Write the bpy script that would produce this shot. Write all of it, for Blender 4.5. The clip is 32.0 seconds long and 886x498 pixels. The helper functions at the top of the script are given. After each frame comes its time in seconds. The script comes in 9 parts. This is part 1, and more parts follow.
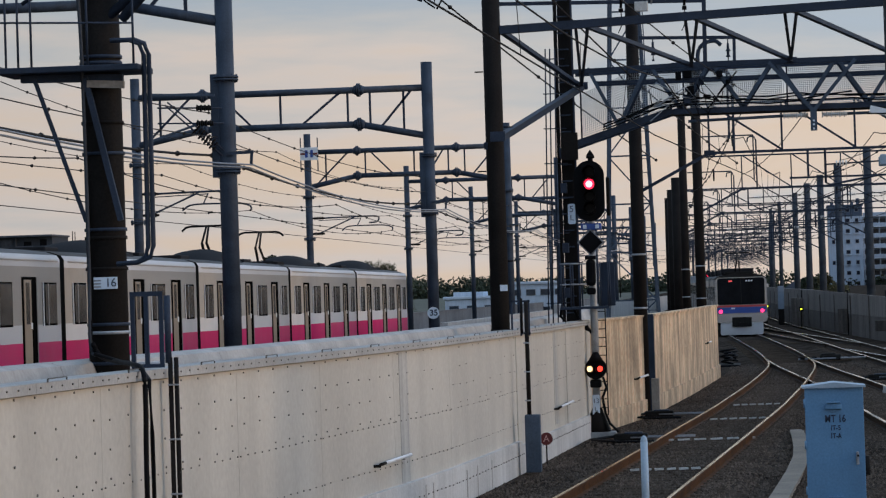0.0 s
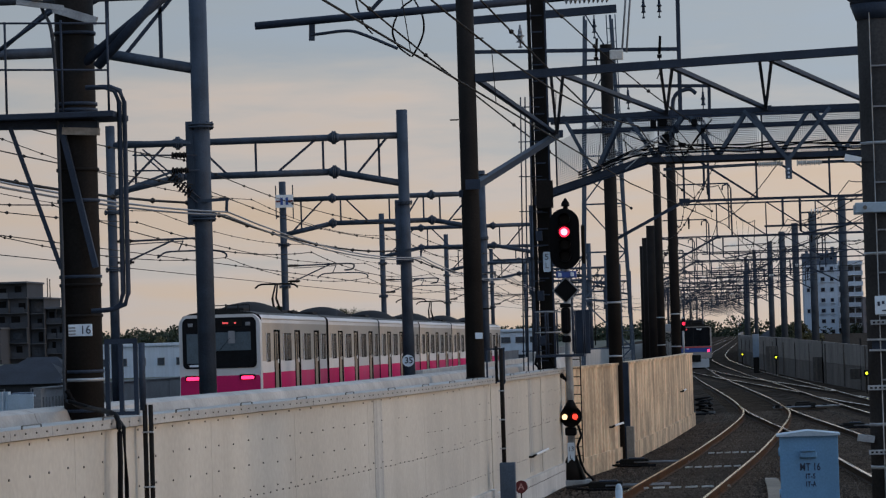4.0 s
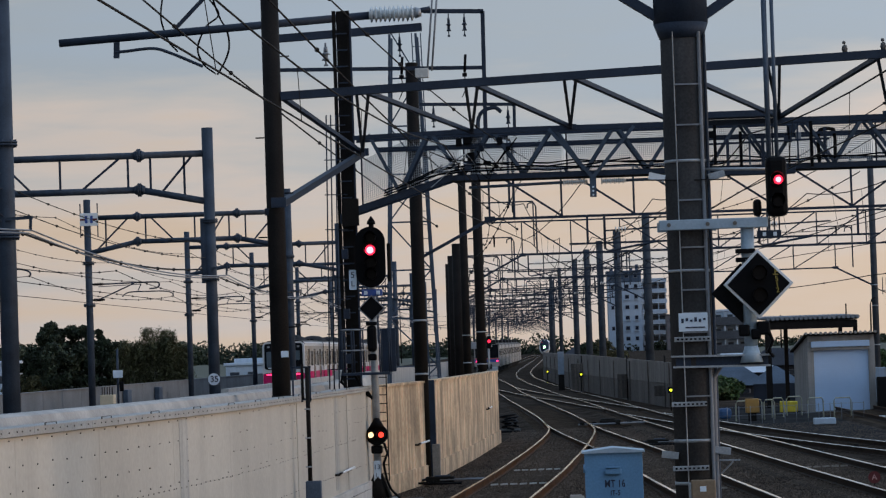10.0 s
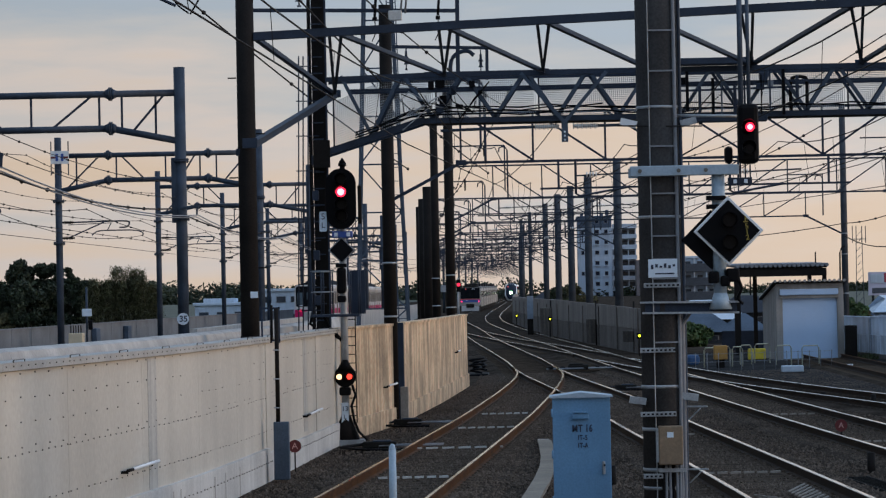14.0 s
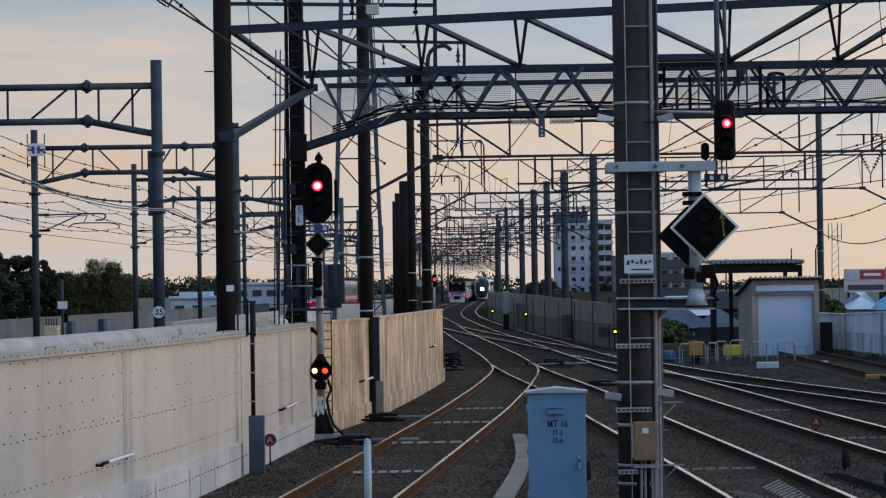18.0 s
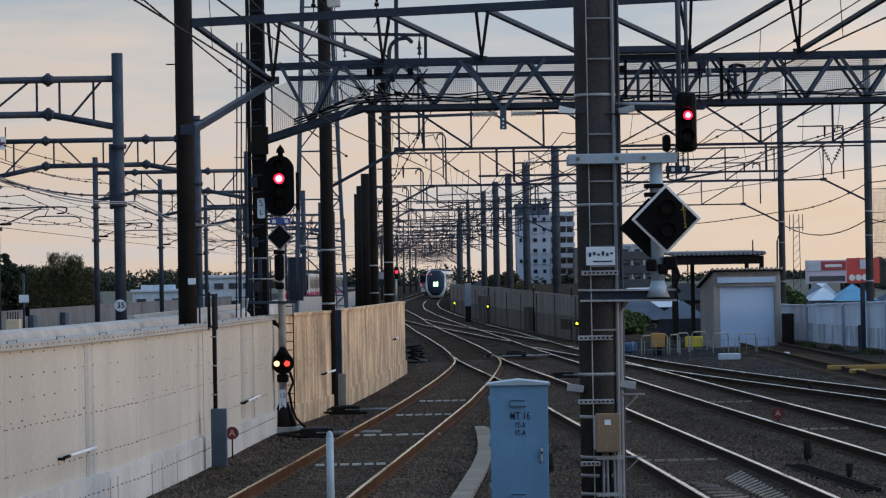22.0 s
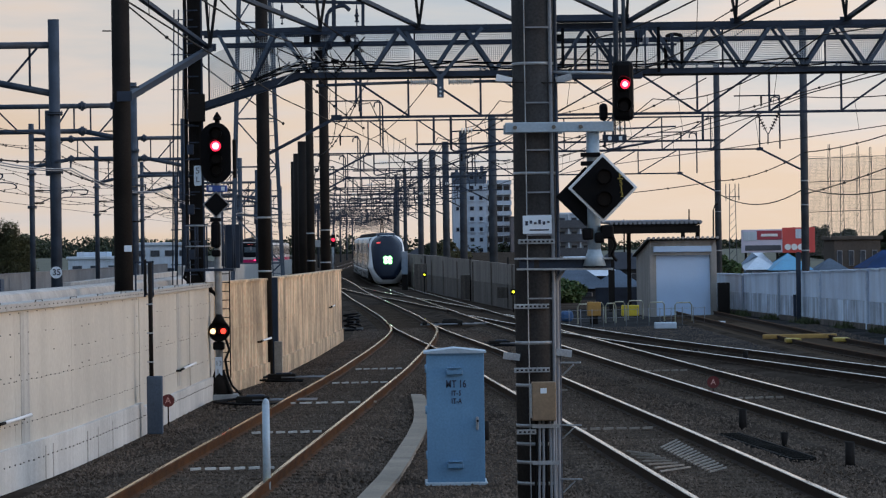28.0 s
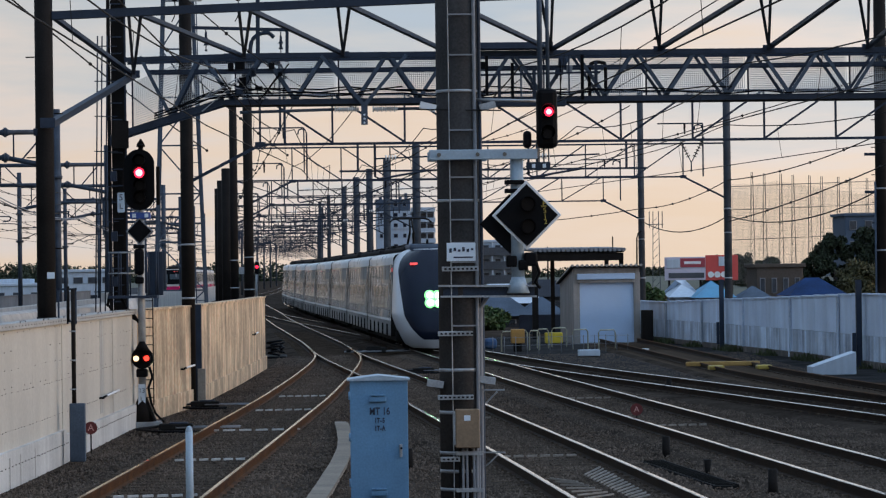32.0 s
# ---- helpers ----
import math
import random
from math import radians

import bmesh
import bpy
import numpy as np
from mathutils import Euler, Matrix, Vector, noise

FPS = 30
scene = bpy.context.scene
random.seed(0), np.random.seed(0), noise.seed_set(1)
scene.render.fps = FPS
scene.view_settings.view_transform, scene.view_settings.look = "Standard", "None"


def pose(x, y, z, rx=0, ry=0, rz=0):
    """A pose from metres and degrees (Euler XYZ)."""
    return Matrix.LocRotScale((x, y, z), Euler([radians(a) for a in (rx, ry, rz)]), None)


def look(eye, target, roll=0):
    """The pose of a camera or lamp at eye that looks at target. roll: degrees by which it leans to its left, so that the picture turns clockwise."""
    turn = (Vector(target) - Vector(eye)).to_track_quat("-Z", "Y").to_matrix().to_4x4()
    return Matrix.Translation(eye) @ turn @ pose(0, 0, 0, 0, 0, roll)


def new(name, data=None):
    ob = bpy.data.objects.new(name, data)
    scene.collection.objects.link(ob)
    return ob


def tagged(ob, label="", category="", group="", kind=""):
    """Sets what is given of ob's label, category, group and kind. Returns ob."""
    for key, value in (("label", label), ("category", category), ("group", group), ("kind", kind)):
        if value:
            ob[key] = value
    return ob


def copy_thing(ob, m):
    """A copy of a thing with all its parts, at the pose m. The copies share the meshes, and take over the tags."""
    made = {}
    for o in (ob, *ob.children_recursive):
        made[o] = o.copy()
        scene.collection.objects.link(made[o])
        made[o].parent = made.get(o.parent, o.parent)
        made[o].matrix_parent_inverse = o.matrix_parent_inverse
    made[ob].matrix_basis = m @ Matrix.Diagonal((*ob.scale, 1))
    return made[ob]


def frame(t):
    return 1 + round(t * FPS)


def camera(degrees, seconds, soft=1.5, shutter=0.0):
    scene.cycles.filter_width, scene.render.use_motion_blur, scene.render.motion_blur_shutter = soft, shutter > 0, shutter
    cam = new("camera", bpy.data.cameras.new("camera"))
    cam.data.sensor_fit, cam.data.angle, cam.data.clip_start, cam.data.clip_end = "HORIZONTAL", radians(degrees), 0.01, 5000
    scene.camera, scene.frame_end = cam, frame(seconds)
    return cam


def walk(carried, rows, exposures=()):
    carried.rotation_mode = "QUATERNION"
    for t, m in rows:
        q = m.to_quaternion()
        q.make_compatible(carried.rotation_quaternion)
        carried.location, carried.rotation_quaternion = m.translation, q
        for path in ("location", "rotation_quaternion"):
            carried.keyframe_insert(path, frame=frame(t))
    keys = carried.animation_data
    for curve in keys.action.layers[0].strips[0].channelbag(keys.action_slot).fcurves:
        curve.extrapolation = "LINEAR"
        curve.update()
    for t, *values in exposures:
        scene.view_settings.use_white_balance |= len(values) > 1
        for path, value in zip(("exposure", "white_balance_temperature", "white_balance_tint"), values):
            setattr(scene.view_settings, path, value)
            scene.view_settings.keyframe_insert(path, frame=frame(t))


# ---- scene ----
EYE = (0.0, 0.0, 2.65)


def aim(yaw, pitch, roll):
    """The camera's pose at its stand: yaw to the left, pitch up, roll to the left, in degrees."""
    return Matrix.Translation(EYE) @ pose(0, 0, 0, 0, 0, yaw) @ pose(0, 0, 0, 90 + pitch) @ pose(0, 0, 0, 0, 0, roll)


cam = camera(15.939, 32.0, soft=1.25)
PATH = [
    (0, aim(5.957, 0.819, -1.8)),
    (0.5, aim(6.029, 0.941, -1.855)),
    (1, aim(5.931, 1.03, -1.881)),
    (1.5, aim(5.853, 1.155, -1.947)),
    (2, aim(6.637, 1.329, -1.866)),
    (2.5, aim(7.368, 1.512, -1.83)),
    (3, aim(7.56, 1.613, -1.761)),
    (3.5, aim(6.72, 1.644, -1.741)),
    (4, aim(5.481, 1.668, -1.719)),
    (4.5, aim(4.463, 1.696, -1.899)),
    (6.5, aim(3.161, 1.797, -1.867)),
    (7, aim(2.91, 1.852, -1.979)),
    (7.5, aim(2.635, 1.847, -1.972)),
    (8, aim(2.417, 1.85, -1.868)),
    (8.5, aim(2.252, 1.844, -1.843)),
    (9, aim(2.126, 1.86, -1.827)),
    (9.5, aim(2.023, 1.895, -1.964)),
    (10, aim(1.956, 1.885, -1.905)),
    (10.5, aim(1.888, 1.779, -1.59)),
    (11, aim(1.846, 1.564, -1.352)),
    (11.5, aim(1.799, 1.372, -1.338)),
    (12, aim(1.787, 1.238, -1.388)),
    (12.5, aim(1.75, 1.115, -1.343)),
    (13, aim(1.67, 1.046, -1.289)),
    (13.5, aim(1.556, 0.941, -1.276)),
    (14, aim(1.448, 0.84, -1.14)),
    (14.5, aim(1.367, 0.781, -1.049)),
    (16.5, aim(1.173, 0.706, -0.922)),
    (17, aim(1.164, 0.683, -0.871)),
    (17.5, aim(1.087, 0.701, -0.909)),
    (18, aim(1.019, 0.736, -0.822)),
    (18.5, aim(0.941, 0.74, -0.833)),
    (19, aim(0.887, 0.756, -0.946)),
    (19.5, aim(0.841, 0.755, -0.983)),
    (20, aim(0.751, 0.757, -1.1)),
    (20.5, aim(0.666, 0.772, -1.067)),
    (21, aim(0.601, 0.712, -1.027)),
    (21.5, aim(0.477, 0.637, -0.99)),
    (22, aim(0.331, 0.588, -0.989)),
    (22.5, aim(0.195, 0.541, -1.061)),
    (23, aim(-0.0, 0.501, -1.1)),
    (23.5, aim(-0.148, 0.441, -1.165)),
    (24, aim(-0.301, 0.364, -1.109)),
    (24.5, aim(-0.423, 0.285, -1.13)),
    (25, aim(-0.53, 0.168, -1.127)),
    (25.5, aim(-0.582, 0.08, -1.162)),
    (26, aim(-0.639, -0.011, -1.153)),
    (26.5, aim(-0.665, -0.059, -1.08)),
    (28.5, aim(-0.827, 0.064, -0.764)),
    (29, aim(-0.844, 0.178, -0.855)),
    (29.5, aim(-0.998, 0.236, -0.736)),
    (30, aim(-1.209, 0.295, -0.719)),
    (30.5, aim(-1.516, 0.337, -0.728)),
    (31, aim(-1.813, 0.396, -0.719)),
    (31.5, aim(-1.973, 0.44, -0.728)),
    (32, aim(-2.191, 0.468, -0.739)),
]
walk(cam, PATH, [(0, -0.05), (2, -0.12), (4, -0.24), (10, -0.20), (12, -0.06), (14, -0.08), (19, -0.05), (23, 0.05), (25, 0.14), (28, 0.12), (32, 0.12)])

# ---- world, sun, exposure ----
SUN_ELEV, SUN_AZ = radians(7), radians(97)      # azimuth clockwise from +y


def make_world():
    w = bpy.data.worlds.new("dusk_sky")
    w.use_nodes = True
    scene.world = w
    nt = w.node_tree
    nt.nodes.clear()
    out = nt.nodes.new("ShaderNodeOutputWorld")
    bg_sky = nt.nodes.new("ShaderNodeBackground")
    sky = nt.nodes.new("ShaderNodeTexSky")
    sky.sky_type, sky.sun_disc = "NISHITA", False
    sky.sun_elevation, sky.sun_rotation = SUN_ELEV, SUN_AZ
    bg_sky.inputs["Strength"].default_value = 0.05
    nt.links.new(sky.outputs[0], bg_sky.inputs["Color"])
    # the thin evening cloud: peach at the horizon, slate blue higher up
    co = nt.nodes.new("ShaderNodeTexCoord")
    sep = nt.nodes.new("ShaderNodeSeparateXYZ")
    nt.links.new(co.outputs["Generated"], sep.inputs[0])
    mp = nt.nodes.new("ShaderNodeMapping")
    mp.inputs["Scale"].default_value = (4.0, 4.0, 26.0)
    nt.links.new(co.outputs["Generated"], mp.inputs["Vector"])
    nz = nt.nodes.new("ShaderNodeTexNoise")
    nz.inputs["Scale"].default_value, nz.inputs["Detail"].default_value, nz.inputs["Roughness"].default_value = 1.6, 6.0, 0.55
    nt.links.new(mp.outputs[0], nz.inputs["Vector"])
    mul = nt.nodes.new("ShaderNodeMath")
    mul.operation = "MULTIPLY_ADD"
    mul.inputs[1].default_value, mul.inputs[2].default_value = 0.24, -0.12
    nt.links.new(nz.outputs["Fac"], mul.inputs[0])
    add = nt.nodes.new("ShaderNodeMath")
    add.operation = "ADD"
    nt.links.new(sep.outputs["Z"], add.inputs[0])
    nt.links.new(mul.outputs[0], add.inputs[1])
    ramp = nt.nodes.new("ShaderNodeValToRGB")
    stops = [(0.0, (0.81, 0.64, 0.50)), (0.022, (0.82, 0.67, 0.555)), (0.048, (0.77, 0.685, 0.64)), (0.072, (0.64, 0.63, 0.63)),
             (0.11, (0.48, 0.55, 0.63)), (0.3, (0.44, 0.60, 0.84)), (1.0, (0.62, 0.86, 1.22))]
    els = ramp.color_ramp.elements
    els[0].position, els[0].color = stops[0][0], (*stops[0][1], 1)
    els[1].position, els[1].color = stops[-1][0], (*stops[-1][1], 1)
    for p, c in stops[1:-1]:
        e = els.new(p)
        e.color = (*c, 1)
    nt.links.new(add.outputs[0], ramp.inputs[0])
    side = nt.nodes.new("ShaderNodeMath")
    side.operation = "MULTIPLY_ADD"
    side.inputs[1].default_value, side.inputs[2].default_value = 0.55, 1.0
    nt.links.new(sep.outputs["X"], side.inputs[0])
    bg = nt.nodes.new("ShaderNodeBackground")
    nt.links.new(side.outputs[0], bg.inputs["Strength"])
    nt.links.new(ramp.outputs[0], bg.inputs["Color"])
    mix = nt.nodes.new("ShaderNodeMixShader")
    mix.inputs[0].default_value = 0.88
    nt.links.new(bg_sky.outputs[0], mix.inputs[1])
    nt.links.new(bg.outputs[0], mix.inputs[2])
    nt.links.new(mix.outputs[0], out.inputs[0])


make_world()
sun_data = bpy.data.lights.new("sun", "SUN")
sun_data.energy, sun_data.angle, sun_data.color = 1.15, radians(17), (1.0, 0.74, 0.52)
sun = new("sun", sun_data)
sun_from = Vector((math.sin(SUN_AZ) * math.cos(SUN_ELEV), math.cos(SUN_AZ) * math.cos(SUN_ELEV), math.sin(SUN_ELEV)))
sun.matrix_basis = look(sun_from * 100, (0, 0, 0))


# ---- materials ----
def mat(name, col, rough=0.6, metal=0.0, var=0.25, scale=3.0, fine=60.0, bump=0.15, tint=None, streak=0.0, island=0.0, spec=0.5, wide=1.0):
    """A surface with stains at one scale and grain at another; streak: rain streaks down it, island: change from piece to piece."""
    m = bpy.data.materials.new(name)
    m.use_nodes = True
    nt = m.node_tree
    b = nt.nodes["Principled BSDF"]
    co = nt.nodes.new("ShaderNodeTexCoord")
    n1 = nt.nodes.new("ShaderNodeTexNoise")
    n1.inputs["Scale"].default_value, n1.inputs["Detail"].default_value = scale, 5.0
    n2 = nt.nodes.new("ShaderNodeTexNoise")
    n2.inputs["Scale"].default_value, n2.inputs["Detail"].default_value = fine, 3.0
    nt.links.new(co.outputs["Object"], n1.inputs["Vector"])
    nt.links.new(co.outputs["Object"], n2.inputs["Vector"])
    r = nt.nodes.new("ShaderNodeValToRGB")
    dark = tint or tuple(c * (1 - var) for c in col)
    light = tuple(min(1.0, c * (1 + var * 0.6)) for c in col)
    r.color_ramp.elements[0].position, r.color_ramp.elements[0].color = 0.32, (*dark, 1)
    r.color_ramp.elements[1].position, r.color_ramp.elements[1].color = 0.68, (*light, 1)
    nt.links.new(n1.outputs["Fac"], r.inputs[0])
    mx = nt.nodes.new("ShaderNodeMixRGB")
    mx.blend_type = "OVERLAY"
    mx.inputs[0].default_value = min(1.0, var * 1.6)
    nt.links.new(r.outputs[0], mx.inputs[1])
    nt.links.new(n2.outputs["Fac"], mx.inputs[2])
    last = mx.outputs[0]
    if streak:
        mp = nt.nodes.new("ShaderNodeMapping")
        mp.inputs["Scale"].default_value = (5.0 * wide, 5.0 * wide, 0.22)
        nt.links.new(co.outputs["Object"], mp.inputs["Vector"])
        n3 = nt.nodes.new("ShaderNodeTexNoise")
        n3.inputs["Scale"].default_value, n3.inputs["Detail"].default_value = 1.0, 4.0 if wide > 0.9 else 1.2
        nt.links.new(mp.outputs[0], n3.inputs["Vector"])
        r3 = nt.nodes.new("ShaderNodeValToRGB")
        r3.color_ramp.elements[0].position, r3.color_ramp.elements[0].color = 0.38, (1 - streak, 1 - streak, 1 - streak, 1)
        r3.color_ramp.elements[1].position = 0.62
        nt.links.new(n3.outputs["Fac"], r3.inputs[0])
        m3 = nt.nodes.new("ShaderNodeMixRGB")
        m3.blend_type = "MULTIPLY"
        m3.inputs[0].default_value = 1.0
        nt.links.new(last, m3.inputs[1])
        nt.links.new(r3.outputs[0], m3.inputs[2])
        last = m3.outputs[0]
    if island:
        g = nt.nodes.new("ShaderNodeNewGeometry")
        ma = nt.nodes.new("ShaderNodeMath")
        ma.operation = "MULTIPLY_ADD"
        ma.inputs[1].default_value, ma.inputs[2].default_value = 2 * island, 1 - island
        nt.links.new(g.outputs["Random Per Island"], ma.inputs[0])
        hs = nt.nodes.new("ShaderNodeHueSaturation")
        nt.links.new(ma.outputs[0], hs.inputs["Value"])
        nt.links.new(last, hs.inputs["Color"])
        last = hs.outputs[0]
    nt.links.new(last, b.inputs["Base Color"])
    rr = nt.nodes.new("ShaderNodeMath")
    rr.operation = "MULTIPLY_ADD"
    rr.inputs[1].default_value, rr.inputs[2].default_value = 0.25, max(0.02, rough - 0.12)
    nt.links.new(n1.outputs["Fac"], rr.inputs[0])
    nt.links.new(rr.outputs[0], b.inputs["Roughness"])
    b.inputs["Metallic"].default_value = metal
    b.inputs["Specular IOR Level"].default_value = spec
    if bump:
        bp = nt.nodes.new("ShaderNodeBump")
        bp.inputs["Strength"].default_value, bp.inputs["Distance"].default_value = bump, 0.01
        nt.links.new(n2.outputs["Fac"], bp.inputs["Height"])
        nt.links.new(bp.outputs[0], b.inputs["Normal"])
    return m


def glow(name, col, power):
    m = bpy.data.materials.new(name)
    m.use_nodes = True
    b = m.node_tree.nodes["Principled BSDF"]
    b.inputs["Base Color"].default_value = (*col, 1)
    b.inputs["Emission Color"].default_value = (*col, 1)
    b.inputs["Emission Strength"].default_value = power
    return m


def glass(name, col=(0.02, 0.025, 0.03), rough=0.06):
    """Dark window glass that mirrors its surroundings."""
    m = mat(name, col, rough + 0.02, 0.0, 0.3, 1.5, 20, 0.0)
    m.node_tree.nodes["Principled BSDF"].inputs["Specular IOR Level"].default_value = 0.18
    return m


M_BALLAST = mat("ballast_ground", (0.053, 0.042, 0.034), 1.0, 0, 0.5, 0.5, 14, 0.6, spec=0.0)
M_STONE = mat("ballast_stone", (0.128, 0.099, 0.079), 0.95, 0, 0.3, 0.7, 50, 0.3, island=0.27, spec=0.05)
M_EARTH = mat("distant_ground", (0.07, 0.075, 0.05), 0.95, 0, 0.4, 0.05, 3, 0.3)
M_SLEEPER = mat("sleeper_concrete", (0.080, 0.060, 0.045), 0.95, 0, 0.4, 2, 40, 0.4, spec=0.0)
M_RAIL = mat("rail_rust", (0.085, 0.038, 0.016), 0.8, 0.0, 0.5, 2, 60, 0.3, spec=0.08)
M_RAIL_DARK = mat("rail_side_dark", (0.036, 0.024, 0.017), 0.8, 0.0, 0.35, 2, 60, 0.3, spec=0.12)
M_RAILTOP = mat("rail_head_polished", (0.82, 0.745, 0.66), 0.14, 1.0, 0.08, 0.6, 30, 0.0)
M_RAILTOP_DULL = mat("rail_head_dull", (0.62, 0.55, 0.48), 0.26, 1.0, 0.2, 0.6, 30, 0.0)
M_RAILTOP_RUST = mat("rail_head_rusty", (0.97, 0.66, 0.30), 0.16, 1.0, 0.2, 0.6, 30, 0.0)
M_WALLSTRIP = mat("wall_grey_strip", (0.475, 0.455, 0.415), 0.88, 0, 0.14, 0.5, 14, 0.02, streak=0.2)
M_WALL = mat("wall_white_concrete", (0.538, 0.497, 0.430), 0.88, 0, 0.10, 0.45, 14, 0.02, streak=0.11, wide=0.22)
M_PLINTH = mat("wall_plinth_concrete", (0.60, 0.585, 0.555), 0.88, 0, 0.18, 0.8, 25, 0.15, streak=0.12)
M_PARAPET = mat("parapet_concrete", (0.43, 0.41, 0.385), 0.88, 0, 0.14, 0.8, 20, 0.10, streak=0.16, wide=0.5)
M_BROWN = mat("wall_stained_concrete", (0.68, 0.49, 0.31), 0.85, 0, 0.42, 0.9, 9, 0.15, streak=0.42, wide=0.55)
M_FARPARA = mat("parapet_grey_concrete", (0.155, 0.16, 0.168), 0.9, 0, 0.25, 0.5, 12, 0.1)
M_CAP = mat("wall_cap_steel", (0.40, 0.385, 0.36), 0.7, 0.1, 0.18, 1.2, 30, 0.1)
M_BOLT = mat("bolt_steel", (0.16, 0.15, 0.135), 0.5, 0.6, 0.2, 3, 30, 0.0)
M_FARWALL = mat("wall_grey_concrete", (0.145, 0.125, 0.11), 0.9, 0, 0.35, 0.4, 10, 0.2, streak=0.5)
M_FARWALL_UP = mat("wall_upper_concrete", (0.245, 0.22, 0.20), 0.9, 0, 0.2, 0.3, 10, 0.2, streak=0.4)
M_RWALL = mat("wall_fibre_panel", (0.64, 0.76, 0.94), 0.88, 0, 0.16, 0.5, 12, 0.1, streak=0.14, wide=0.3)
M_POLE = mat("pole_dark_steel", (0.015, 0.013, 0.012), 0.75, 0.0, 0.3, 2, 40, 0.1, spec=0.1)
# paler, bluer pole steel: distance haze put into the colour
M_HAZEPOLE = mat("mast_haze_steel", (0.046, 0.056, 0.070), 0.8, 0.0, 0.3, 2, 40, 0.0, spec=0.12)
M_YARD = mat("yard_gravel", (0.040, 0.039, 0.039), 0.95, 0, 0.5, 0.6, 18, 0.6, spec=0.0)
M_CONC_POLE = mat("pole_concrete", (0.050, 0.047, 0.046), 0.9, 0, 0.3, 1.5, 40, 0.25, spec=0.1, streak=0.15)
M_BLUE = mat("steel_blue_grey", (0.062, 0.086, 0.122), 0.6, 0.0, 0.25, 2, 50, 0.08, spec=0.25)
M_DBLUE = mat("steel_dark_grey", (0.027, 0.038, 0.060), 0.6, 0.0, 0.25, 2, 50, 0.08, spec=0.2)
M_GALV = mat("galvanised_steel", (0.33, 0.35, 0.37), 0.5, 0.4, 0.25, 5, 60, 0.06)
M_PIPE = mat("portal_pipe_paint", (0.042, 0.058, 0.085), 0.6, 0.0, 0.35, 1.5, 40, 0.1, spec=0.25, streak=0.2)
M_MESH = mat("mesh_zinc", (0.62, 0.64, 0.66), 0.7, 0.0, 0.15, 5, 60, 0.0)
M_RWALL_LOW = mat("wall_lower_panel_stained", (0.60, 0.71, 0.88), 0.9, 0, 0.32, 0.9, 12, 0.1, streak=0.38, wide=0.6)
M_SIDEPANE = mat("train_side_pane", (0.034, 0.033, 0.031), 0.22, 0, 0.8, 1.6, 6, 0.0, spec=0.08)
M_WIRE = mat("wire_dark", (0.025, 0.023, 0.022), 0.8, 0.0, 0.1, 5, 60, 0.0, spec=0.15)
M_BLACK = mat("black_paint", (0.004, 0.004, 0.005), 0.6, 0, 0.2, 4, 60, 0.05, spec=0.1)
M_WHITE = mat("white_paint", (0.78, 0.79, 0.80), 0.5, 0, 0.08, 3, 60, 0.05)
M_CAB = mat("cabinet_blue_paint", (0.115, 0.26, 0.43), 0.5, 0, 0.16, 1.5, 40, 0.08, streak=0.10)
M_CABTOP = mat("cabinet_roof_paint", (0.33, 0.42, 0.50), 0.45, 0, 0.12, 3, 40, 0.05)
M_SIGNTXT = mat("sign_lettering", (0.02, 0.03, 0.06), 0.6, 0, 0.1, 3, 30, 0.0)
M_SIGN = mat("sign_plate", (0.66, 0.74, 0.82), 0.5, 0, 0.08, 3, 30, 0.0)
M_BOX = mat("box_tan_paint", (0.225, 0.155, 0.095), 0.6, 0, 0.2, 3, 40, 0.1)
M_TIMBER = mat("timber_ochre", (0.42, 0.25, 0.07), 0.7, 0, 0.25, 3, 30, 0.2)
M_RAILPALE = mat("faded_yellow_pipe", (0.34, 0.33, 0.24), 0.6, 0, 0.3, 4, 40, 0.05)
M_YELLOW_NEW = mat("fresh_yellow_paint", (0.62, 0.46, 0.03), 0.6, 0, 0.2, 4, 40, 0.1)
M_YELLOW = mat("yellow_paint", (0.44, 0.32, 0.06), 0.6, 0, 0.25, 4, 40, 0.1)
M_ORANGE = mat("orange_box_paint", (0.42, 0.22, 0.05), 0.6, 0, 0.2, 4, 40, 0.1)
M_REDSIGN = mat("red_sign_paint", (0.13, 0.016, 0.015), 0.6, 0, 0.2, 4, 40, 0.05)
M_REDTXT = mat("sign_red_ink", (0.62, 0.33, 0.30), 0.6, 0, 0.1, 4, 40, 0.0)
M_INSUL = mat("insulator_porcelain", (0.66, 0.68, 0.68), 0.25, 0, 0.1, 8, 40, 0.0)
M_CABLE = mat("cable_grey", (0.20, 0.21, 0.23), 0.6, 0, 0.15, 4, 40, 0.0)
M_TROUGH = mat("trough_concrete", (0.30, 0.26, 0.22), 0.9, 0, 0.25, 2, 30, 0.2)
M_LID = mat("trough_lid_concrete", (0.215, 0.18, 0.14), 0.92, 0, 0.25, 1.2, 30, 0.2)
M_EASTPOLE = mat("mast_blue_grey_steel", (0.050, 0.056, 0.066), 0.75, 0.0, 0.3, 2, 40, 0.1, spec=0.15)
M_CLIP = mat("rail_clip_rust", (0.11, 0.085, 0.065), 0.85, 0.0, 0.3, 2, 40, 0.0, spec=0.1)
M_RED_LAMP = glow("lamp_red", (1.0, 0.02, 0.06), 2.2)
M_RED_LOW = glow("lamp_red_low", (1.0, 0.05, 0.03), 2.4)
M_RED_CORE = glow("lamp_red_core", (1.0, 0.30, 0.38), 3.2)
M_WHITE_LAMP = glow("lamp_warm_white", (1.0, 0.66, 0.34), 2.2)
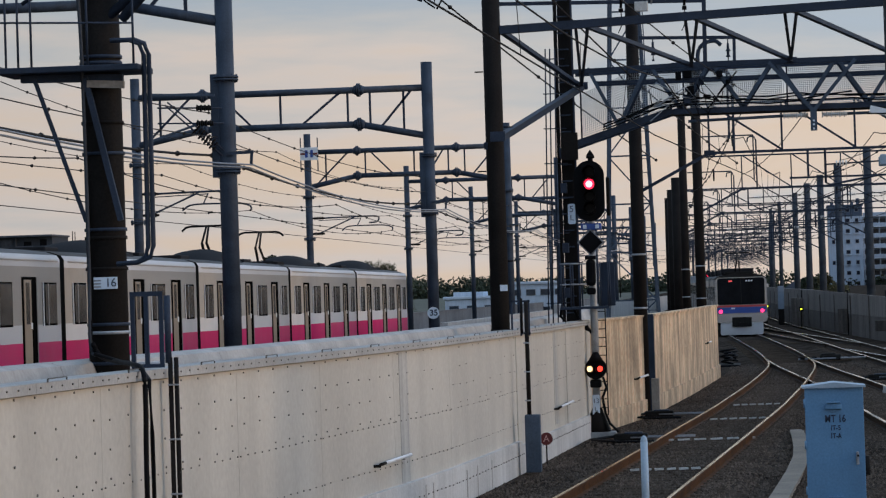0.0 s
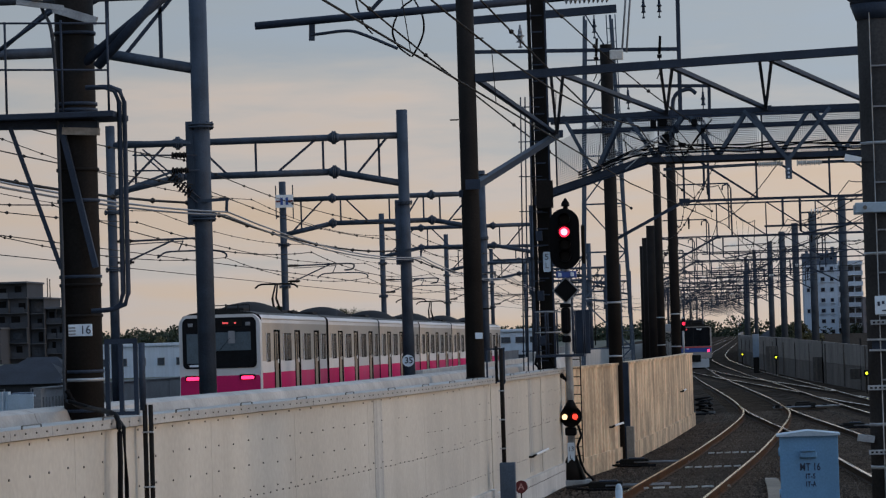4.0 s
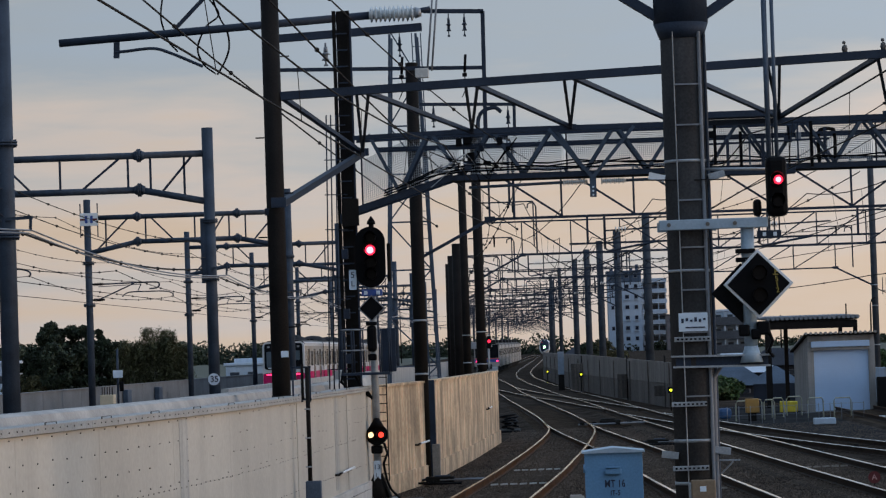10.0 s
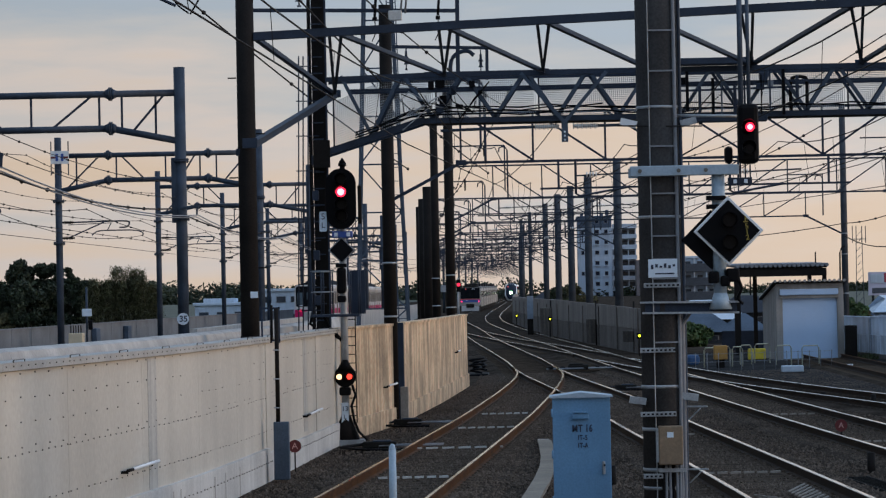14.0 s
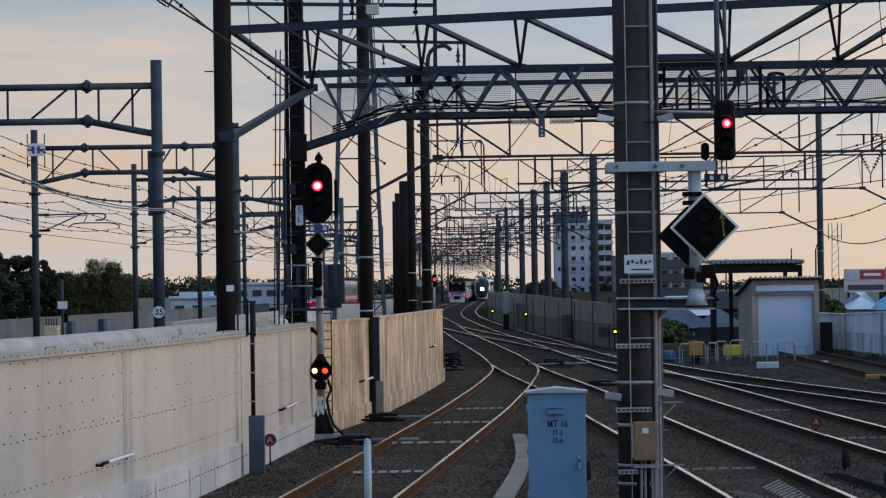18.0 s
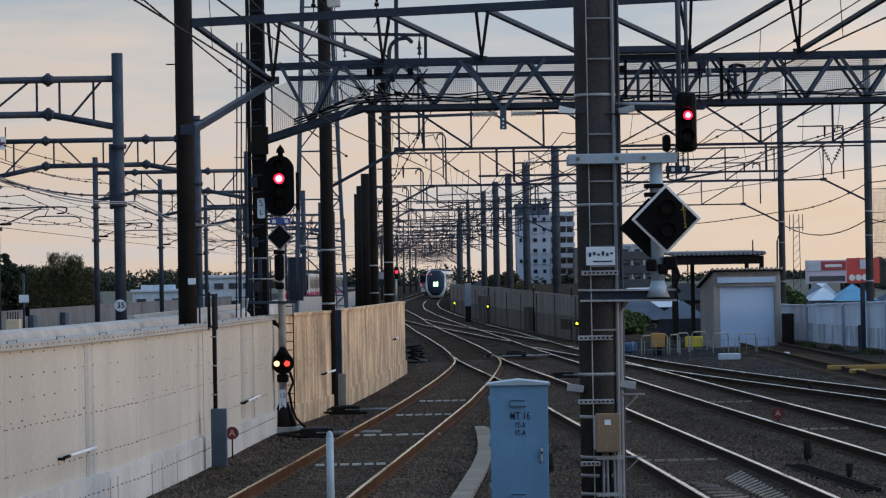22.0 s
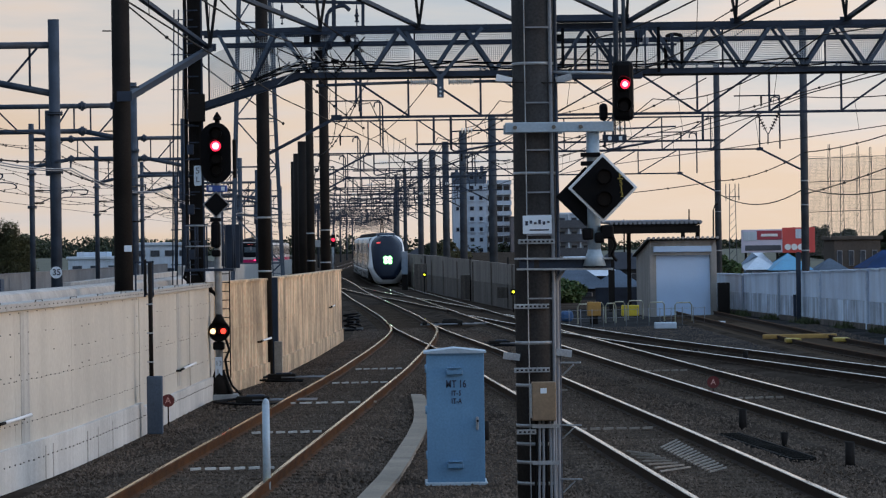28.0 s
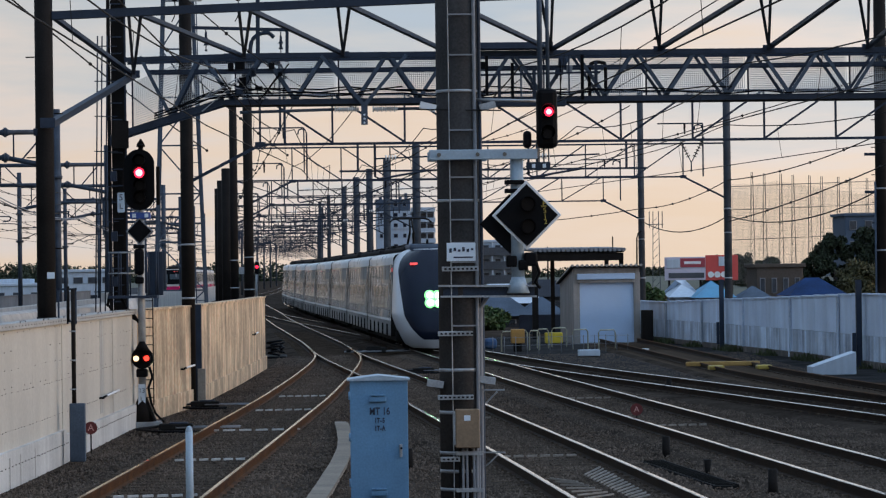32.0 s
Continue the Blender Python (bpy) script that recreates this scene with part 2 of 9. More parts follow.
M_YEL_LAMP = glow("lamp_yellow", (0.80, 0.90, 0.03), 2.5)
M_HEAD_LAMP = glow("lamp_headlight", (0.80, 1.0, 0.72), 16.0)
M_TAIL_LAMP = glow("lamp_tail", (1.0, 0.03, 0.13), 3.0)
M_TAIL_DIM = glow("lamp_destination", (1.0, 0.10, 0.10), 0.8)
M_LENS = mat("lens_dark", (0.008, 0.005, 0.005), 0.4, 0, 0.1, 4, 30, 0.0, spec=0.15)
M_PINK = mat("train_pink", (0.54, 0.012, 0.115), 0.5, 0, 0.08, 1.2, 30, 0.0, spec=0.2)
M_TRAIN_GREY = mat("train_grey", (0.33, 0.30, 0.265), 0.5, 0.1, 0.10, 0.8, 30, 0.0)
M_TRAIN_WHITE = mat("train_white", (0.55, 0.545, 0.55), 0.4, 0.0, 0.06, 0.8, 30, 0.0)
M_EXWHITE = mat("train_silver_white", (0.64, 0.67, 0.71), 0.34, 0.1, 0.07, 0.8, 30, 0.0)
M_STEEL = mat("train_stainless", (0.22, 0.215, 0.21), 0.4, 0.3, 0.10, 0.8, 40, 0.0)
M_DOOR = mat("train_door_tan", (0.27, 0.21, 0.15), 0.5, 0.2, 0.15, 0.8, 30, 0.0)
M_ROOF = mat("train_roof", (0.10, 0.098, 0.095), 0.8, 0, 0.25, 1.2, 30, 0.1)
M_ROOFDK = mat("train_roof_unit", (0.018, 0.018, 0.020), 0.8, 0.0, 0.25, 1.2, 30, 0.1, spec=0.1)
M_UNDER = mat("train_underframe", (0.018, 0.017, 0.016), 0.9, 0, 0.3, 2, 30, 0.1, spec=0.1)
M_GLASS = mat("train_glass", (0.008, 0.010, 0.013), 0.12, 0.0, 0.3, 1.5, 20, 0.0, spec=0.04)
# blue-grey base stands in for the lit cab and mirrored sky
M_CABPANE = mat("cab_pane_sky_tint", (0.075, 0.105, 0.13), 0.3, 0, 0.25, 1.5, 20, 0.0, spec=0.2)
M_WEED = mat("weed_green", (0.05, 0.062, 0.022), 0.85, 0, 0.3, 3, 20, 0.0, island=0.4)
# flat black stands in for shade in door recesses, window reveals and skirt slots
M_SHADE_BLACK = mat("recess_shade_black", (0.004, 0.004, 0.004), 1.0, 0, 0.1, 3, 30, 0.0, spec=0.0)
# peach metal tint stands in for the sunset mirrored in the express windows
M_EXPANE = mat("train_window_sunset_tint", (0.95, 0.78, 0.57), 0.10, 0.9, 0.10, 0.8, 20, 0.0)
M_SKIRT = mat("train_skirt_grey", (0.24, 0.235, 0.23), 0.6, 0.0, 0.2, 1.0, 30, 0.0)
M_BELT = mat("train_belt_white", (0.72, 0.72, 0.72), 0.3, 0.0, 0.06, 0.8, 30, 0.0)
M_EXSIDE = mat("train_side_grey", (0.44, 0.445, 0.45), 0.22, 0.6, 0.10, 0.7, 30, 0.0)
M_EXBAND = mat("train_blue_grey", (0.23, 0.27, 0.31), 0.20, 0.5, 0.1, 0.8, 30, 0.0)
# dim green glow that stands in for the headlamps' halo
M_LAMPHALO = glow("lamp_halo_glow", (0.25, 1.0, 0.30), 1.5)
M_NAVY = mat("train_navy", (0.008, 0.013, 0.027), 0.18, 0.0, 0.12, 0.8, 30, 0.0, spec=0.16)
M_TBLUE = mat("train_blue_stripe", (0.03, 0.08, 0.32), 0.4, 0, 0.1, 1, 30, 0.0)
M_TRED = mat("train_red_stripe", (0.45, 0.04, 0.05), 0.4, 0, 0.1, 1, 30, 0.0)
M_LEAF = mat("leaf_dark_green", (0.023, 0.033, 0.014), 0.8, 0, 0.4, 1.5, 6, 0.0, island=0.45)
M_BUSH = mat("leaf_bush_green", (0.055, 0.095, 0.03), 0.8, 0, 0.4, 1.5, 6, 0.0, island=0.45)
M_BAMBOO = mat("leaf_bamboo_dry", (0.115, 0.115, 0.055), 0.8, 0, 0.4, 1.5, 6, 0.0, island=0.45)
M_LEAF2 = mat("leaf_dry_green", (0.088, 0.082, 0.036), 0.8, 0, 0.4, 1.5, 6, 0.0, island=0.45)
M_BARK = mat("bark", (0.06, 0.05, 0.04), 0.9, 0, 0.3, 3, 30, 0.3)
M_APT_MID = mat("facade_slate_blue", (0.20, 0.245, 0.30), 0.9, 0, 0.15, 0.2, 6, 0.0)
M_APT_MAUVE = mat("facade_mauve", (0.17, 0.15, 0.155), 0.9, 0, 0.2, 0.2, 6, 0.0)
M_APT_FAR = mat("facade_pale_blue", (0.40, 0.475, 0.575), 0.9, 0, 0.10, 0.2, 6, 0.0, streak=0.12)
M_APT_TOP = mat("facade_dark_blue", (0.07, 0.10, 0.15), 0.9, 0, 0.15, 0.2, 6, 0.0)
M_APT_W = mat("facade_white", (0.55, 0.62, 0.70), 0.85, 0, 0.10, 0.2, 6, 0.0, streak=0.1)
M_APT_G = mat("facade_grey_brown", (0.052, 0.057, 0.067), 0.9, 0, 0.2, 0.2, 6, 0.0, spec=0.1)
M_APT_B = mat("balcony_panel", (0.088, 0.094, 0.107), 0.9, 0, 0.2, 0.3, 6, 0.0, spec=0.1)
M_APT_BR = mat("facade_brown", (0.10, 0.082, 0.07), 0.9, 0, 0.2, 0.3, 6, 0.0, spec=0.1)
M_WINDOW = glass("building_glass", (0.05, 0.06, 0.075), 0.1)
M_ROOFTILE = mat("roof_tile_dark", (0.028, 0.032, 0.042), 0.8, 0, 0.3, 0.6, 10, 0.1, spec=0.15)
M_ROOFMET = mat("roof_sheet_grey", (0.075, 0.10, 0.135), 0.9, 0.0, 0.25, 0.6, 12, 0.05, spec=0.08)
M_SHUTTER = mat("shutter_white", (0.44, 0.58, 0.78), 0.5, 0.0, 0.04, 1, 20, 0.0)
M_SHEDWALL = mat("shed_wall_grey", (0.30, 0.285, 0.27), 0.85, 0, 0.15, 1, 20, 0.1, streak=0.2)
M_BILL_RED = mat("billboard_red", (0.62, 0.08, 0.07), 0.5, 0, 0.08, 1, 10, 0.0)
M_BILL_DARK = mat("billboard_crimson", (0.36, 0.05, 0.07), 0.5, 0, 0.08, 1, 10, 0.0)
M_BILL_PALE = mat("billboard_pale", (0.55, 0.52, 0.62), 0.5, 0, 0.08, 1, 10, 0.0)
M_BLUETARP = mat("blue_sheet", (0.035, 0.09, 0.20), 0.7, 0, 0.25, 1, 10, 0.1)
M_BLUEROOF = mat("roof_tile_blue", (0.014, 0.038, 0.11), 0.85, 0, 0.3, 0.6, 10, 0.1, spec=0.08)
M_CYAN = mat("cyan_sheet", (0.07, 0.27, 0.44), 0.6, 0, 0.2, 0.6, 10, 0.05)
M_HUT = mat("hut_cream_paint", (0.62, 0.50, 0.34), 0.7, 0, 0.12, 2, 20, 0.05)
M_NETMAST = mat("net_mast_steel", (0.06, 0.065, 0.07), 0.7, 0, 0.2, 2, 20, 0.0)
M_NET = mat("net_cord", (0.12, 0.115, 0.11), 0.8, 0, 0.1, 1, 10, 0.0)
M_BIRD = mat("bird_feather", (0.10, 0.095, 0.09), 0.9, 0, 0.3, 20, 60, 0.0)


# ---- mesh helpers ----
def part(name, bm, material, parent, label=""):
    """Links a bmesh as one mesh object under a thing or a part."""
    me = bpy.data.meshes.new(name)
    bm.to_mesh(me)
    bm.free()
    for m in material if isinstance(material, (list, tuple)) else [material]:
        me.materials.append(m)
    ob = new(name, me)
    if parent:
        ob.parent = parent
    if label:
        tagged(ob, label)
    return ob


def thing(name, at, label, category, group="", kind=""):
    """An Empty at a thing's base; parts are built in its own space."""
    ob = new(name)
    ob.empty_display_size = 0.1
    ob.matrix_basis = at if isinstance(at, Matrix) else Matrix.Translation(at)
    return tagged(ob, label, category, group, kind)


def single(name, bm, material, at, label, category, group="", kind=""):
    ob = part(name, bm, material, None)
    ob.matrix_basis = at if isinstance(at, Matrix) else Matrix.Translation(at)
    return tagged(ob, label, category, group, kind)


def B():
    return bmesh.new()


def faces(bm, vs, fs, m=None, mi=0, smooth=False):
    v = [bm.verts.new(m @ Vector(p) if m else Vector(p)) for p in vs]
    for f in fs:
        try:
            fc = bm.faces.new([v[i] for i in f])
            fc.material_index, fc.smooth = mi, smooth
        except ValueError:
            pass
    return bm


BOXF = [(0, 3, 2, 1), (4, 5, 6, 7), (0, 1, 5, 4), (1, 2, 6, 5), (2, 3, 7, 6), (3, 0, 4, 7)]


def box(bm, c, s, m=None, mi=0):
    x, y, z = c
    a, b, d = s[0] / 2, s[1] / 2, s[2] / 2
    vs = [(x - a, y - b, z - d), (x + a, y - b, z - d), (x + a, y + b, z - d), (x - a, y + b, z - d),
          (x - a, y - b, z + d), (x + a, y - b, z + d), (x + a, y + b, z + d), (x - a, y + b, z + d)]
    return faces(bm, vs, BOXF, m, mi)


def bevel_box(bm, c, s, r, mi=0):
    """A box with chamfered upright and level edges."""
    t = bmesh.new()
    box(t, c, s)
    bmesh.ops.bevel(t, geom=t.edges[:], offset=r, segments=2, affect="EDGES", profile=0.5)
    me = bpy.data.meshes.new("tmp")
    for f in t.faces:
        f.material_index = mi
    t.to_mesh(me)
    t.free()
    bm.from_mesh(me)
    bpy.data.meshes.remove(me)
    return bm


def basis(p, q):
    p, q = Vector(p), Vector(q)
    d = (q - p)
    n = d.length
    d = d / n
    up = Vector((0, 0, 1)) if abs(d.z) < 0.95 else Vector((0, 1, 0))
    s = d.cross(up).normalized()
    u = s.cross(d)
    return p, q, d, s, u, n


def bar(bm, p, q, w, h=None, mi=0):
    """A square bar from p to q, w across and h high."""
    h = h or w
    p, q, d, s, u, n = basis(p, q)
    vs = []
    for e in (p, q):
        vs += [e - s * w / 2 - u * h / 2, e + s * w / 2 - u * h / 2, e + s * w / 2 + u * h / 2, e - s * w / 2 + u * h / 2]
    return faces(bm, vs, [(3, 2, 1, 0), (4, 5, 6, 7), (0, 1, 5, 4), (1, 2, 6, 5), (2, 3, 7, 6), (3, 0, 4, 7)], None, mi)


def angle_bar(bm, p, q, w, t=0.012):
    """An angle iron from p to q."""
    p, q, d, s, u, n = basis(p, q)
    bar(bm, p + u * 0, q + u * 0, w, t)
    bar(bm, p + u * w / 2 + s * w / 2, q + u * w / 2 + s * w / 2, t, w)
    return bm


def tube(bm, p, q, r, r2=None, n=12, mi=0, caps=True):
    r2 = r if r2 is None else r2
    p, q, d, s, u, ln = basis(p, q)
    vs = []
    for e, k in ((p, r), (q, r2)):
        vs += [e + (s * math.cos(a) + u * math.sin(a)) * k for a in [2 * math.pi * i / n for i in range(n)]]
    fs = [(i, (i + 1) % n, n + (i + 1) % n, n + i) for i in range(n)]
    v = [bm.verts.new(x) for x in vs]
    for f in fs:
        fc = bm.faces.new([v[i] for i in f])
        fc.smooth, fc.material_index = True, mi
    if caps:
        bm.faces.new(v[:n][::-1]).material_index = mi
        bm.faces.new(v[n:]).material_index = mi
    return bm


def sweep(bm, pts, r, n=6, mi=0):
    """A round rod through pts."""
    pts = [Vector(p) for p in pts]
    rings = []
    for i, p in enumerate(pts):
        d = (pts[min(i + 1, len(pts) - 1)] - pts[max(i - 1, 0)]).normalized()
        up = Vector((0, 0, 1)) if abs(d.z) < 0.9 else Vector((0, 1, 0))
        s = d.cross(up).normalized()
        u = s.cross(d)
        rings.append([bm.verts.new(p + (s * math.cos(2 * math.pi * k / n) + u * math.sin(2 * math.pi * k / n)) * r) for k in range(n)])
    for a, b in zip(rings[:-1], rings[1:]):
        for k in range(n):
            f = bm.faces.new((a[k], a[(k + 1) % n], b[(k + 1) % n], b[k]))
            f.smooth, f.material_index = True, mi
    return bm


def profile_sweep(bm, pts, prof, mats=None, close=True):
    """A profile of (across, up) drawn along pts that lie near level; mats: a material index for each side of it."""
    pts = [Vector(p) for p in pts]
    rings = []
    for i, p in enumerate(pts):
        d = (pts[min(i + 1, len(pts) - 1)] - pts[max(i - 1, 0)])
        d.z = 0
        d.normalize()
        s = Vector((d.y, -d.x, 0))
        rings.append([bm.verts.new(p + s * a + Vector((0, 0, b))) for a, b in prof])
    n = len(prof)
    for a, b in zip(rings[:-1], rings[1:]):
        for k in range(n if close else n - 1):
            f = bm.faces.new((a[k], b[k], b[(k + 1) % n], a[(k + 1) % n]))
            f.material_index = mats[k] if mats else 0
    if close:
        bm.faces.new(rings[0])
        bm.faces.new(rings[-1][::-1])
    return bm


def disc(bm, c, r, axis, depth, n=16, mi=0):
    """A short drum round c, facing along axis."""
    a = Vector(axis).normalized()
    return tube(bm, Vector(c) - a * depth / 2, Vector(c) + a * depth / 2, r, None, n, mi)


def ball(bm, c, r, n=8, squash=1.0):
    rings = n // 2
    m = Matrix.Translation(c)
    vs, fs = [(0, 0, -r * squash)], []
    for i in range(1, rings):
        a = -math.pi / 2 + math.pi * i / rings
        vs += [(r * math.cos(a) * math.cos(2 * math.pi * k / n), r * math.cos(a) * math.sin(2 * math.pi * k / n), r * squash * math.sin(a)) for k in range(n)]
    vs.append((0, 0, r * squash))
    for k in range(n):
        fs.append((0, 1 + (k + 1) % n, 1 + k))
        for i in range(rings - 2):
            a, b = 1 + i * n, 1 + (i + 1) * n
            fs.append((a + k, a + (k + 1) % n, b + (k + 1) % n, b + k))
        fs.append((1 + (rings - 2) * n + k, 1 + (rings - 2) * n + (k + 1) % n, len(vs) - 1))
    return faces(bm, vs, fs, m, 0, True)


def smooth(pts, n=8):
    """A round curve through the points, as a hanging lead takes."""
    v = [Vector(p) for p in pts]
    v = [v[0] * 2 - v[1]] + v + [v[-1] * 2 - v[-2]]
    out = []
    for i in range(1, len(v) - 2):
        a, b, c, d = v[i - 1:i + 3]
        for k in range(n):
            t = k / n
            out.append(tuple(0.5 * (2 * b + (c - a) * t + (2 * a - 5 * b + 4 * c - d) * t * t + (3 * b - a - 3 * c + d) * t ** 3)))
    return out + [tuple(v[-2])]


def words(text, size, m, material, parent, name="lettering", depth=0.002, rot=None, bold=0.0):
    """Writing as a thin mesh, centred, in the local xz plane facing -y."""
    cu = bpy.data.curves.new(name, "FONT")
    cu.body, cu.size, cu.align_x, cu.align_y, cu.extrude = text, size, "CENTER", "CENTER", depth
    cu.offset = bold
    tmp = bpy.data.objects.new("tmp", cu)
    scene.collection.objects.link(tmp)
    me = bpy.data.meshes.new_from_object(tmp.evaluated_get(bpy.context.evaluated_depsgraph_get()))
    bpy.data.objects.remove(tmp)
    me.transform(Matrix.Translation(m) @ (rot or Matrix.Identity(4)) @ pose(0, 0, 0, 90))
    me.materials.append(material)
    ob = new(name, me)
    ob.parent = parent
    return ob


# ---- the tracks' lines ----
class Line:
    """A smooth line through (y, x) pairs, y being the way ahead."""

    def __init__(self, pairs, soft=16):
        ys, xs = np.array(pairs, float).T
        self.y = np.arange(ys[0], ys[-1] + 1, 1.0)
        raw = np.interp(self.y, ys, xs)
        k = np.hanning(2 * soft + 1)
        lo = raw[0] + (raw[1] - raw[0]) * np.arange(-soft, 0)
        hi = raw[-1] + (raw[-1] - raw[-2]) * np.arange(1, soft + 1)
        self.x = np.convolve(np.r_[lo, raw, hi], k / k.sum(), "valid")

    def at(self, y):
        return float(np.interp(y, self.y, self.x)) if y >= self.y[0] else float(self.x[0] + (self.x[5] - self.x[0]) / 5 * (y - self.y[0]))

    def run(self, a, b, step=2.0, off=0.0, z=0.0):
        out = []
        for y in np.linspace(a, b, max(2, int(round((b - a) / step)) + 1)):
            t = (self.at(y + 0.5) - self.at(y - 0.5))
            n = math.hypot(1, t)
            out.append((self.at(y) + off / n, y - off * t / n, z + grade(y)))
        return out


def grade(y):
    """The line climbs very slightly further on."""
    return 0.0 if y < 200 else min(2.0, 0.0025 * (y - 200))


MAIN = Line([(-30, 5.5), (20, 4.35), (36.8, 3.7), (42, 3.53), (48.5, 3.25), (56, 2.93), (65, 2.52), (80.5, 1.98), (97, 1.05), (109, 0.47), (125, 0.05), (152, -1.0), (172, -1.82),
             (190, -2.45), (207, -3.1), (225, -3.65), (242, -4.25), (275, -5.55), (308, -6.75), (330, -7.3), (366, -7.6), (400, -7.25), (506, -6.5), (600, -5.8), (1000, -3.4)], 12)
LOOP = Line([(-30, -5.2), (20, -3.1), (38.6, -2.24), (45, -1.9), (55, -1.38), (70, -0.62), (85, -0.02), (97, 0.36), (104, 0.50), (109, 0.47), (125, 0.05), (135, -0.35)], 6)
UP = Line([(-30, 10.6), (20, 8.2), (45, 7.0), (53, 6.6), (60, 6.25), (70, 5.8), (76, 5.54), (89, 4.98), (101, 4.42), (120, 3.62), (131, 3.2), (145, 2.7), (163, 2.02), (184, 1.12),
           (206, 0.22), (245, -1.35), (285, -2.65), (330, -3.35), (382, -3.45), (520, -3.05), (730, -2.65), (1000, -2.3), (1500, -2)], 12)
BRANCH = Line([(20, 15.7), (56, 11.1), (66, 9.78), (76, 8.5), (86, 7.2), (96, 6.05), (108, 5.0), (118, 4.1), (128, 3.35)], 8)
SIDING = Line([(40, 14.8), (66, 12.55), (72, 12.1), (84, 11.7), (92, 11.73), (121, 11.85), (127.5, 11.9)], 5)
WALL = Line([(10, -6.5), (21.5, -6.0), (26, -5.8), (29, -5.62), (35, -5.08), (42, -4.45), (48, -4.17), (55, -3.92), (60, -3.75), (63, -3.62), (71, -2.86), (85, -2.27), (100, -1.8), (104, -1.7)], 4)


# ---- ground ----
def ground():
    bm = B()
    ys = [-60, 0, 30, 60, 100, 150, 200, 250, 300, 350, 400, 450, 600, 1000, 2000, 4500]
    xs = [-4000, -600, -120, -40, -27, -26, 0, 40, 120, 600, 4000]
    vs = [(x, y, -0.22 + grade(y)) for y in ys for x in xs]
    n = len(xs)
    fs = [(j * n + i, j * n + i + 1, (j + 1) * n + i + 1, (j + 1) * n + i) for j in range(len(ys) - 1) for i in range(n - 1)]
    faces(bm, vs, fs)
    for f in bm.faces:
        c = f.calc_center_median()
        f.material_index = 0 if -27 < c.x < 40 and c.y < 1000 else 1
    single("ground", bm, [M_BALLAST, M_EARTH], (0, 0, 0), "dark grey ballast ground under the railway tracks", "ground", kind="structure")


ground()


# ---- rails and sleepers ----
RAIL_PROF = [(-0.065, -0.17), (0.065, -0.17), (0.065, -0.15), (0.012, -0.13), (0.012, -0.05), (0.034, -0.04), (0.034, -0.008), (0.024, 0.0),
             (-0.024, 0.0), (-0.034, -0.008), (-0.034, -0.04), (-0.012, -0.05), (-0.012, -0.13), (-0.065, -0.15)]
RAIL_MATS_WORN = [0, 0, 0, 0, 0, 0, 0, 1, 1, 0, 0, 0, 0, 0]


def track(name, line, a, b, label, top, step=2.0, sleepers=(0, 0), skip=()):
    th = thing(name, (0, 0, 0), label, "railway track", "railway tracks")
    for off in (-0.7525, 0.7525):
        bm = profile_sweep(B(), line.run(a, b, step, off), RAIL_PROF, RAIL_MATS_WORN)
        rail = part("rail", bm, [M_RAIL if line is LOOP else M_RAIL_DARK, top], th)
        clips = B()
        for x, y, z in line.run(max(a, 30), min(b, 90), 0.6, off):
            for s in (-0.085, 0.085):
                box(clips, (x + s, y, z - 0.148), (0.05, 0.07, 0.03))
        tagged(part("rail_fastening", clips, M_CLIP, rail), kind="stuff")
    if sleepers[1] > sleepers[0]:
        me = None
        rest = B()
        for k, (x, y, z) in enumerate(line.run(*sleepers, 0.6)):
            t = line.at(y + 0.5) - line.at(y - 0.5)
            m = Matrix.Translation((x, y, z - 0.165)) @ pose(0, 0, 0, 0, 0, -math.degrees(math.atan(t)))
            if k < 90:
                if me is None:
                    ob = part("sleeper", bevel_box(B(), (0, 0, -0.08), (2.4, 0.22, 0.17), 0.02), M_SLEEPER, th)
                    me = ob.data
                else:
                    ob = new("sleeper", me)
                    ob.parent = th
                ob.matrix_basis = m
            else:
                box(rest, (0, 0, -0.08), (2.4, 0.22, 0.17), m)
        tagged(part("sleepers_beyond", rest, M_SLEEPER, th), kind="stuff")
    return th


track("loop_track", LOOP, 12, 116, "rusty steel rails of the loop line curving beside the white wall", M_RAILTOP_RUST, 1.5, (34, 104))
track("main_track", MAIN, 12, 900, "polished steel rails of the main line curving away", M_RAILTOP, 2.5, (34, 160))
track("up_track", UP, 12, 1440, "polished steel rails of the second main line", M_RAILTOP, 2.5, (34, 160))
track("branch_track", BRANCH, 30, 126, "steel rails of a branch joining the second main line", M_RAILTOP_DULL, 1.5, (45, 116))
track("siding_track", SIDING, 45, 127, "rusty rails of the siding that ends at the shed", M_RAIL, 2.0, (60, 127))
CROSS = Line([(138, 2.85), (150, 1.9), (165, 0.75), (185, -0.9), (205, -2.3), (215, -3.1), (225, -3.65)], 6)
track("crossover_track", CROSS, 138, 225, "worn steel rails of a crossover between the main lines", M_RAILTOP, 2.5, (150, 215))


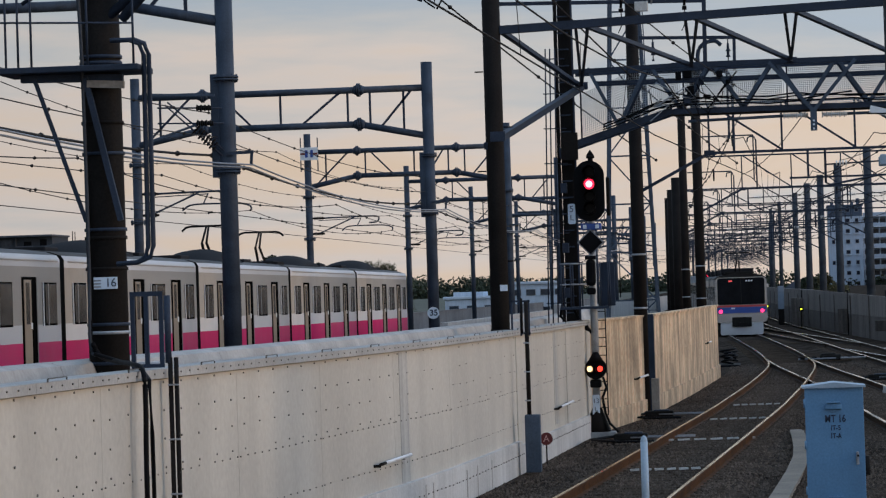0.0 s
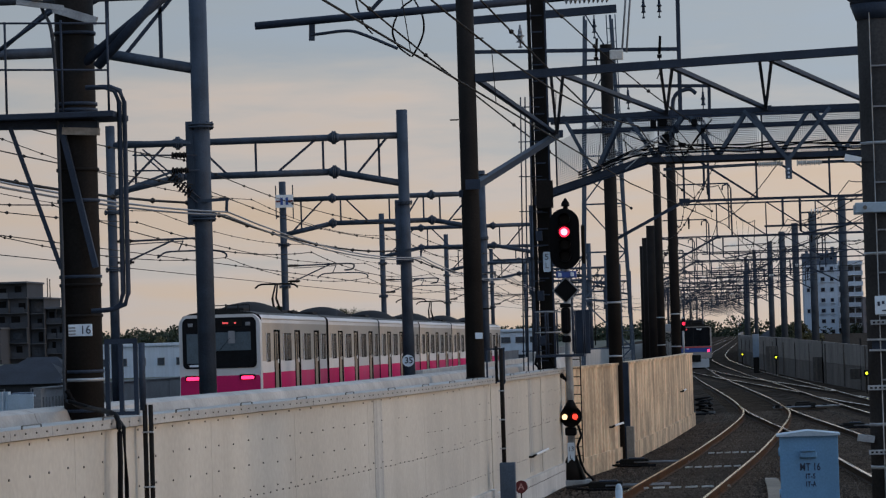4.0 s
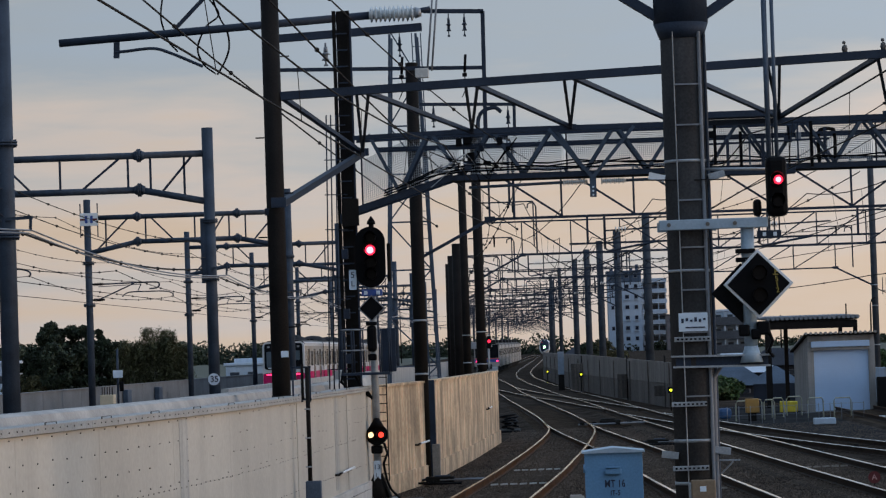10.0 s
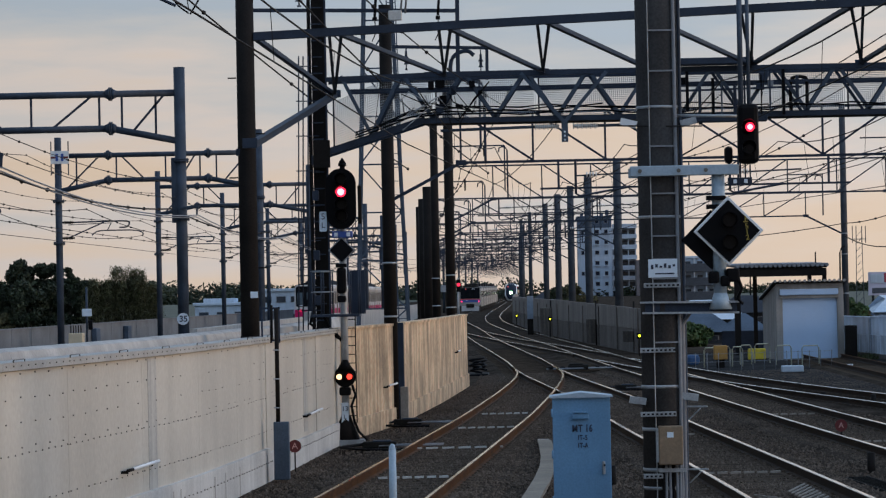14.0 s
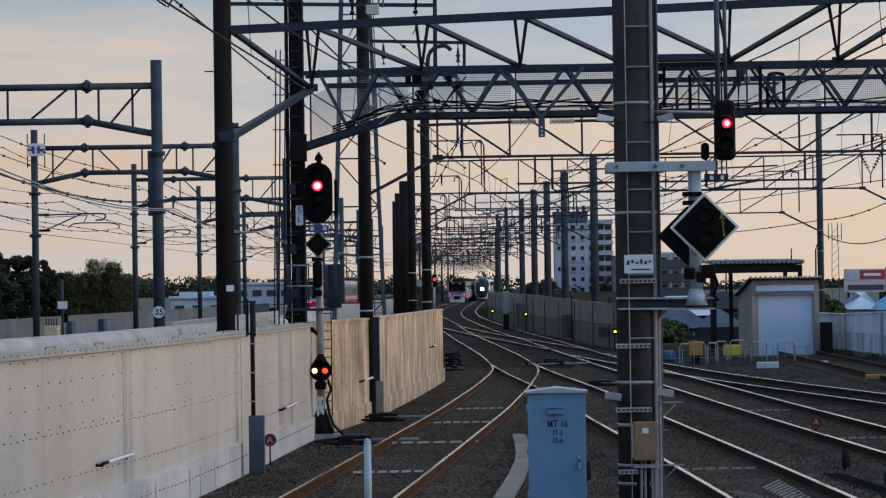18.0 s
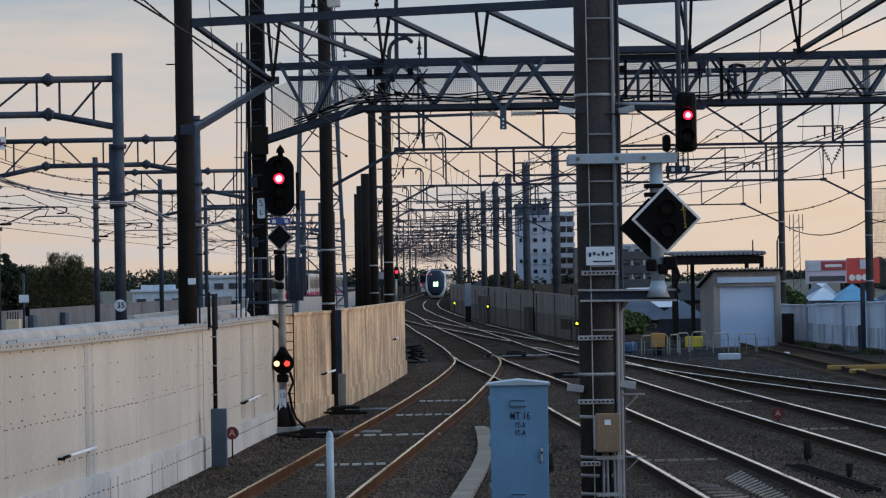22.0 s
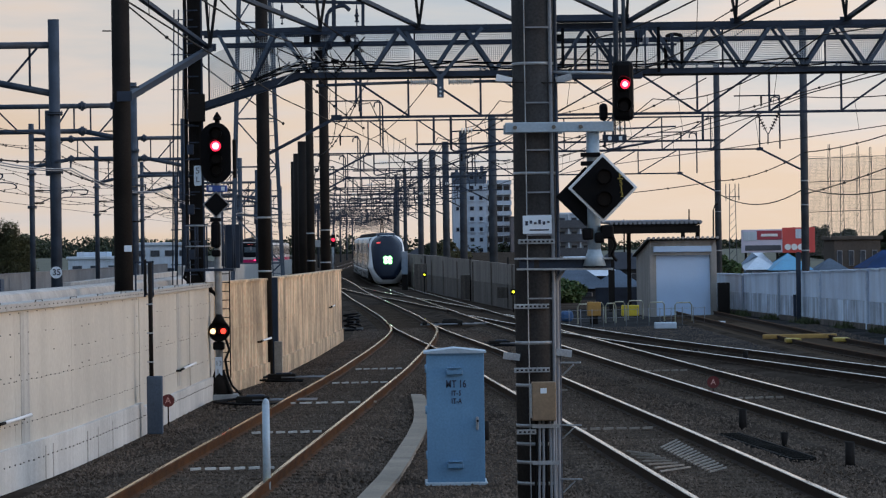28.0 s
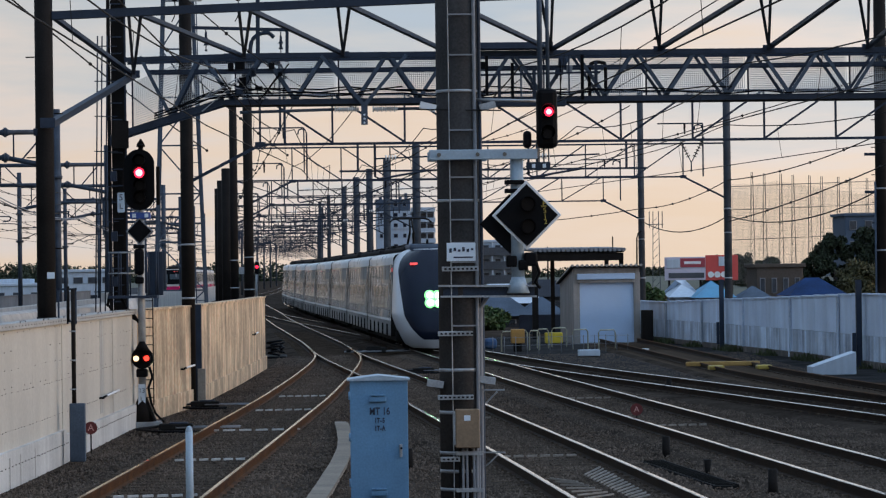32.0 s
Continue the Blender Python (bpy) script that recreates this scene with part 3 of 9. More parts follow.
def ballast():
    """Loose stones round the nearer tracks, uneven in size, one piece of stuff."""
    rng = np.random.default_rng(4)
    n = 150000
    y = 34 + 78 * rng.random(n) ** 1.5
    x = -5.2 + 0.02 * y + rng.random(n) * (15.5 + 0.02 * y)
    wall = np.interp(y, WALL.y, WALL.x)
    keep = x > wall + 0.10
    x, y = x[keep], y[keep]
    n = len(x)
    heap = np.interp(np.abs(np.stack([x - np.interp(y, l.y, l.x) for l in (LOOP, MAIN, UP)])).min(0), [0, 1.1, 1.6, 2.3], [0.055, 0.055, 0.03, 0.0])
    r = (0.011 + 0.015 * rng.random(n) ** 1.5)
    base = np.array([(1, 0, 0), (-1, 0, 0), (0, 1, 0), (0, -1, 0), (0, 0, 1), (0, 0, -1)], float)
    v = base[None] * (0.6 + 0.7 * rng.random((n, 6, 1)))
    a = rng.random(n) * 6.28
    c, s = np.cos(a), np.sin(a)
    tilt = rng.random((n, 1)) * 0.8
    v = np.stack([v[..., 0] * c[:, None] - v[..., 1] * s[:, None], v[..., 0] * s[:, None] + v[..., 1] * c[:, None], v[..., 2] + tilt * v[..., 0]], -1)
    v = v * r[:, None, None] + np.stack([x, y, -0.215 + heap], -1)[:, None]
    tri = np.array([(0, 2, 4), (2, 1, 4), (1, 3, 4), (3, 0, 4), (2, 0, 5), (1, 2, 5), (3, 1, 5), (0, 3, 5)])
    f = (tri[None] + 6 * np.arange(n)[:, None, None]).reshape(-1, 3)
    me = bpy.data.meshes.new("ballast_stones")
    me.from_pydata(v.reshape(-1, 3).tolist(), [], f.tolist())
    me.materials.append(M_STONE)
    tagged(new("ballast_stones", me), "loose grey crushed stone between the rails", "ballast", kind="stuff")
    # the shallow bed on which each track lies
    for name, line, a, b in (("ballast_bed", LOOP, 14, 108), ("ballast_bed", MAIN, 14, 500), ("ballast_bed", UP, 14, 500), ("ballast_bed", BRANCH, 40, 112), ("ballast_bed", SIDING, 50, 127)):
        k = {"ballast_bed": 0.0}[name] + 0.004 * (line is MAIN) + 0.008 * (line is UP) + 0.012 * (line is BRANCH)
        bm = profile_sweep(B(), line.run(a, b, 3), [(-1.9, -0.3), (1.9, -0.3), (1.35, -0.172 + k), (-1.35, -0.172 + k)])
        single(name, bm, M_BALLAST, (0, 0, 0), "raised bed of dark crushed stone under a track", "ballast bed", "ballast beds", "structure")


ballast()


# ---- the white wall beside the loop, the stained wall beyond, the parapet behind ----
def wall_piece(parent, name, line, a, b, off, thick, z0, z1, material, label=""):
    pr = [(off - thick, z0), (off, z0), (off, z1), (off - thick, z1)]
    return part(name, profile_sweep(B(), line.run(a, b, max(0.5, (b - a) / 2)), pr), material, parent, label)


def wall_bar(th, y0, y1, z):
    """A short pale tube held off the wall by two dark brackets."""
    p, q = Vector((WALL.at(y0) + 0.09, y0, z)), Vector((WALL.at(y1) + 0.09, y1, z + 0.02))
    ob = part("grip_bar", tube(B(), p.lerp(q, 0.16), q, 0.022, None, 10), M_WHITE, th, "pale tube held off the wall")
    bm = tube(B(), p, p.lerp(q, 0.16), 0.02, None, 8)
    for t in (0.02, 0.80):
        c = p.lerp(q, t)
        box(bm, (c.x - 0.05, c.y, c.z - 0.02), (0.10, 0.018, 0.035))
    part("bracket", bm, M_POLE, ob)


def left_wall():
    th = thing("wall_west", (0, 0, 0), "long white concrete wall with bolted panels and a steel cap", "wall", kind="structure")
    edges = [12.0, 17.0, 22.0, 26.6, 31.4, 35.0, 38.9, 42.75, 46.4, 49.85, 53.8, 57.8, 62.2]
    for a, b in zip(edges[:-1], edges[1:]):
        p = wall_piece(th, "panel", WALL, a + 0.003, b - 0.003, 0.0, 0.16, -0.3, 1.952, M_WALL)
        bolts = B()
        for z in (1.15, 1.405, 1.665, 1.925):
            for x, y, _ in WALL.run(a + 0.25, b - 0.25, 0.60):
                if random.random() < (0.93 if y < 40 else 0.45):
                    disc(bolts, (x + 0.005, y + random.uniform(-0.02, 0.02), z + random.uniform(-0.012, 0.012)), 0.0105 if y < 31 else 0.0085 if y < 40 else 0.006, (1, -0.05, 0), 0.016, 8)
        for z in (1.085, 0.56):
            for x, y, _ in WALL.run(a + 0.06, b - 0.06, 0.30):
                if random.random() < (0.97 if y < 43 else 0.7):
                    disc(bolts, (x + 0.005, y, z + random.uniform(-0.006, 0.006)), 0.0085 if y < 43 else 0.006, (1, -0.05, 0), 0.016, 8)
        for x, y, _ in WALL.run(a + 0.1, b - 0.1, 0.30):
            disc(bolts, (x + 0.078, y, 0.088 + random.uniform(-0.006, 0.006)), 0.0095, (1, -0.05, 0), 0.016, 8)
        for x, y, _ in WALL.run(a + 0.1, b - 0.1, 0.31):
            disc(bolts, (x + 0.055, y, 2.008), 0.009, (1, -0.05, 0), 0.012, 6)
        tagged(part("bolts", bolts, M_BOLT, p), kind="stuff")
        wall_piece(th, "plinth", WALL, a, b, 0.07, 0.26, -0.3, 0.22 if a > 48 else 0.30, M_PLINTH)
    for a in np.arange(12.0, 62.0, 1.25):
        c = wall_piece(th, "cap", WALL, a + 0.004, a + 1.246, 0.05, 0.34, 1.962, 2.048, M_CAP)
        if round(a / 1.25) % 2:
            continue
        bm = B()
        (x, y, z), = WALL.run(a + 0.9, a + 0.9, 1, 0.02)[:1]
        box(bm, (x + 0.03, y, 2.061), (0.012, 0.010, 0.022))
        box(bm, (x + 0.02, y - 0.3, 2.075), (0.014, 0.62, 0.009))
        box(bm, (x + 0.01, y - 0.6, 2.061), (0.014, 0.012, 0.03))
        part("cap_bracket", bm, M_BOLT, c)
    # bars on brackets, pilasters and darker, greyer strips on the face
    for y0, y1, z in ((37.6, 39.4, 0.635), (55.3, 57.9, 0.60)):
        wall_bar(th, y0, y1, z)
    for y, w in ((50.15, 0.6), (57.8, 0.3)):
        wall_piece(th, "pilaster", WALL, y - w / 2, y + w / 2, 0.012, 0.06, -0.2, 1.942, M_WALL)
    for y, w in ((39.5, 0.5), (55.8, 0.6)):
        wall_piece(th, "grey_strip", WALL, y - w / 2, y + w / 2, 0.004, 0.03, 0.3, 1.942, M_WALLSTRIP, "upright strip in a darker, greyer tone")
    for y in (40.4, 40.9, 43.6, 44.6, 46.1, 49.4, 52.6):
        wall_piece(th, "plinth_seam", WALL, y - 0.03, y + 0.03, 0.074, 0.03, -0.25, 0.21, M_WALLSTRIP)


def stained_wall():
    th = thing("wall_west_stained", (0, 0, 0), "brown-stained concrete wall streaked by rain", "wall", kind="structure")
    for a, b in ((62.2, 65.0), (65.0, 67.8), (67.8, 70.4), (72.1, 77.5), (77.5, 83), (83, 88.5), (88.5, 94), (94, 99.6)):
        wall_piece(th, "panel", WALL, a + 0.01, b - 0.01, 0.0, 0.2, -0.3, 2.0, M_BROWN)
        wall_piece(th, "foot", WALL, a, b, 0.05, 0.2, -0.3, 0.18, M_BROWN)
        wall_piece(th, "form_line", WALL, a + 0.02, b - 0.02, 0.010, 0.05, 1.06, 1.085, M_BROWN)
        wall_piece(th, "coping", WALL, a + 0.01, b - 0.01, 0.03, 0.26, 2.0, 2.05, M_BROWN)
    bm = B()
    for y in (71.9,):
        box(bm, (WALL.at(y) - 0.02, y, 0.9), (0.2, 0.16, 2.3))
    part("end_post", bm, M_DBLUE, th)
    box(bm := B(), (WALL.at(71.7) + 0.10, 71.6, 0.15), (0.17, 0.3, 0.9))
    part("pier", bm, M_TROUGH, th)
    wall_bar(th, 68.6, 70.3, 0.70)
    wall_bar(th, 92.0, 93.5, 1.0)


def parapet():
    th = thing("parapet_west", (0, 0, 0), "white concrete parapet of the neighbouring line in short blocks", "parapet", kind="structure")
    ys = list(np.arange(10, 66, 1.9)) + list(np.arange(66, 130, 4.0))
    for a, b in zip(ys[:-1], ys[1:]):
        off = -0.95 if b < 66 else -0.95 - (b - 66) * 0.09
        pr = [(off - 0.45, -0.3), (off + 0.12, -0.3), (off + 0.05, 1.65), (off - 0.12, 2.09), (off - 0.20, 2.12), (off - 0.45, 2.12)]
        part("block", profile_sweep(B(), WALL.run(a + 0.003, b - 0.003, 0.9), pr), M_PARAPET, th)
    far = thing("parapet_far", (0, 0, 0), "pale parapet wall on the far side of the neighbouring line", "parapet", kind="structure")
    for a in np.arange(106, 420, 6.0):
        bm = B()
        box(bm, (-24.2, a + 3, 0.57), (0.25, 5.96, 1.74))
        box(bm, (-24.2, a + 3, 1.46), (0.34, 5.96, 0.05))
        if a < 115:
            for k in range(12):
                box(bm, (-24.05, a + 0.3 + 0.5 * k, 0.45), (0.05, 0.06, 1.4))
        part("panel", bm, M_FARPARA, far)
    near = thing("parapet_near", (0, 0, 0), "white parapet wall along the neighbouring line", "parapet", kind="structure")
    for a in np.arange(105, 420, 8.0):
        box(bm := B(), (-11.0 - 0.004 * (a - 105), a + 4, 0.6), (0.25, 7.95, 2.2))
        part("panel", bm, M_PARAPET, near)


left_wall()
stained_wall()
parapet()


def right_walls():
    th = thing("wall_far_east", (0, 0, 0), "grey stained concrete wall along the second main line", "wall", kind="structure")
    line = Line([(140, 5.45), (146.6, 5.2), (196, 2.6), (245, 0.25), (290, -1.1), (330, -1.2), (400, -1.0), (600, 0)], 6)
    for a in np.arange(142, 400, 4.0):
        wall_piece(th, "lower_panel", line, a + 0.02, a + 3.98, 0.25, 0.2, -0.3, 0.90, M_FARWALL)
        wall_piece(th, "panel", line, a + 0.02, a + 3.98, 0.24, 0.2, 0.91, 1.85 + 0.35 * min(1, (a - 142) / 60), M_FARWALL_UP)
        if int(a) % 12 == 2:
            wall_piece(th, "rib", line, a - 0.06, a + 0.06, 0.03, 0.05, -0.3, 1.9, M_FARWALL)
    near = thing("wall_east", (0, 0, 0), "pale panelled wall with grey lower band beside the siding", "wall", kind="structure")
    line = Line([(20, 17.2), (60, 16.6), (89, 15.9), (103.7, 15.4), (115.5, 14.65), (134, 13.5), (142, 13.0)], 4)
    for k, a in enumerate(np.arange(22, 138, 2.0)):
        drop = 0.5 * max(0.0, min(1.0, (a - 92) / 36))
        wall_piece(near, "panel", line, a + 0.012, a + 1.988, 0.2, 0.12, 0.72, 1.9 - drop, M_RWALL)
        wall_piece(near, "top_rail", line, a, a + 2.0, 0.22, 0.18, 1.9 - drop, 1.95 - drop, M_RWALL)
        wall_piece(near, "lower_panel", line, a + 0.012, a + 1.988, 0.19, 0.12, -0.02, 0.71, M_RWALL_LOW)
        wall_piece(near, "foot", line, a, a + 2.0, 0.12, 0.12, -0.35, -0.03, M_FARWALL)
        if k % 4 == 1:
            wall_piece(near, "rib", line, a - 0.10, a + 0.10, 0.06, 0.06, -0.2, 1.88 - drop, M_RWALL_LOW)
    for y in (92, 115, 83):
        bm = B()
        bar(bm, (line.at(y) - 0.14, y, -0.25), (line.at(y) - 0.14, y, 2.35), 0.16)
        box(bm, (line.at(y) - 0.3, y - 0.1, 0.4), (0.1, 0.1, 0.8))
        part("post", bm, M_DBLUE, near)


right_walls()


def yard():
    """Trodden gravel between the branch and the east wall."""
    vs, fs = [], []
    ys = list(np.arange(80, 150, 5.0))
    for y in ys:
        edge = BRANCH.at(min(y, 116)) + 1.7 + max(0, y - 116) * 0.02
        wall = float(np.interp(y, [60, 89, 103.7, 115.5, 134, 142], [16.6, 15.9, 15.4, 14.65, 13.5, 13.0])) + 0.1
        vs += [(edge, y, -0.212), (wall, y, -0.212)]
    fs = [(2 * k, 2 * k + 1, 2 * k + 3, 2 * k + 2) for k in range(len(ys) - 1)]
    single("yard_surface", faces(B(), vs, fs), M_YARD, (0, 0, 0), "grey trodden gravel yard before the shed", "ground", kind="structure")


yard()


def weeds():
    """Low weeds in the seams at the foot of the east wall and in the yard."""
    rng = np.random.default_rng(8)
    n = 5200
    y = 84 + 52 * rng.random(n)
    clump = np.sin(y * 0.9) + 0.6 * np.sin(y * 2.3 + 1.0)
    keep = clump > 0.25
    y = y[keep]
    n = len(y)
    x = np.interp(y, [60, 89, 103.7, 115.5, 134, 142], [16.6, 15.9, 15.4, 14.65, 13.5, 13.0]) - 0.05 - 0.5 * rng.random(n) ** 2
    h = 0.06 + 0.26 * rng.random(n) ** 2
    a = rng.random(n) * 6.28
    dx, dy = np.cos(a) * 0.03, np.sin(a) * 0.03
    lean = rng.normal(size=(n, 2)) * 0.06
    base = -0.24
    v = np.stack([np.stack([x - dx, y - dy, np.full(n, base)], 1), np.stack([x + dx, y + dy, np.full(n, base)], 1), np.stack([x + lean[:, 0], y + lean[:, 1], base + h], 1)], 1).reshape(-1, 3)
    me = bpy.data.meshes.new("weeds")
    me.from_pydata(v.tolist(), [], np.arange(3 * n).reshape(-1, 3).tolist())
    me.materials.append(M_WEED)
    tagged(new("weeds", me), "low green weeds at the foot of the east wall", "weeds", kind="stuff")


weeds()


# ---- masts and portals of the overhead line ----
def mast(parent, p, top, r, material, bands=(), taper=0.9, n=18, name="mast"):
    ob = part(name, tube(B(), (p[0], p[1], p[2]), (p[0], p[1], top), r, r * taper, n), material, parent)
    for z in bands:
        part("band", tube(B(), (p[0], p[1], z - 0.022), (p[0], p[1], z + 0.022), r * 1.04, r * 1.03, n), M_GALV, ob)
    return ob


def flat_truss(parent, a, b, za, zb, bays, chord=0.10, web=0.055, material=None, split=True, up=True):
    """Two level chords from a to b at heights za and zb, with uprights and diagonals between."""
    a, b = Vector((a[0], a[1], 0)), Vector((b[0], b[1], 0))
    z0, z1 = Vector((0, 0, za)), Vector((0, 0, zb))
    part("lower_chord", bar(B(), a + z0, b + z0, chord), material, parent)
    part("upper_chord", bar(B(), a + z1, b + z1, chord), material, parent)
    web_bm = B()
    for k in range(bays + 1):
        p = a.lerp(b, k / bays)
        segs = [(p + z0, p + z1)]
        if k < bays:
            q = a.lerp(b, (k + 1) / bays)
            segs.append((p + z1, q + z0) if (k < bays / 2) == up else (p + z0, q + z1))
        for s, e in segs:
            if split:
                part("web_bar", angle_bar(B(), s, e, web), material, parent)
            else:
                bar(web_bm, s, e, web)
    if split:
        web_bm.free()
    else:
        tagged(part("webbing", web_bm, material, parent), kind="stuff")


def line_portal(k, y, xl, xr, label, zl=5.62, zu=6.72, top=8.6, r=0.155, split=True, left=True, material=None):
    """Two masts with a lattice beam across the main lines."""
    material = material or M_DBLUE
    th = thing("catenary_portal", (0, 0, 0), label, "overhead line portal", "portals over the main lines")
    g = grade(y)
    # far masts take the steel that has haze in its colour
    if left:
        mast(th, (xl, y, -0.3), top + g, r, M_POLE if y < 230 else M_HAZEPOLE, (2.2, 3.4) if split else ())
    mast(th, (xr, y, -0.3), (top if split else 9.5) + g, r * (0.8 if split else 1.0 if y > 190 else 0.75), M_EASTPOLE if split else M_HAZEPOLE, (2.4, 4.1, 5.0) if split else ())
    a, b = xl + 1.65, xr - 1.65
    flat_truss(th, (a, y), (b, y), zl + g, zu + g, (9 if k == 0 else 8) if split else 5, 0.058, 0.04, material, split)
    for s, e in ((xl, a), (xr, b)):
        part("knee", bar(B(), (s, y, zl - 0.85 + g), (e, y, zl + g), 0.07), material, th)
        part("chord_end", bar(B(), (s, y, zu + g), (e, y, zu + g), 0.06), material, th)
        part("gusset", box(B(), (e, y, zl + g), (0.24, 0.03, 0.12)), material, th)
    # cantilever brackets and insulators for each line
    for line in (MAIN, UP):
        x = line.at(y)
        bm = B()
        sweep(bm, [(x - 1.1, y - 0.1, zl + g), (x - 1.1, y - 0.1, zl - 0.75 + g), (x - 1.0, y - 0.1, zl - 0.8 + g), (x + 0.1, y - 0.1, zl - 0.62 + g)], 0.028, 6)
        bar(bm, (x - 1.1, y - 0.1, zl - 0.35 + g), (x + 0.5, y - 0.1, zl - 0.3 + g), 0.035)
        part("bracket", bm, M_DBLUE, th)
        ins = B()
        for q in range(4):
            disc(ins, (x - 0.85 + 0.07 * q, y - 0.1, zl - 0.33 + g), 0.06, (1, 0, 0), 0.03, 8)
        part("insulator", ins, M_INSUL, th)
    # a lower cross beam hung under the truss, short posts and a side frame above it
    lo, hi = MAIN.at(y) - 1.9, UP.at(y) + 1.6
    dense = y < 340
    if dense:
        part("hung_beam", bar(B(), (lo, y, zl - 0.62 + g), (hi, y, zl - 0.62 + g), 0.045), material, th)
    for q in range(4 if dense else 2):
        x = lo + (hi - lo) * (0.06 + 0.29 * q)
        part("hanger", bar(B(), (x, y, zl - 0.62 + g), (x, y, zl + g), 0.05), material, th)
    for x, w in ((xl + 0.2, 1.9), (xr - 2.6, 1.7))[:2 if dense else 0]:
        part("side_frame", bar(B(), (x, y, zu + 0.75 + g), (x + w, y, zu + 0.75 + g), 0.05), material, th)
        part("side_frame", bar(B(), (x + w, y, zu + 0.75 + g), (x + w, y, zl + 0.3 + g), 0.05), material, th)
        part("hanging_insulator", tube(B(), (x + w * 0.6, y, zu + 0.75 + g), (x + w * 0.6, y, zu + 0.35 + g), 0.045, 0.03, 6), M_POLE, th)
    # gooseneck drop pipes above the beam
    for x in (xl + 2.2, xr - 0.9):
        bm = sweep(B(), [(x, y, zl + g), (x, y, zu + 0.55 + g), (x - 0.06, y, zu + 0.68 + g), (x - 0.2, y, zu + 0.7 + g), (x - 0.3, y, zu + 0.66 + g), (x - 0.32, y, zu + 0.5 + g)], 0.03, 6)
        part("gooseneck", bm, material, th)
    # bent droppers and slack jumper stays along the beam
    if 150 < y < 310:
        for q, f in enumerate((0.22, 0.36, 0.52, 0.66, 0.80)):
            x = xl + (xr - xl) * f
            w = 0.55 + 0.12 * (q % 3)
            bm = sweep(B(), [(x, y - 0.15, zl - 0.95 + g), (x, y - 0.15, zl + 0.25 + g), (x + 0.08, y - 0.15, zl + 0.36 + g), (x + w, y - 0.15, zl + 0.36 + g), (x + w + 0.08, y - 0.15, zl + 0.25 + g), (x + w + 0.08, y - 0.15, zl - 0.3 + g)], 0.024, 6)
            part("dropper_pipe", bm, material, th)
            part("jumper", bar(B(), (x - 0.7, y - 0.15, zl - 0.9 + g), (x + 0.5, y - 0.15, zl - 0.45 + g), 0.03), material, th)
        part("upper_stay", bar(B(), (xl, y, top - 0.5 + g), (a + 1.2, y, zu + g), 0.045), material, th)
        part("upper_stay", bar(B(), (xr, y, top - 0.5 + g), (b - 1.2, y, zu + g), 0.045), material, th)
    return th


line_portal(0, 71.0, -3.0, 14.9, "dark masts with a blue-grey lattice beam near the stained wall", top=9.2)
line_portal(1, 118.0, -2.72, 15.2, "dark masts with a blue-grey lattice beam at the shed side", 6.21, 7.45, 10.9, 0.19)
line_portal(2, 138.0, -3.81, 13.98, "dark masts with a blue-grey lattice beam beside the shed", 5.80, 6.85, 10.5, 0.185)
vs = thing("insulator_set", (0, 0, 0), "pair of ribbed insulators hung in a V under a beam", "insulator")
for p in ((13.38, 117.9, 7.68), (14.35, 117.9, 7.7)):
    p, q = Vector(p), Vector((13.85, 117.9, 6.73))
    st = part("stay", tube(B(), p, q, 0.02, None, 6), M_DBLUE, vs)
    for j in range(6):
        part("rib", disc(B(), p.lerp(q, 0.2 + 0.11 * j), 0.075, tuple(q - p), 0.035, 10), M_POLE, st)
part("drop_rod", tube(B(), (13.85, 117.9, 6.73), (13.84, 117.9, 6.38), 0.025, None, 6), M_DBLUE, vs)
RIGHT_SHIFT = {164: 0.81, 186: 0.71, 196: 0.49, 203: 0.70, 221: 0.83, 246: 1.19, 273: 0.98, 300: 0.9, 328: 1.44, 356: 1.37, 386: 1.28, 420: 1.09, 456: 0.88, 494: 0.75}
LEFT_MAST = {164: (-4.88, 8.3), 186: (-5.84, 8.35), 203: (-6.62, 8.35), 221: (-7.2, 8.2), 246: (-7.95, 8.3)}
for k, y in enumerate((164, 186, 203, 221, 246, 273, 300, 328, 356, 386, 420, 456, 494, 535, 580, 630)):
    xl, top = LEFT_MAST.get(y, (MAIN.at(y) - 3.5, 8.05 + 0.3 * ((k * 7) % 3)))
    line_portal(3 + k, float(y), xl, UP.at(y) + 2.15 - min(0.3, k * 0.05) + RIGHT_SHIFT.get(y, 0.6 if y > 500 else 0.0), "distant dark masts with a lattice beam over the main lines",
                5.6 if y > 190 else 5.86, 6.5 if y > 190 else 6.82, top, 0.30 if y < 190 else 0.235 if y < 250 else 0.17, split=False)


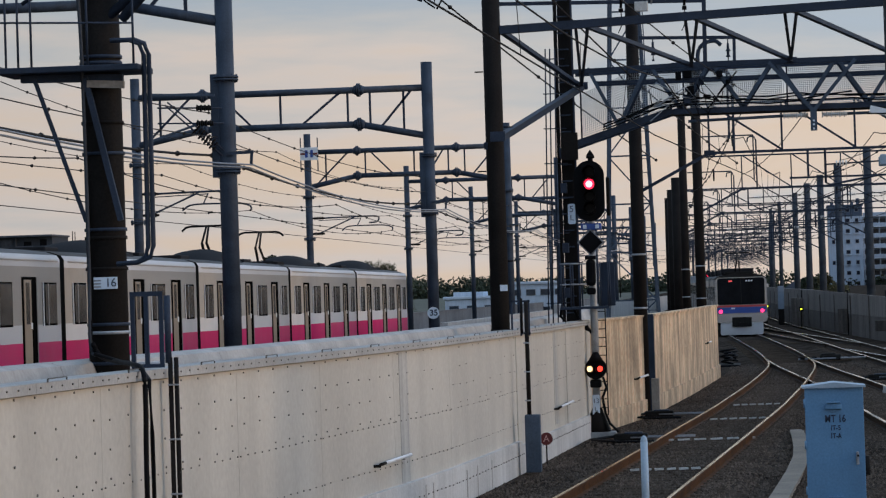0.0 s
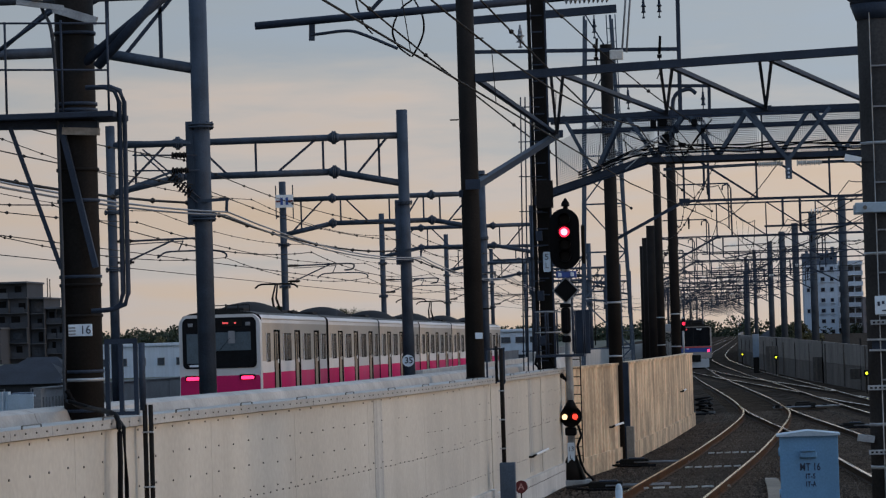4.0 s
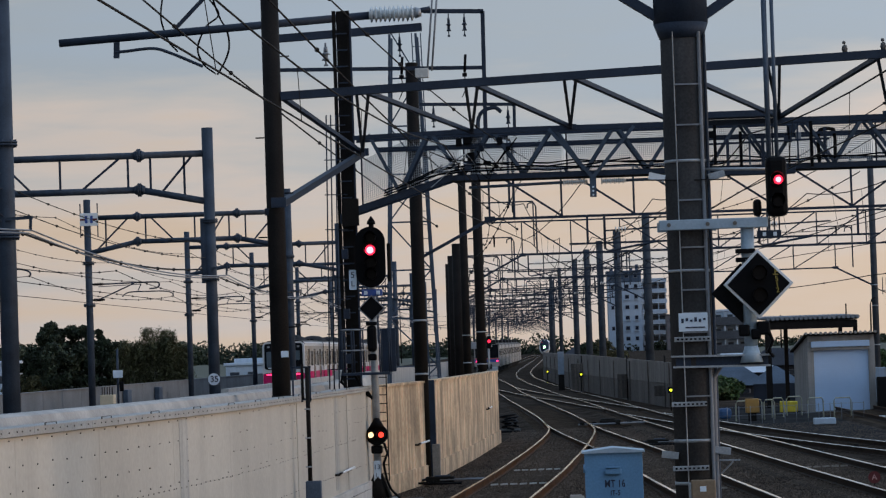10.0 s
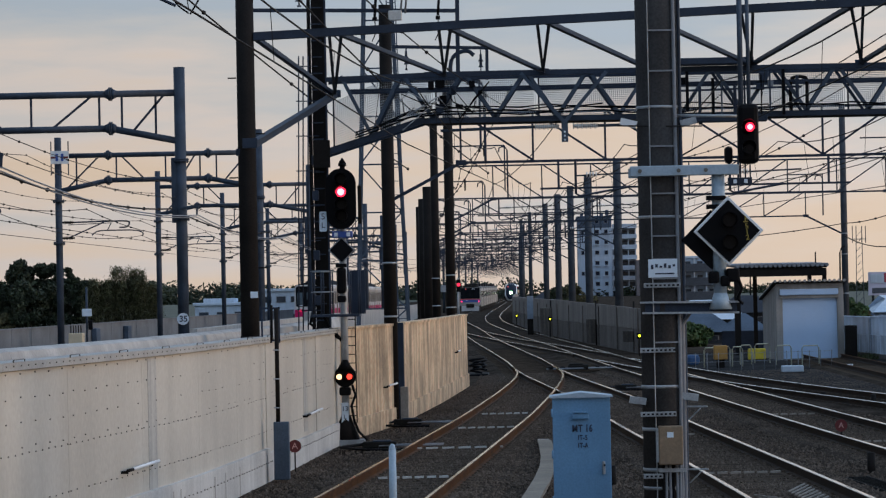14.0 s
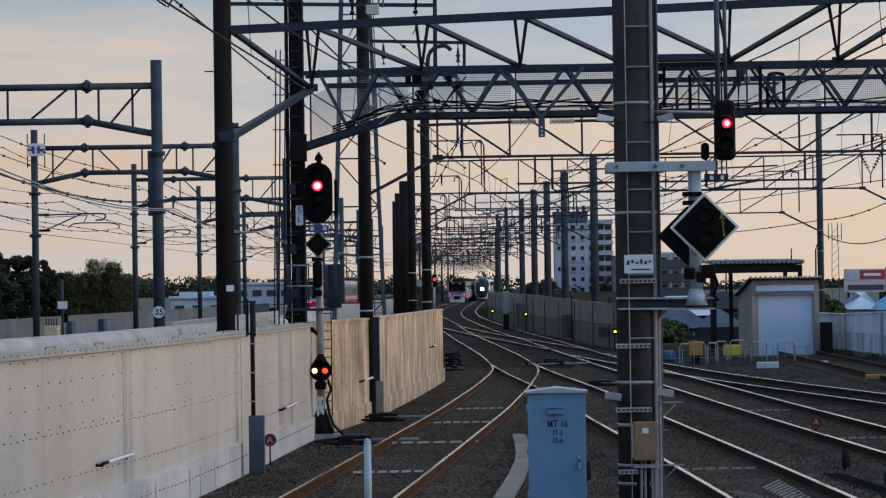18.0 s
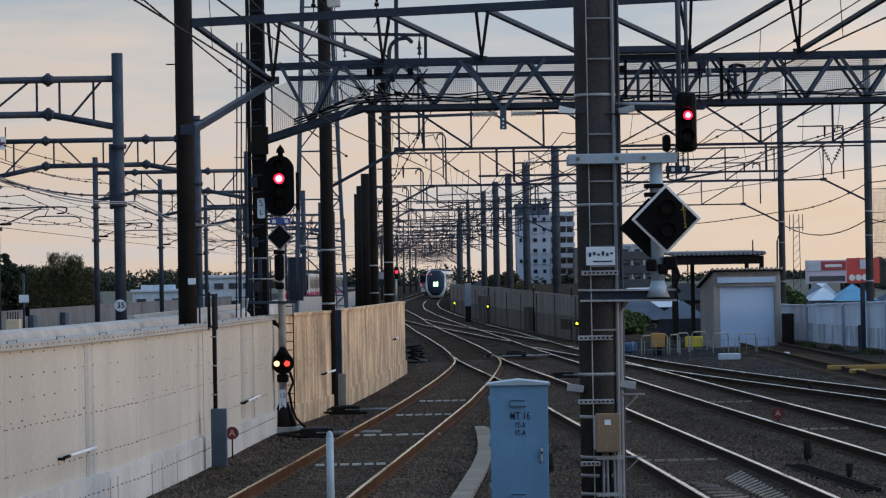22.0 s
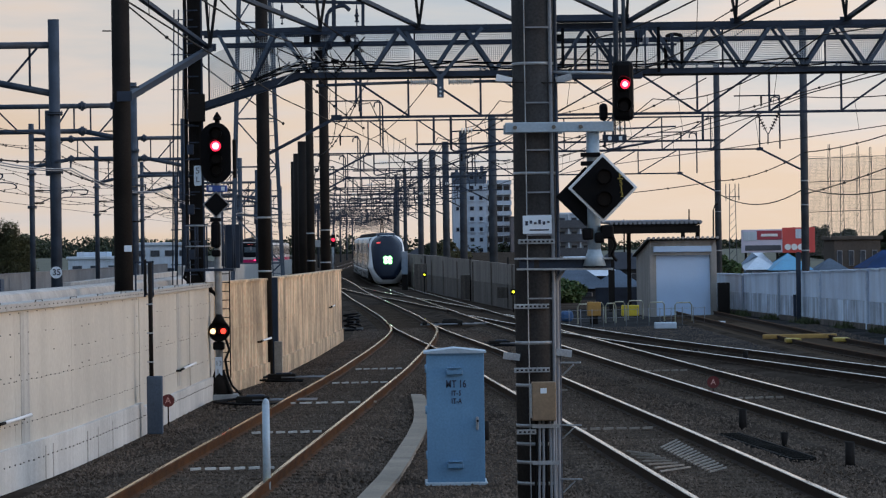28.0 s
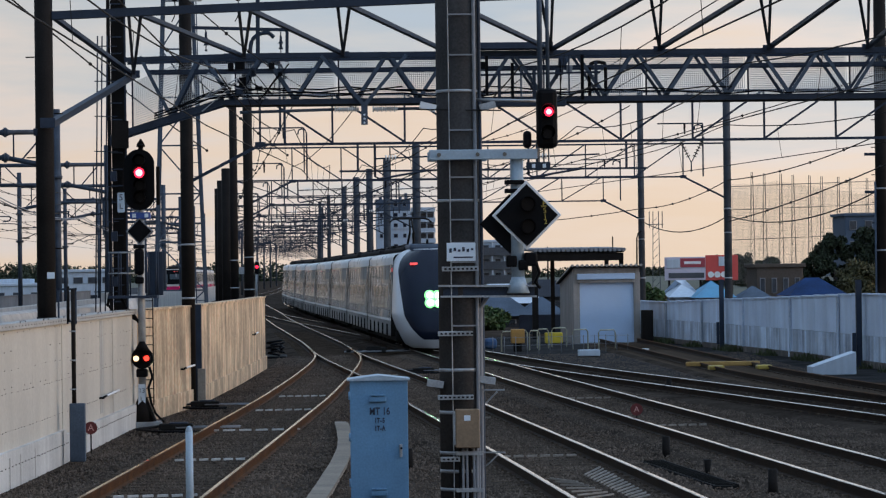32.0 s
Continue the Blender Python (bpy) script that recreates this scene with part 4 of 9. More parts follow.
def tube_portal(k, y, split):
    """Pipe portal over the neighbouring line."""
    th = thing("pipe_portal", (0, 0, 0), "blue-grey steel pipe portal over the neighbouring line" + ("" if split else ", farther away"), "overhead line portal", "pipe portals")
    xl, xr = -22.55, -12.02 - 0.009 * (y - 70) if y > 120 else -12.03 if y > 100 else -12.0
    for x in (xl, xr):
        m = mast(th, (x, y, -0.3), 10.9 if x == xr else 10.7, 0.20 if x == xr else 0.17, M_PIPE, (), 1.0, 16, "post")
        for z in (7.6, 5.55):
            bm = B()
            tube(bm, (x, y, z - 0.05), (x, y, z - 0.01), 0.29, None, 18)
            tube(bm, (x, y, z + 0.01), (x, y, z + 0.05), 0.29, None, 18)
            for j in range(8):
                a = 0.785 * j
                tube(bm, (x + 0.25 * math.cos(a), y + 0.25 * math.sin(a), z - 0.09), (x + 0.25 * math.cos(a), y + 0.25 * math.sin(a), z + 0.09), 0.022, None, 6)
            part("collar", bm, M_PIPE, m)
    up = (0.38, -0.20, -0.40, -0.48, -0.55)[min(k, 4)]
    zt, zb = 10.2 + up, 8.98 + up
    na, nb = xl + 2.45, xr - 2.45
    part("upper_pipe", tube(B(), (xl, y, zt), (xr, y, zt), 0.12, None, 12), M_PIPE, th)
    bm = B()
    tube(bm, (na, y, zb), (nb, y, zb), 0.12, None, 12)
    tube(bm, (xl, y, zb - 0.5), (na, y, zb), 0.12, None, 12)
    tube(bm, (xr, y, zb - 0.5), (nb, y, zb), 0.12, None, 12)
    part("lower_pipe", bm, M_PIPE, th)
    for x in (na, nb):
        for z in (zt, zb):
            bm = B()
            for dx in (-0.035, 0.035):
                disc(bm, (x + dx, y, z), 0.24, (1, 0, 0), 0.05, 16)
            tube(bm, (x - 0.20, y, z), (x - 0.06, y, z), 0.13, 0.20, 14)
            tube(bm, (x + 0.20, y, z), (x + 0.06, y, z), 0.13, 0.20, 14)
            part("coupling", bm, M_PIPE, th, "bolted pipe flange")
    segs = [((xl + 0.9, zt), (xl + 0.9, zb - 0.3)), ((xl + 0.4, zb - 0.4), (na - 0.4, zt)), ((na + 0.4, zt), (na + 0.4, zb)), ((na + 0.6, zt), (-18.3, zb)),
            ((-17.3, zt), (-17.3, zb)), ((-16.6, zb), (nb - 0.6, zt)), ((nb - 0.4, zt), (nb - 0.4, zb)), ((nb + 0.4, zt), (nb + 0.4, zb)), ((nb + 0.8, zb - 0.1), (xr - 0.5, zt)), ((xr - 0.85, zt), (xr - 0.85, zb - 0.3))]
    for (x0, z0), (x1, z1) in segs:
        part("brace", bar(B(), (x0, y, z0), (x1, y, z1), 0.075), M_DBLUE, th)
    # cantilever that carries the wires, and the feeder bracket on the other post
    bm = B()
    sweep(bm, smooth([(xl + 0.75, y, 6.56), (-20.4, y, 6.58), (-19.3, y, 6.58), (-19.12, y, 6.46), (-19.25, y, 6.30), (-19.6, y, 6.27)], 5), 0.042, 6)
    bar(bm, (xl + 0.45, y, 5.80), (-20.35, y, 6.55), 0.06)
    bar(bm, (xl + 0.45, y, 6.44), (-20.0, y, 6.50), 0.035)
    sweep(bm, smooth([(-20.95, y, 5.92), (-20.6, y, 6.12), (-19.6, y, 6.14), (-18.85, y, 6.12), (-18.5, y, 6.02), (-18.45, y, 5.88)], 5), 0.034, 6)
    bar(bm, (-20.2, y, 6.12), (-20.0, y, 6.52), 0.04)
    part("cantilever", bm, M_DBLUE, th)
    for z in (6.56, 5.80):
        ins = B()
        tube(ins, (xl + 0.1, y, z), (xl + 0.75, y, z), 0.045, None, 8)
        for j in range(6):
            disc(ins, (xl + 0.26 + 0.075 * j, y, z), 0.085, (1, 0, 0), 0.03, 10)
        part("insulator", ins, M_POLE, th)
    bm = B()
    bar(bm, (xr, y - 0.22, 5.92), (xr + 0.62, y - 0.22, 5.94), 0.07)
    bar(bm, (xr + 0.58, y - 0.22, 5.97), (xr + 0.56, y - 0.22, 5.66), 0.06)
    part("feeder_bracket", bm, M_PIPE, th)
    part("splice_channel", bevel_box(B(), (xr - 0.24, y - 0.05, 6.55), (0.18, 0.16, 2.3), 0.01), M_PIPE, th)
    return th


for k in range(9):
    tube_portal(k, 69.5 + 42 * k, k < 3)


# ---- overhead wires ----
def wire(name, pts, r, label, beads=0.0, sag=0.0, material=None):
    full = []
    for p, q in zip(pts[:-1], pts[1:]):
        p, q = Vector(p), Vector(q)
        for k in range(10):
            t = k / 10
            v = p.lerp(q, t)
            v.z -= sag * 4 * t * (1 - t)
            full.append(v)
    full.append(Vector(pts[-1]))
    th = single(name, sweep(B(), full, r, 5), material or M_WIRE, (0, 0, 0), label, "overhead wire", "overhead wires")
    if beads:
        bm = B()
        acc = 0.0
        for p, q in zip(full[:-1], full[1:]):
            acc += (q - p).length
            if acc > beads:
                acc = 0.0
                ball(bm, q, r * 1.6 + 0.018, 6)
        tagged(part("wire_clamp", bm, M_WIRE, th), kind="stuff")
    return th


def catenary(line, label, y0=25, zc=5.05, zm=5.95, offx=0.0, ymax=420):
    ys = [y0, 50, 71, 94, 118, 138, 164, 186, 203, 221, 246, 273, 300, 328, 356, 386, 420, 456, 494, 535, 580]
    ys = [y for y in ys if y <= ymax]
    pm = [(line.at(y) + offx, y, zm + grade(y)) for y in ys]
    pc = [(line.at(y) + offx + 0.15 * (-1) ** k, y, zc + grade(y)) for k, y in enumerate(ys)]
    w = wire("messenger_wire", pm, 0.011, "dark messenger wire " + label, 0, 0.35)
    c = wire("contact_wire", pc, 0.010, "dark contact wire " + label)
    bm = B()
    for a, b, ca, cb in zip(pm[:-1], pm[1:], pc[:-1], pc[1:]):
        for k in range(1, 5 if b[1] < 280 else 1):
            t = k / 5
            p, q = Vector(a).lerp(Vector(b), t), Vector(ca).lerp(Vector(cb), t)
            p.z -= 0.35 * 4 * t * (1 - t)
            bar(bm, p, q, 0.008)
    tagged(part("dropper_wire", bm, M_WIRE, w), kind="stuff")


catenary(LOOP, "over the loop line", 20, ymax=121)
catenary(MAIN, "over the main line", 20)
catenary(UP, "over the second main line", 20)
catenary(BRANCH, "over the branch", 30, ymax=121)
for line, off, z, beads in ((MAIN, -2.5, 7.35, 3.1), (MAIN, -1.3, 6.75, 0), (MAIN, 1.5, 6.55, 2.6), (UP, -1.1, 7.15, 0), (UP, 1.2, 6.4, 2.9), (UP, 2.3, 7.6, 3.4), (MAIN, -3.1, 6.2, 2.2)):
    wire("auxiliary_wire", [(line.at(y) + off, y, z + grade(y)) for y in (71, 118, 138, 164, 186, 203, 221, 246, 273, 300, 328, 356, 386, 420)], 0.013, "thin dark auxiliary wire strung along the main lines", beads, 0.3)
for x, z, r, beads, sag, lab in ((-18.5, 5.86, 0.013, 1.9, 0.45, "thin dark beaded wire"), (-18.3, 5.1, 0.012, 0, 0.0, "thin dark contact wire"), (-15.4, 5.95, 0.014, 1.7, 0.45, "thin dark beaded wire"),
                                 (-15.4, 5.12, 0.012, 2.5, 0.0, "thin dark contact wire"), (-12.35, 5.9, 0.028, 2.4, 0.35, "thick dark beaded feeder"), (-11.44, 5.66, 0.02, 0, 0.35, "pale thick feeder cable"),
                                 (-11.52, 5.60, 0.02, 0, 0.35, "pale thick feeder cable"), (-12.2, 6.3, 0.012, 2.2, 0.3, "thin dark beaded wire"), (-12.4, 6.85, 0.012, 3.0, 0.3, "thin dark beaded wire"),
                                 (-17.5, 7.9, 0.012, 3.0, 0.4, "thin dark beaded wire"), (-21.0, 7.6, 0.012, 3.0, 0.4, "thin dark beaded wire"), (-13.5, 5.5, 0.010, 3.0, 0.3, "thin dark wire")):
    wire("neighbour_wire", [(x, y, z) for y in (15, 28, 69.5, 111.5, 153.5, 195.5, 237.5, 279.5, 363.5)], r, lab + " along the neighbouring line", beads, sag, M_CABLE if "pale" in lab else M_WIRE)


def slat_fence():
    th = thing("slat_fence", (0, 0, 0), "pale blue slatted fence beyond the neighbouring line", "fence")
    me = None
    for k in range(30):
        x = -29.6 + 0.2 * k
        if me is None:
            vs = [(-0.1, 0.05, 0), (-0.06, -0.02, 0), (0.03, -0.04, 0), (0.1, 0.05, 0), (-0.1, 0.05, 2.0), (-0.06, -0.02, 2.0), (0.03, -0.04, 2.0), (0.1, 0.05, 2.0)]
            ob = part("slat", faces(B(), vs, [(0, 1, 5, 4), (1, 2, 6, 5), (2, 3, 7, 6), (3, 0, 4, 7), (4, 5, 6, 7), (3, 2, 1, 0)]), M_CABTOP, th)
            me = ob.data
        else:
            ob = new("slat", me)
            ob.parent = th
        ob.matrix_basis = pose(x, 100.0, -0.55)
    for z in (0.2, 1.3):
        part("rail", bar(B(), (-29.7, 100.1, z), (-22.9, 100.1, z), 0.05), M_CABTOP, th)
    part("plain_panel", bevel_box(B(), (-23.35, 100.0, 0.4), (0.8, 0.08, 1.9), 0.01), M_CABTOP, th)
    for x in (-25.75, -24.75):
        single("storage_tank", bevel_box(B(), (x, 111, 0.4), (0.92, 1.2, 1.75), 0.12), M_BLUE, (0, 0, 0), "squat blue-grey storage tank beyond the fence", "tank", "storage tanks")


slat_fence()


def parapet_things():
    """Small hut and a sign post beyond the near parapet."""
    th = thing("line_hut", (-21.35, 150, -0.3), "small cream hut with dark rods on top", "hut")
    part("body", bevel_box(B(), (0, 0.4, 0.75), (0.66, 0.8, 1.5), 0.03), M_HUT, th)
    for j in range(5):
        part("rod", tube(B(), (-0.24 + 0.12 * j, 0.2, 1.48), (-0.24 + 0.12 * j, 0.2, 1.86), 0.025, None, 6), M_POLE, th)
    th = thing("line_sign", (-23.15, 167, -0.3), "grey post with a small white plate", "sign")
    part("post", tube(B(), (0, 0, 0), (0, 0, 3.75), 0.06, None, 8), M_PIPE, th)
    part("plate", bevel_box(B(), (0.02, -0.08, 2.42), (0.52, 0.03, 0.40), 0.02), M_SIGN, th)
    part("lamp_case", bevel_box(B(), (0.2, -0.05, 1.75), (0.22, 0.2, 0.5), 0.03), M_BLACK, th)
    for y in (176.0, 190.0):
        single("cable_cabinet", bevel_box(B(), (-23.9, y, 0.45), (0.3, 1.6, 1.5), 0.03), M_BLUE, (0, 0, 0), "blue-grey cabinet against the grey parapet", "cabinet", "line cabinets")


parapet_things()


# ---- things beside the near tracks ----
def based(th, base):
    """Sets a thing's origin at its base; its parts stay where they are."""
    base = Vector(base)
    th.matrix_basis = Matrix.Translation(base)
    for o in th.children:
        o.matrix_basis = Matrix.Translation(-base) @ o.matrix_basis
    return th


def near_mast():
    """The banded concrete mast with its signal arm, boxes and cables."""
    cx, cy, r = 1.43, 33.0, 0.222
    th = thing("concrete_mast", (0, 0, 0), "thick grey concrete mast with steel bands, cables and a tan box", "mast")
    part("shaft", tube(B(), (cx, cy, -0.3), (cx, cy, 6.0), r, r * 0.985, 32), M_CONC_POLE, th)
    bm = B()
    tube(bm, (cx, cy, 5.84), (cx, cy, 6.0), r * 1.02, 0.285, 24)
    tube(bm, (cx, cy, 6.0), (cx, cy, 6.75), 0.285, 0.27, 24)
    part("head_sleeve", bm, M_DBLUE, th)
    for s in (-1, 1):
        part("head_brace", bar(B(), (cx + s * 0.2, cy, 6.05), (cx + s * 1.5, cy, 6.9), 0.12, 0.10), M_DBLUE, th)
    # narrow steel straps
    for z, h in ((4.93, 0.02), (5.35, 0.02), (4.56, 0.03), (4.15, 0.02), (3.66, 0.02), (3.42, 0.03), (3.22, 0.02), (2.78, 0.02), (2.98, 0.02), (2.12, 0.03), (1.66, 0.035),
                 (1.22, 0.035), (0.92, 0.03), (0.80, 0.035), (0.61, 0.035), (0.42, 0.035), (0.2, 0.035)):
        if h > 0.025 and z not in (2.12, 0.92):
            part("strap", tube(B(), (cx, cy, z - h / 2), (cx, cy, z + h / 2), r * 1.015, None, 32), M_GALV, th)
        else:
            part("rung", bar(B(), (1.335, cy - r - 0.02, z), (1.60, cy - r - 0.005, z), 0.016), M_CABLE, th)
    # slotted channels across the face
    for z, x0, x1 in ((2.71, 1.24, 1.62), (2.04, 1.19, 1.55), (1.38, 1.18, 1.55), (0.74, 1.20, 1.40)):
        ch = part("slotted_channel", bevel_box(B(), ((x0 + x1) / 2, cy - r - 0.03, z), (x1 - x0, 0.04, 0.05), 0.004), M_GALV, th)
        holes = B()
        for k in range(int((x1 - x0) / 0.045)):
            box(holes, (x0 + 0.035 + 0.045 * k, cy - r - 0.052, z), (0.024, 0.004, 0.018))
        tagged(part("slots", holes, M_BLACK, ch), kind="stuff")
    for s, x, z in ((-1, 1.12, 4.40), (1, 1.74, 4.40), (-1, 1.16, 1.52), (1, 1.70, 1.55)):
        bm = B()
        m = Matrix.Translation((x, cy - 0.12, z)) @ pose(0, 0, 0, 0, -14 * s if z > 3 else 8)
        box(bm, (0, 0, 0), (0.17, 0.12, 0.07), m)
        part("bracket_plate", bm, M_GALV if z < 3 or s > 0 else M_WHITE, th)
    part("bracket_rod", tube(B(), (1.6, cy - 0.1, 4.47), (2.36, cy - 0.05, 4.45), 0.016, None, 8), M_GALV, th)
    part("bracket_rod", tube(B(), (1.0, cy - 0.2, 4.37), (1.88, cy - 0.2, 4.35), 0.008, None, 6), M_WIRE, th)
    # name plate with writing too small to read
    pl = part("name_plate", bevel_box(B(), (1.44, cy - r - 0.025, 2.885), (0.30, 0.012, 0.19), 0.003), M_SIGN, th, "pale plate with small dark writing")
    for k in range(6):
        box(bm := B(), (1.33 + 0.045 * k, cy - r - 0.034, 2.90 + 0.012 * (k % 2)), (0.026, 0.004, 0.045 - 0.012 * (k % 3)))
        part("writing_bar", bm, M_SIGNTXT, pl)
    box(bm := B(), (1.46, cy - r - 0.034, 2.83), (0.2, 0.004, 0.014))
    part("writing_bar", bm, M_SIGNTXT, pl)
    # conduits down the right flank and a ladder rail
    for k, (x, y, rr) in enumerate(((1.60, cy - 0.17, 0.020), (1.635, cy - 0.13, 0.024), (1.66, cy - 0.08, 0.018))):
        bm = sweep(B(), [(x, y, -0.25), (x, y, 1.0), (x + 0.005, y, 2.3), (x + (0.10 if k == 1 else 0.0), y, 2.45 if k == 1 else 4.2), (x + (0.35 if k == 1 else 0), y, 2.5 if k == 1 else 5.9)], rr, 8)
        part("conduit", bm, M_CABLE if k != 2 else M_PIPE, th)
    part("ground_wire", sweep(B(), [(1.33, cy - r - 0.01, 5.9), (1.335, cy - r - 0.015, 2.5), (1.34, cy - r - 0.012, -0.2)], 0.006, 6), M_GALV, th)
    for k in range(6):
        x = 1.40 + 0.036 * k
        bm = sweep(B(), [(x, cy - r - 0.03, 0.86), (x + 0.004 * (-1) ** k, cy - r - 0.04, 0.5), (x + 0.01 * (k - 3), cy - r - 0.03, -0.25)], 0.015, 8)
        part("cable", bm, M_CABLE if k % 3 else M_BLACK, th)
    for z in (0.80, 0.42):
        part("cable_clamp", bar(B(), (1.36, cy - r - 0.055, z), (1.64, cy - r - 0.055, z), 0.02, 0.04), M_GALV, th)
    bx = part("junction_box", bevel_box(B(), (1.48, cy - r - 0.09, 1.06), (0.25, 0.16, 0.40), 0.012), M_BOX, th, "weathered tan junction box")
    part("box_label", bevel_box(B(), (1.475, cy - r - 0.175, 1.17), (0.065, 0.008, 0.055), 0.002), M_SIGN, bx)
    part("box_hinge", bevel_box(B(), (1.345, cy - r - 0.09, 1.06), (0.02, 0.12, 0.34), 0.004), M_GALV, bx)
    for z in (1.45, 0.80, 0.24):
        bm = B()
        bar(bm, (1.66, cy - 0.15, z), (1.87, cy - 0.22, z), 0.03, 0.015)
        bar(bm, (1.68, cy - 0.15, z - 0.14), (1.80, cy - 0.2, z - 0.02), 0.02, 0.012)
        part("step_bracket", bm, M_GALV, th)
    # lower shelf arm
    bm = B()
    bar(bm, (1.2, cy - r - 0.02, 2.535), (2.24, cy - r - 0.02, 2.525), 0.06, 0.02)
    part("shelf_arm", bm, M_GALV, th)
    part("shelf_arm", bar(B(), (1.22, cy - r - 0.02, 2.425), (2.22, cy - r - 0.02, 2.415), 0.035, 0.02), M_GALV, th)
    part("shelf_web", bar(B(), (1.25, cy - r + 0.01, 2.48), (2.20, cy - r + 0.01, 2.47), 0.012, 0.11), M_DBLUE, th)
    bm = B()
    bevel_box(bm, (1.68, cy - r - 0.06, 3.89), (1.12, 0.10, 0.105), 0.008)
    arm = part("signal_arm", bm, M_CABTOP, th, "pale blue steel arm clamped round the mast")
    for x in (1.22, 1.62, 1.9):
        part("bolt", disc(B(), (x, cy - r - 0.118, 3.89), 0.022, (0, 1, 0), 0.02, 8), M_BOLT, arm)
    part("arm_clamp", bevel_box(B(), (1.43, cy + 0.24, 3.89), (0.62, 0.08, 0.10), 0.008), M_CABTOP, arm)
    based(th, (cx, cy, -0.22))


def mast_signals():
    """The red signal and the diamond board hung from the mast's arm."""
    y = 32.72
    th = thing("arm_signal", (0, 0, 0), "black two-lamp railway signal lit red on the mast arm", "railway signal")
    bm = B()
    bevel_box(bm, (2.345, y, 4.255), (0.215, 0.20, 0.62), 0.05)
    hd = part("head", bm, M_BLACK, th)
    for z in (4.32, 4.10):
        part("hood", tube(B(), (2.345, y - 0.22, z + 0.01), (2.345, y - 0.08, z), 0.072, None, 16, caps=False), M_BLACK, hd)
    part("lamp", disc(B(), (2.36, y - 0.112, 4.32), 0.047, (0, 1, 0), 0.02, 20), M_RED_LAMP, hd, "glowing red lamp")
    part("lamp_core", disc(B(), (2.36, y - 0.125, 4.32), 0.028, (0, 1, 0), 0.012, 16), M_RED_CORE, hd)
    part("dark_lens", disc(B(), (2.345, y - 0.112, 4.09), 0.05, (0, 1, 0), 0.02, 16), M_LENS, hd)
    part("hanger", tube(B(), (2.28, y, 4.5), (2.28, y, 6.2), 0.028, None, 10), M_BLUE, th)
    part("hanger", tube(B(), (2.36, y, 4.5), (2.36, y, 6.2), 0.02, None, 10), M_BLUE, th)
    bm = B()
    bevel_box(bm, (2.14, y, 4.04), (0.085, 0.12, 0.18), 0.035)
    part("small_lamp", bm, M_BLACK, th)
    bm = B()
    for x in (2.26, 2.31, 2.36):
        bar(bm, (x, y, 3.96), (x, y, 3.78), 0.014)
    part("bracket", bm, M_DBLUE, th)
    pl = part("plate", bevel_box(B(), (2.25, y - 0.03, 3.765), (0.25, 0.02, 0.08), 0.004), M_DBLUE, th)
    for x in (2.20, 2.31):
        part("mark", bevel_box(B(), (x, y - 0.045, 3.765), (0.035, 0.006, 0.04), 0.002), M_SIGN, pl)
    based(th, (2.345, y, 3.94))
    th = thing("diamond_signal", (0, 0, 0), "white-edged black diamond signal board with two dark lamps", "railway signal")
    rot = Matrix.Translation((2.12, y - 0.06, 3.255)) @ pose(0, 0, 0, 0, 45)
    bm = bevel_box(B(), (0, 0, 0), (0.51, 0.025, 0.51), 0.006)
    bm.transform(rot)
    bd = part("edge", bm, M_WHITE, th, "white painted edge")
    bm = bevel_box(B(), (0, -0.018, 0), (0.455, 0.02, 0.455), 0.004)
    bm.transform(rot)
    part("board", bm, M_BLACK, th)
    for z in (3.37, 3.14):
        part("hood", tube(B(), (2.13, y - 0.20, z), (2.13, y - 0.08, z), 0.075, None, 18, caps=False), M_BLACK, bd)
        part("lens", disc(B(), (2.13, y - 0.095, z), 0.07, (0, 1, 0), 0.012, 18), M_LENS, bd)
    mark = B()
    box(mark, (2.292, y - 0.095, 3.375), (0.011, 0.004, 0.055))
    box(mark, (2.306, y - 0.095, 3.378), (0.024, 0.004, 0.010))
    box(mark, (2.296, y - 0.095, 3.347), (0.055, 0.004, 0.010))
    part("numeral", mark, M_YELLOW, bd)
    for k, ch in enumerate("512"):
        words(ch, 0.075, (2.305 + 0.004 * k, y - 0.095, 3.30 - 0.058 * k), M_YELLOW, bd, "numeral", rot=pose(0, 0, 0, 0, -6))
    bm = bevel_box(B(), (0, 0.10, 0), (0.44, 0.02, 0.44), 0.006)
    bm.transform(Matrix.Translation((1.95, y - 0.02, 3.17)) @ pose(0, 0, 0, 0, 45))
    part("rear_board", bm, M_BLACK, th)
    part("stem", tube(B(), (2.03, y + 0.06, 2.6), (2.03, y + 0.06, 3.86), 0.068, None, 18), M_CABTOP, th)
    for z in (3.60, 3.51):
        part("stem_clip", bevel_box(B(), (2.0, y - 0.0, z), (0.2, 0.12, 0.045), 0.006), M_BLACK, th)
    bm = B()
    tube(bm, (2.03, y + 0.06, 2.45), (2.03, y + 0.06, 2.62), 0.12, 0.068, 16)
    part("foot", bm, M_CABTOP, th)
    for x, z, s in ((1.96, 2.78, 0.11), (2.16, 2.80, 0.13), (2.08, 2.74, 0.1)):
        part("terminal", bevel_box(B(), (x, y, z), (s, 0.12, s * 1.1), 0.02), M_BLACK, th)
    part("lead", sweep(B(), [(2.2, y, 2.8), (2.25, y, 2.66), (2.2, y, 2.56), (2.26, y, 2.5)], 0.018, 8), M_BLACK, th)
    based(th, (2.03, y, 2.45))


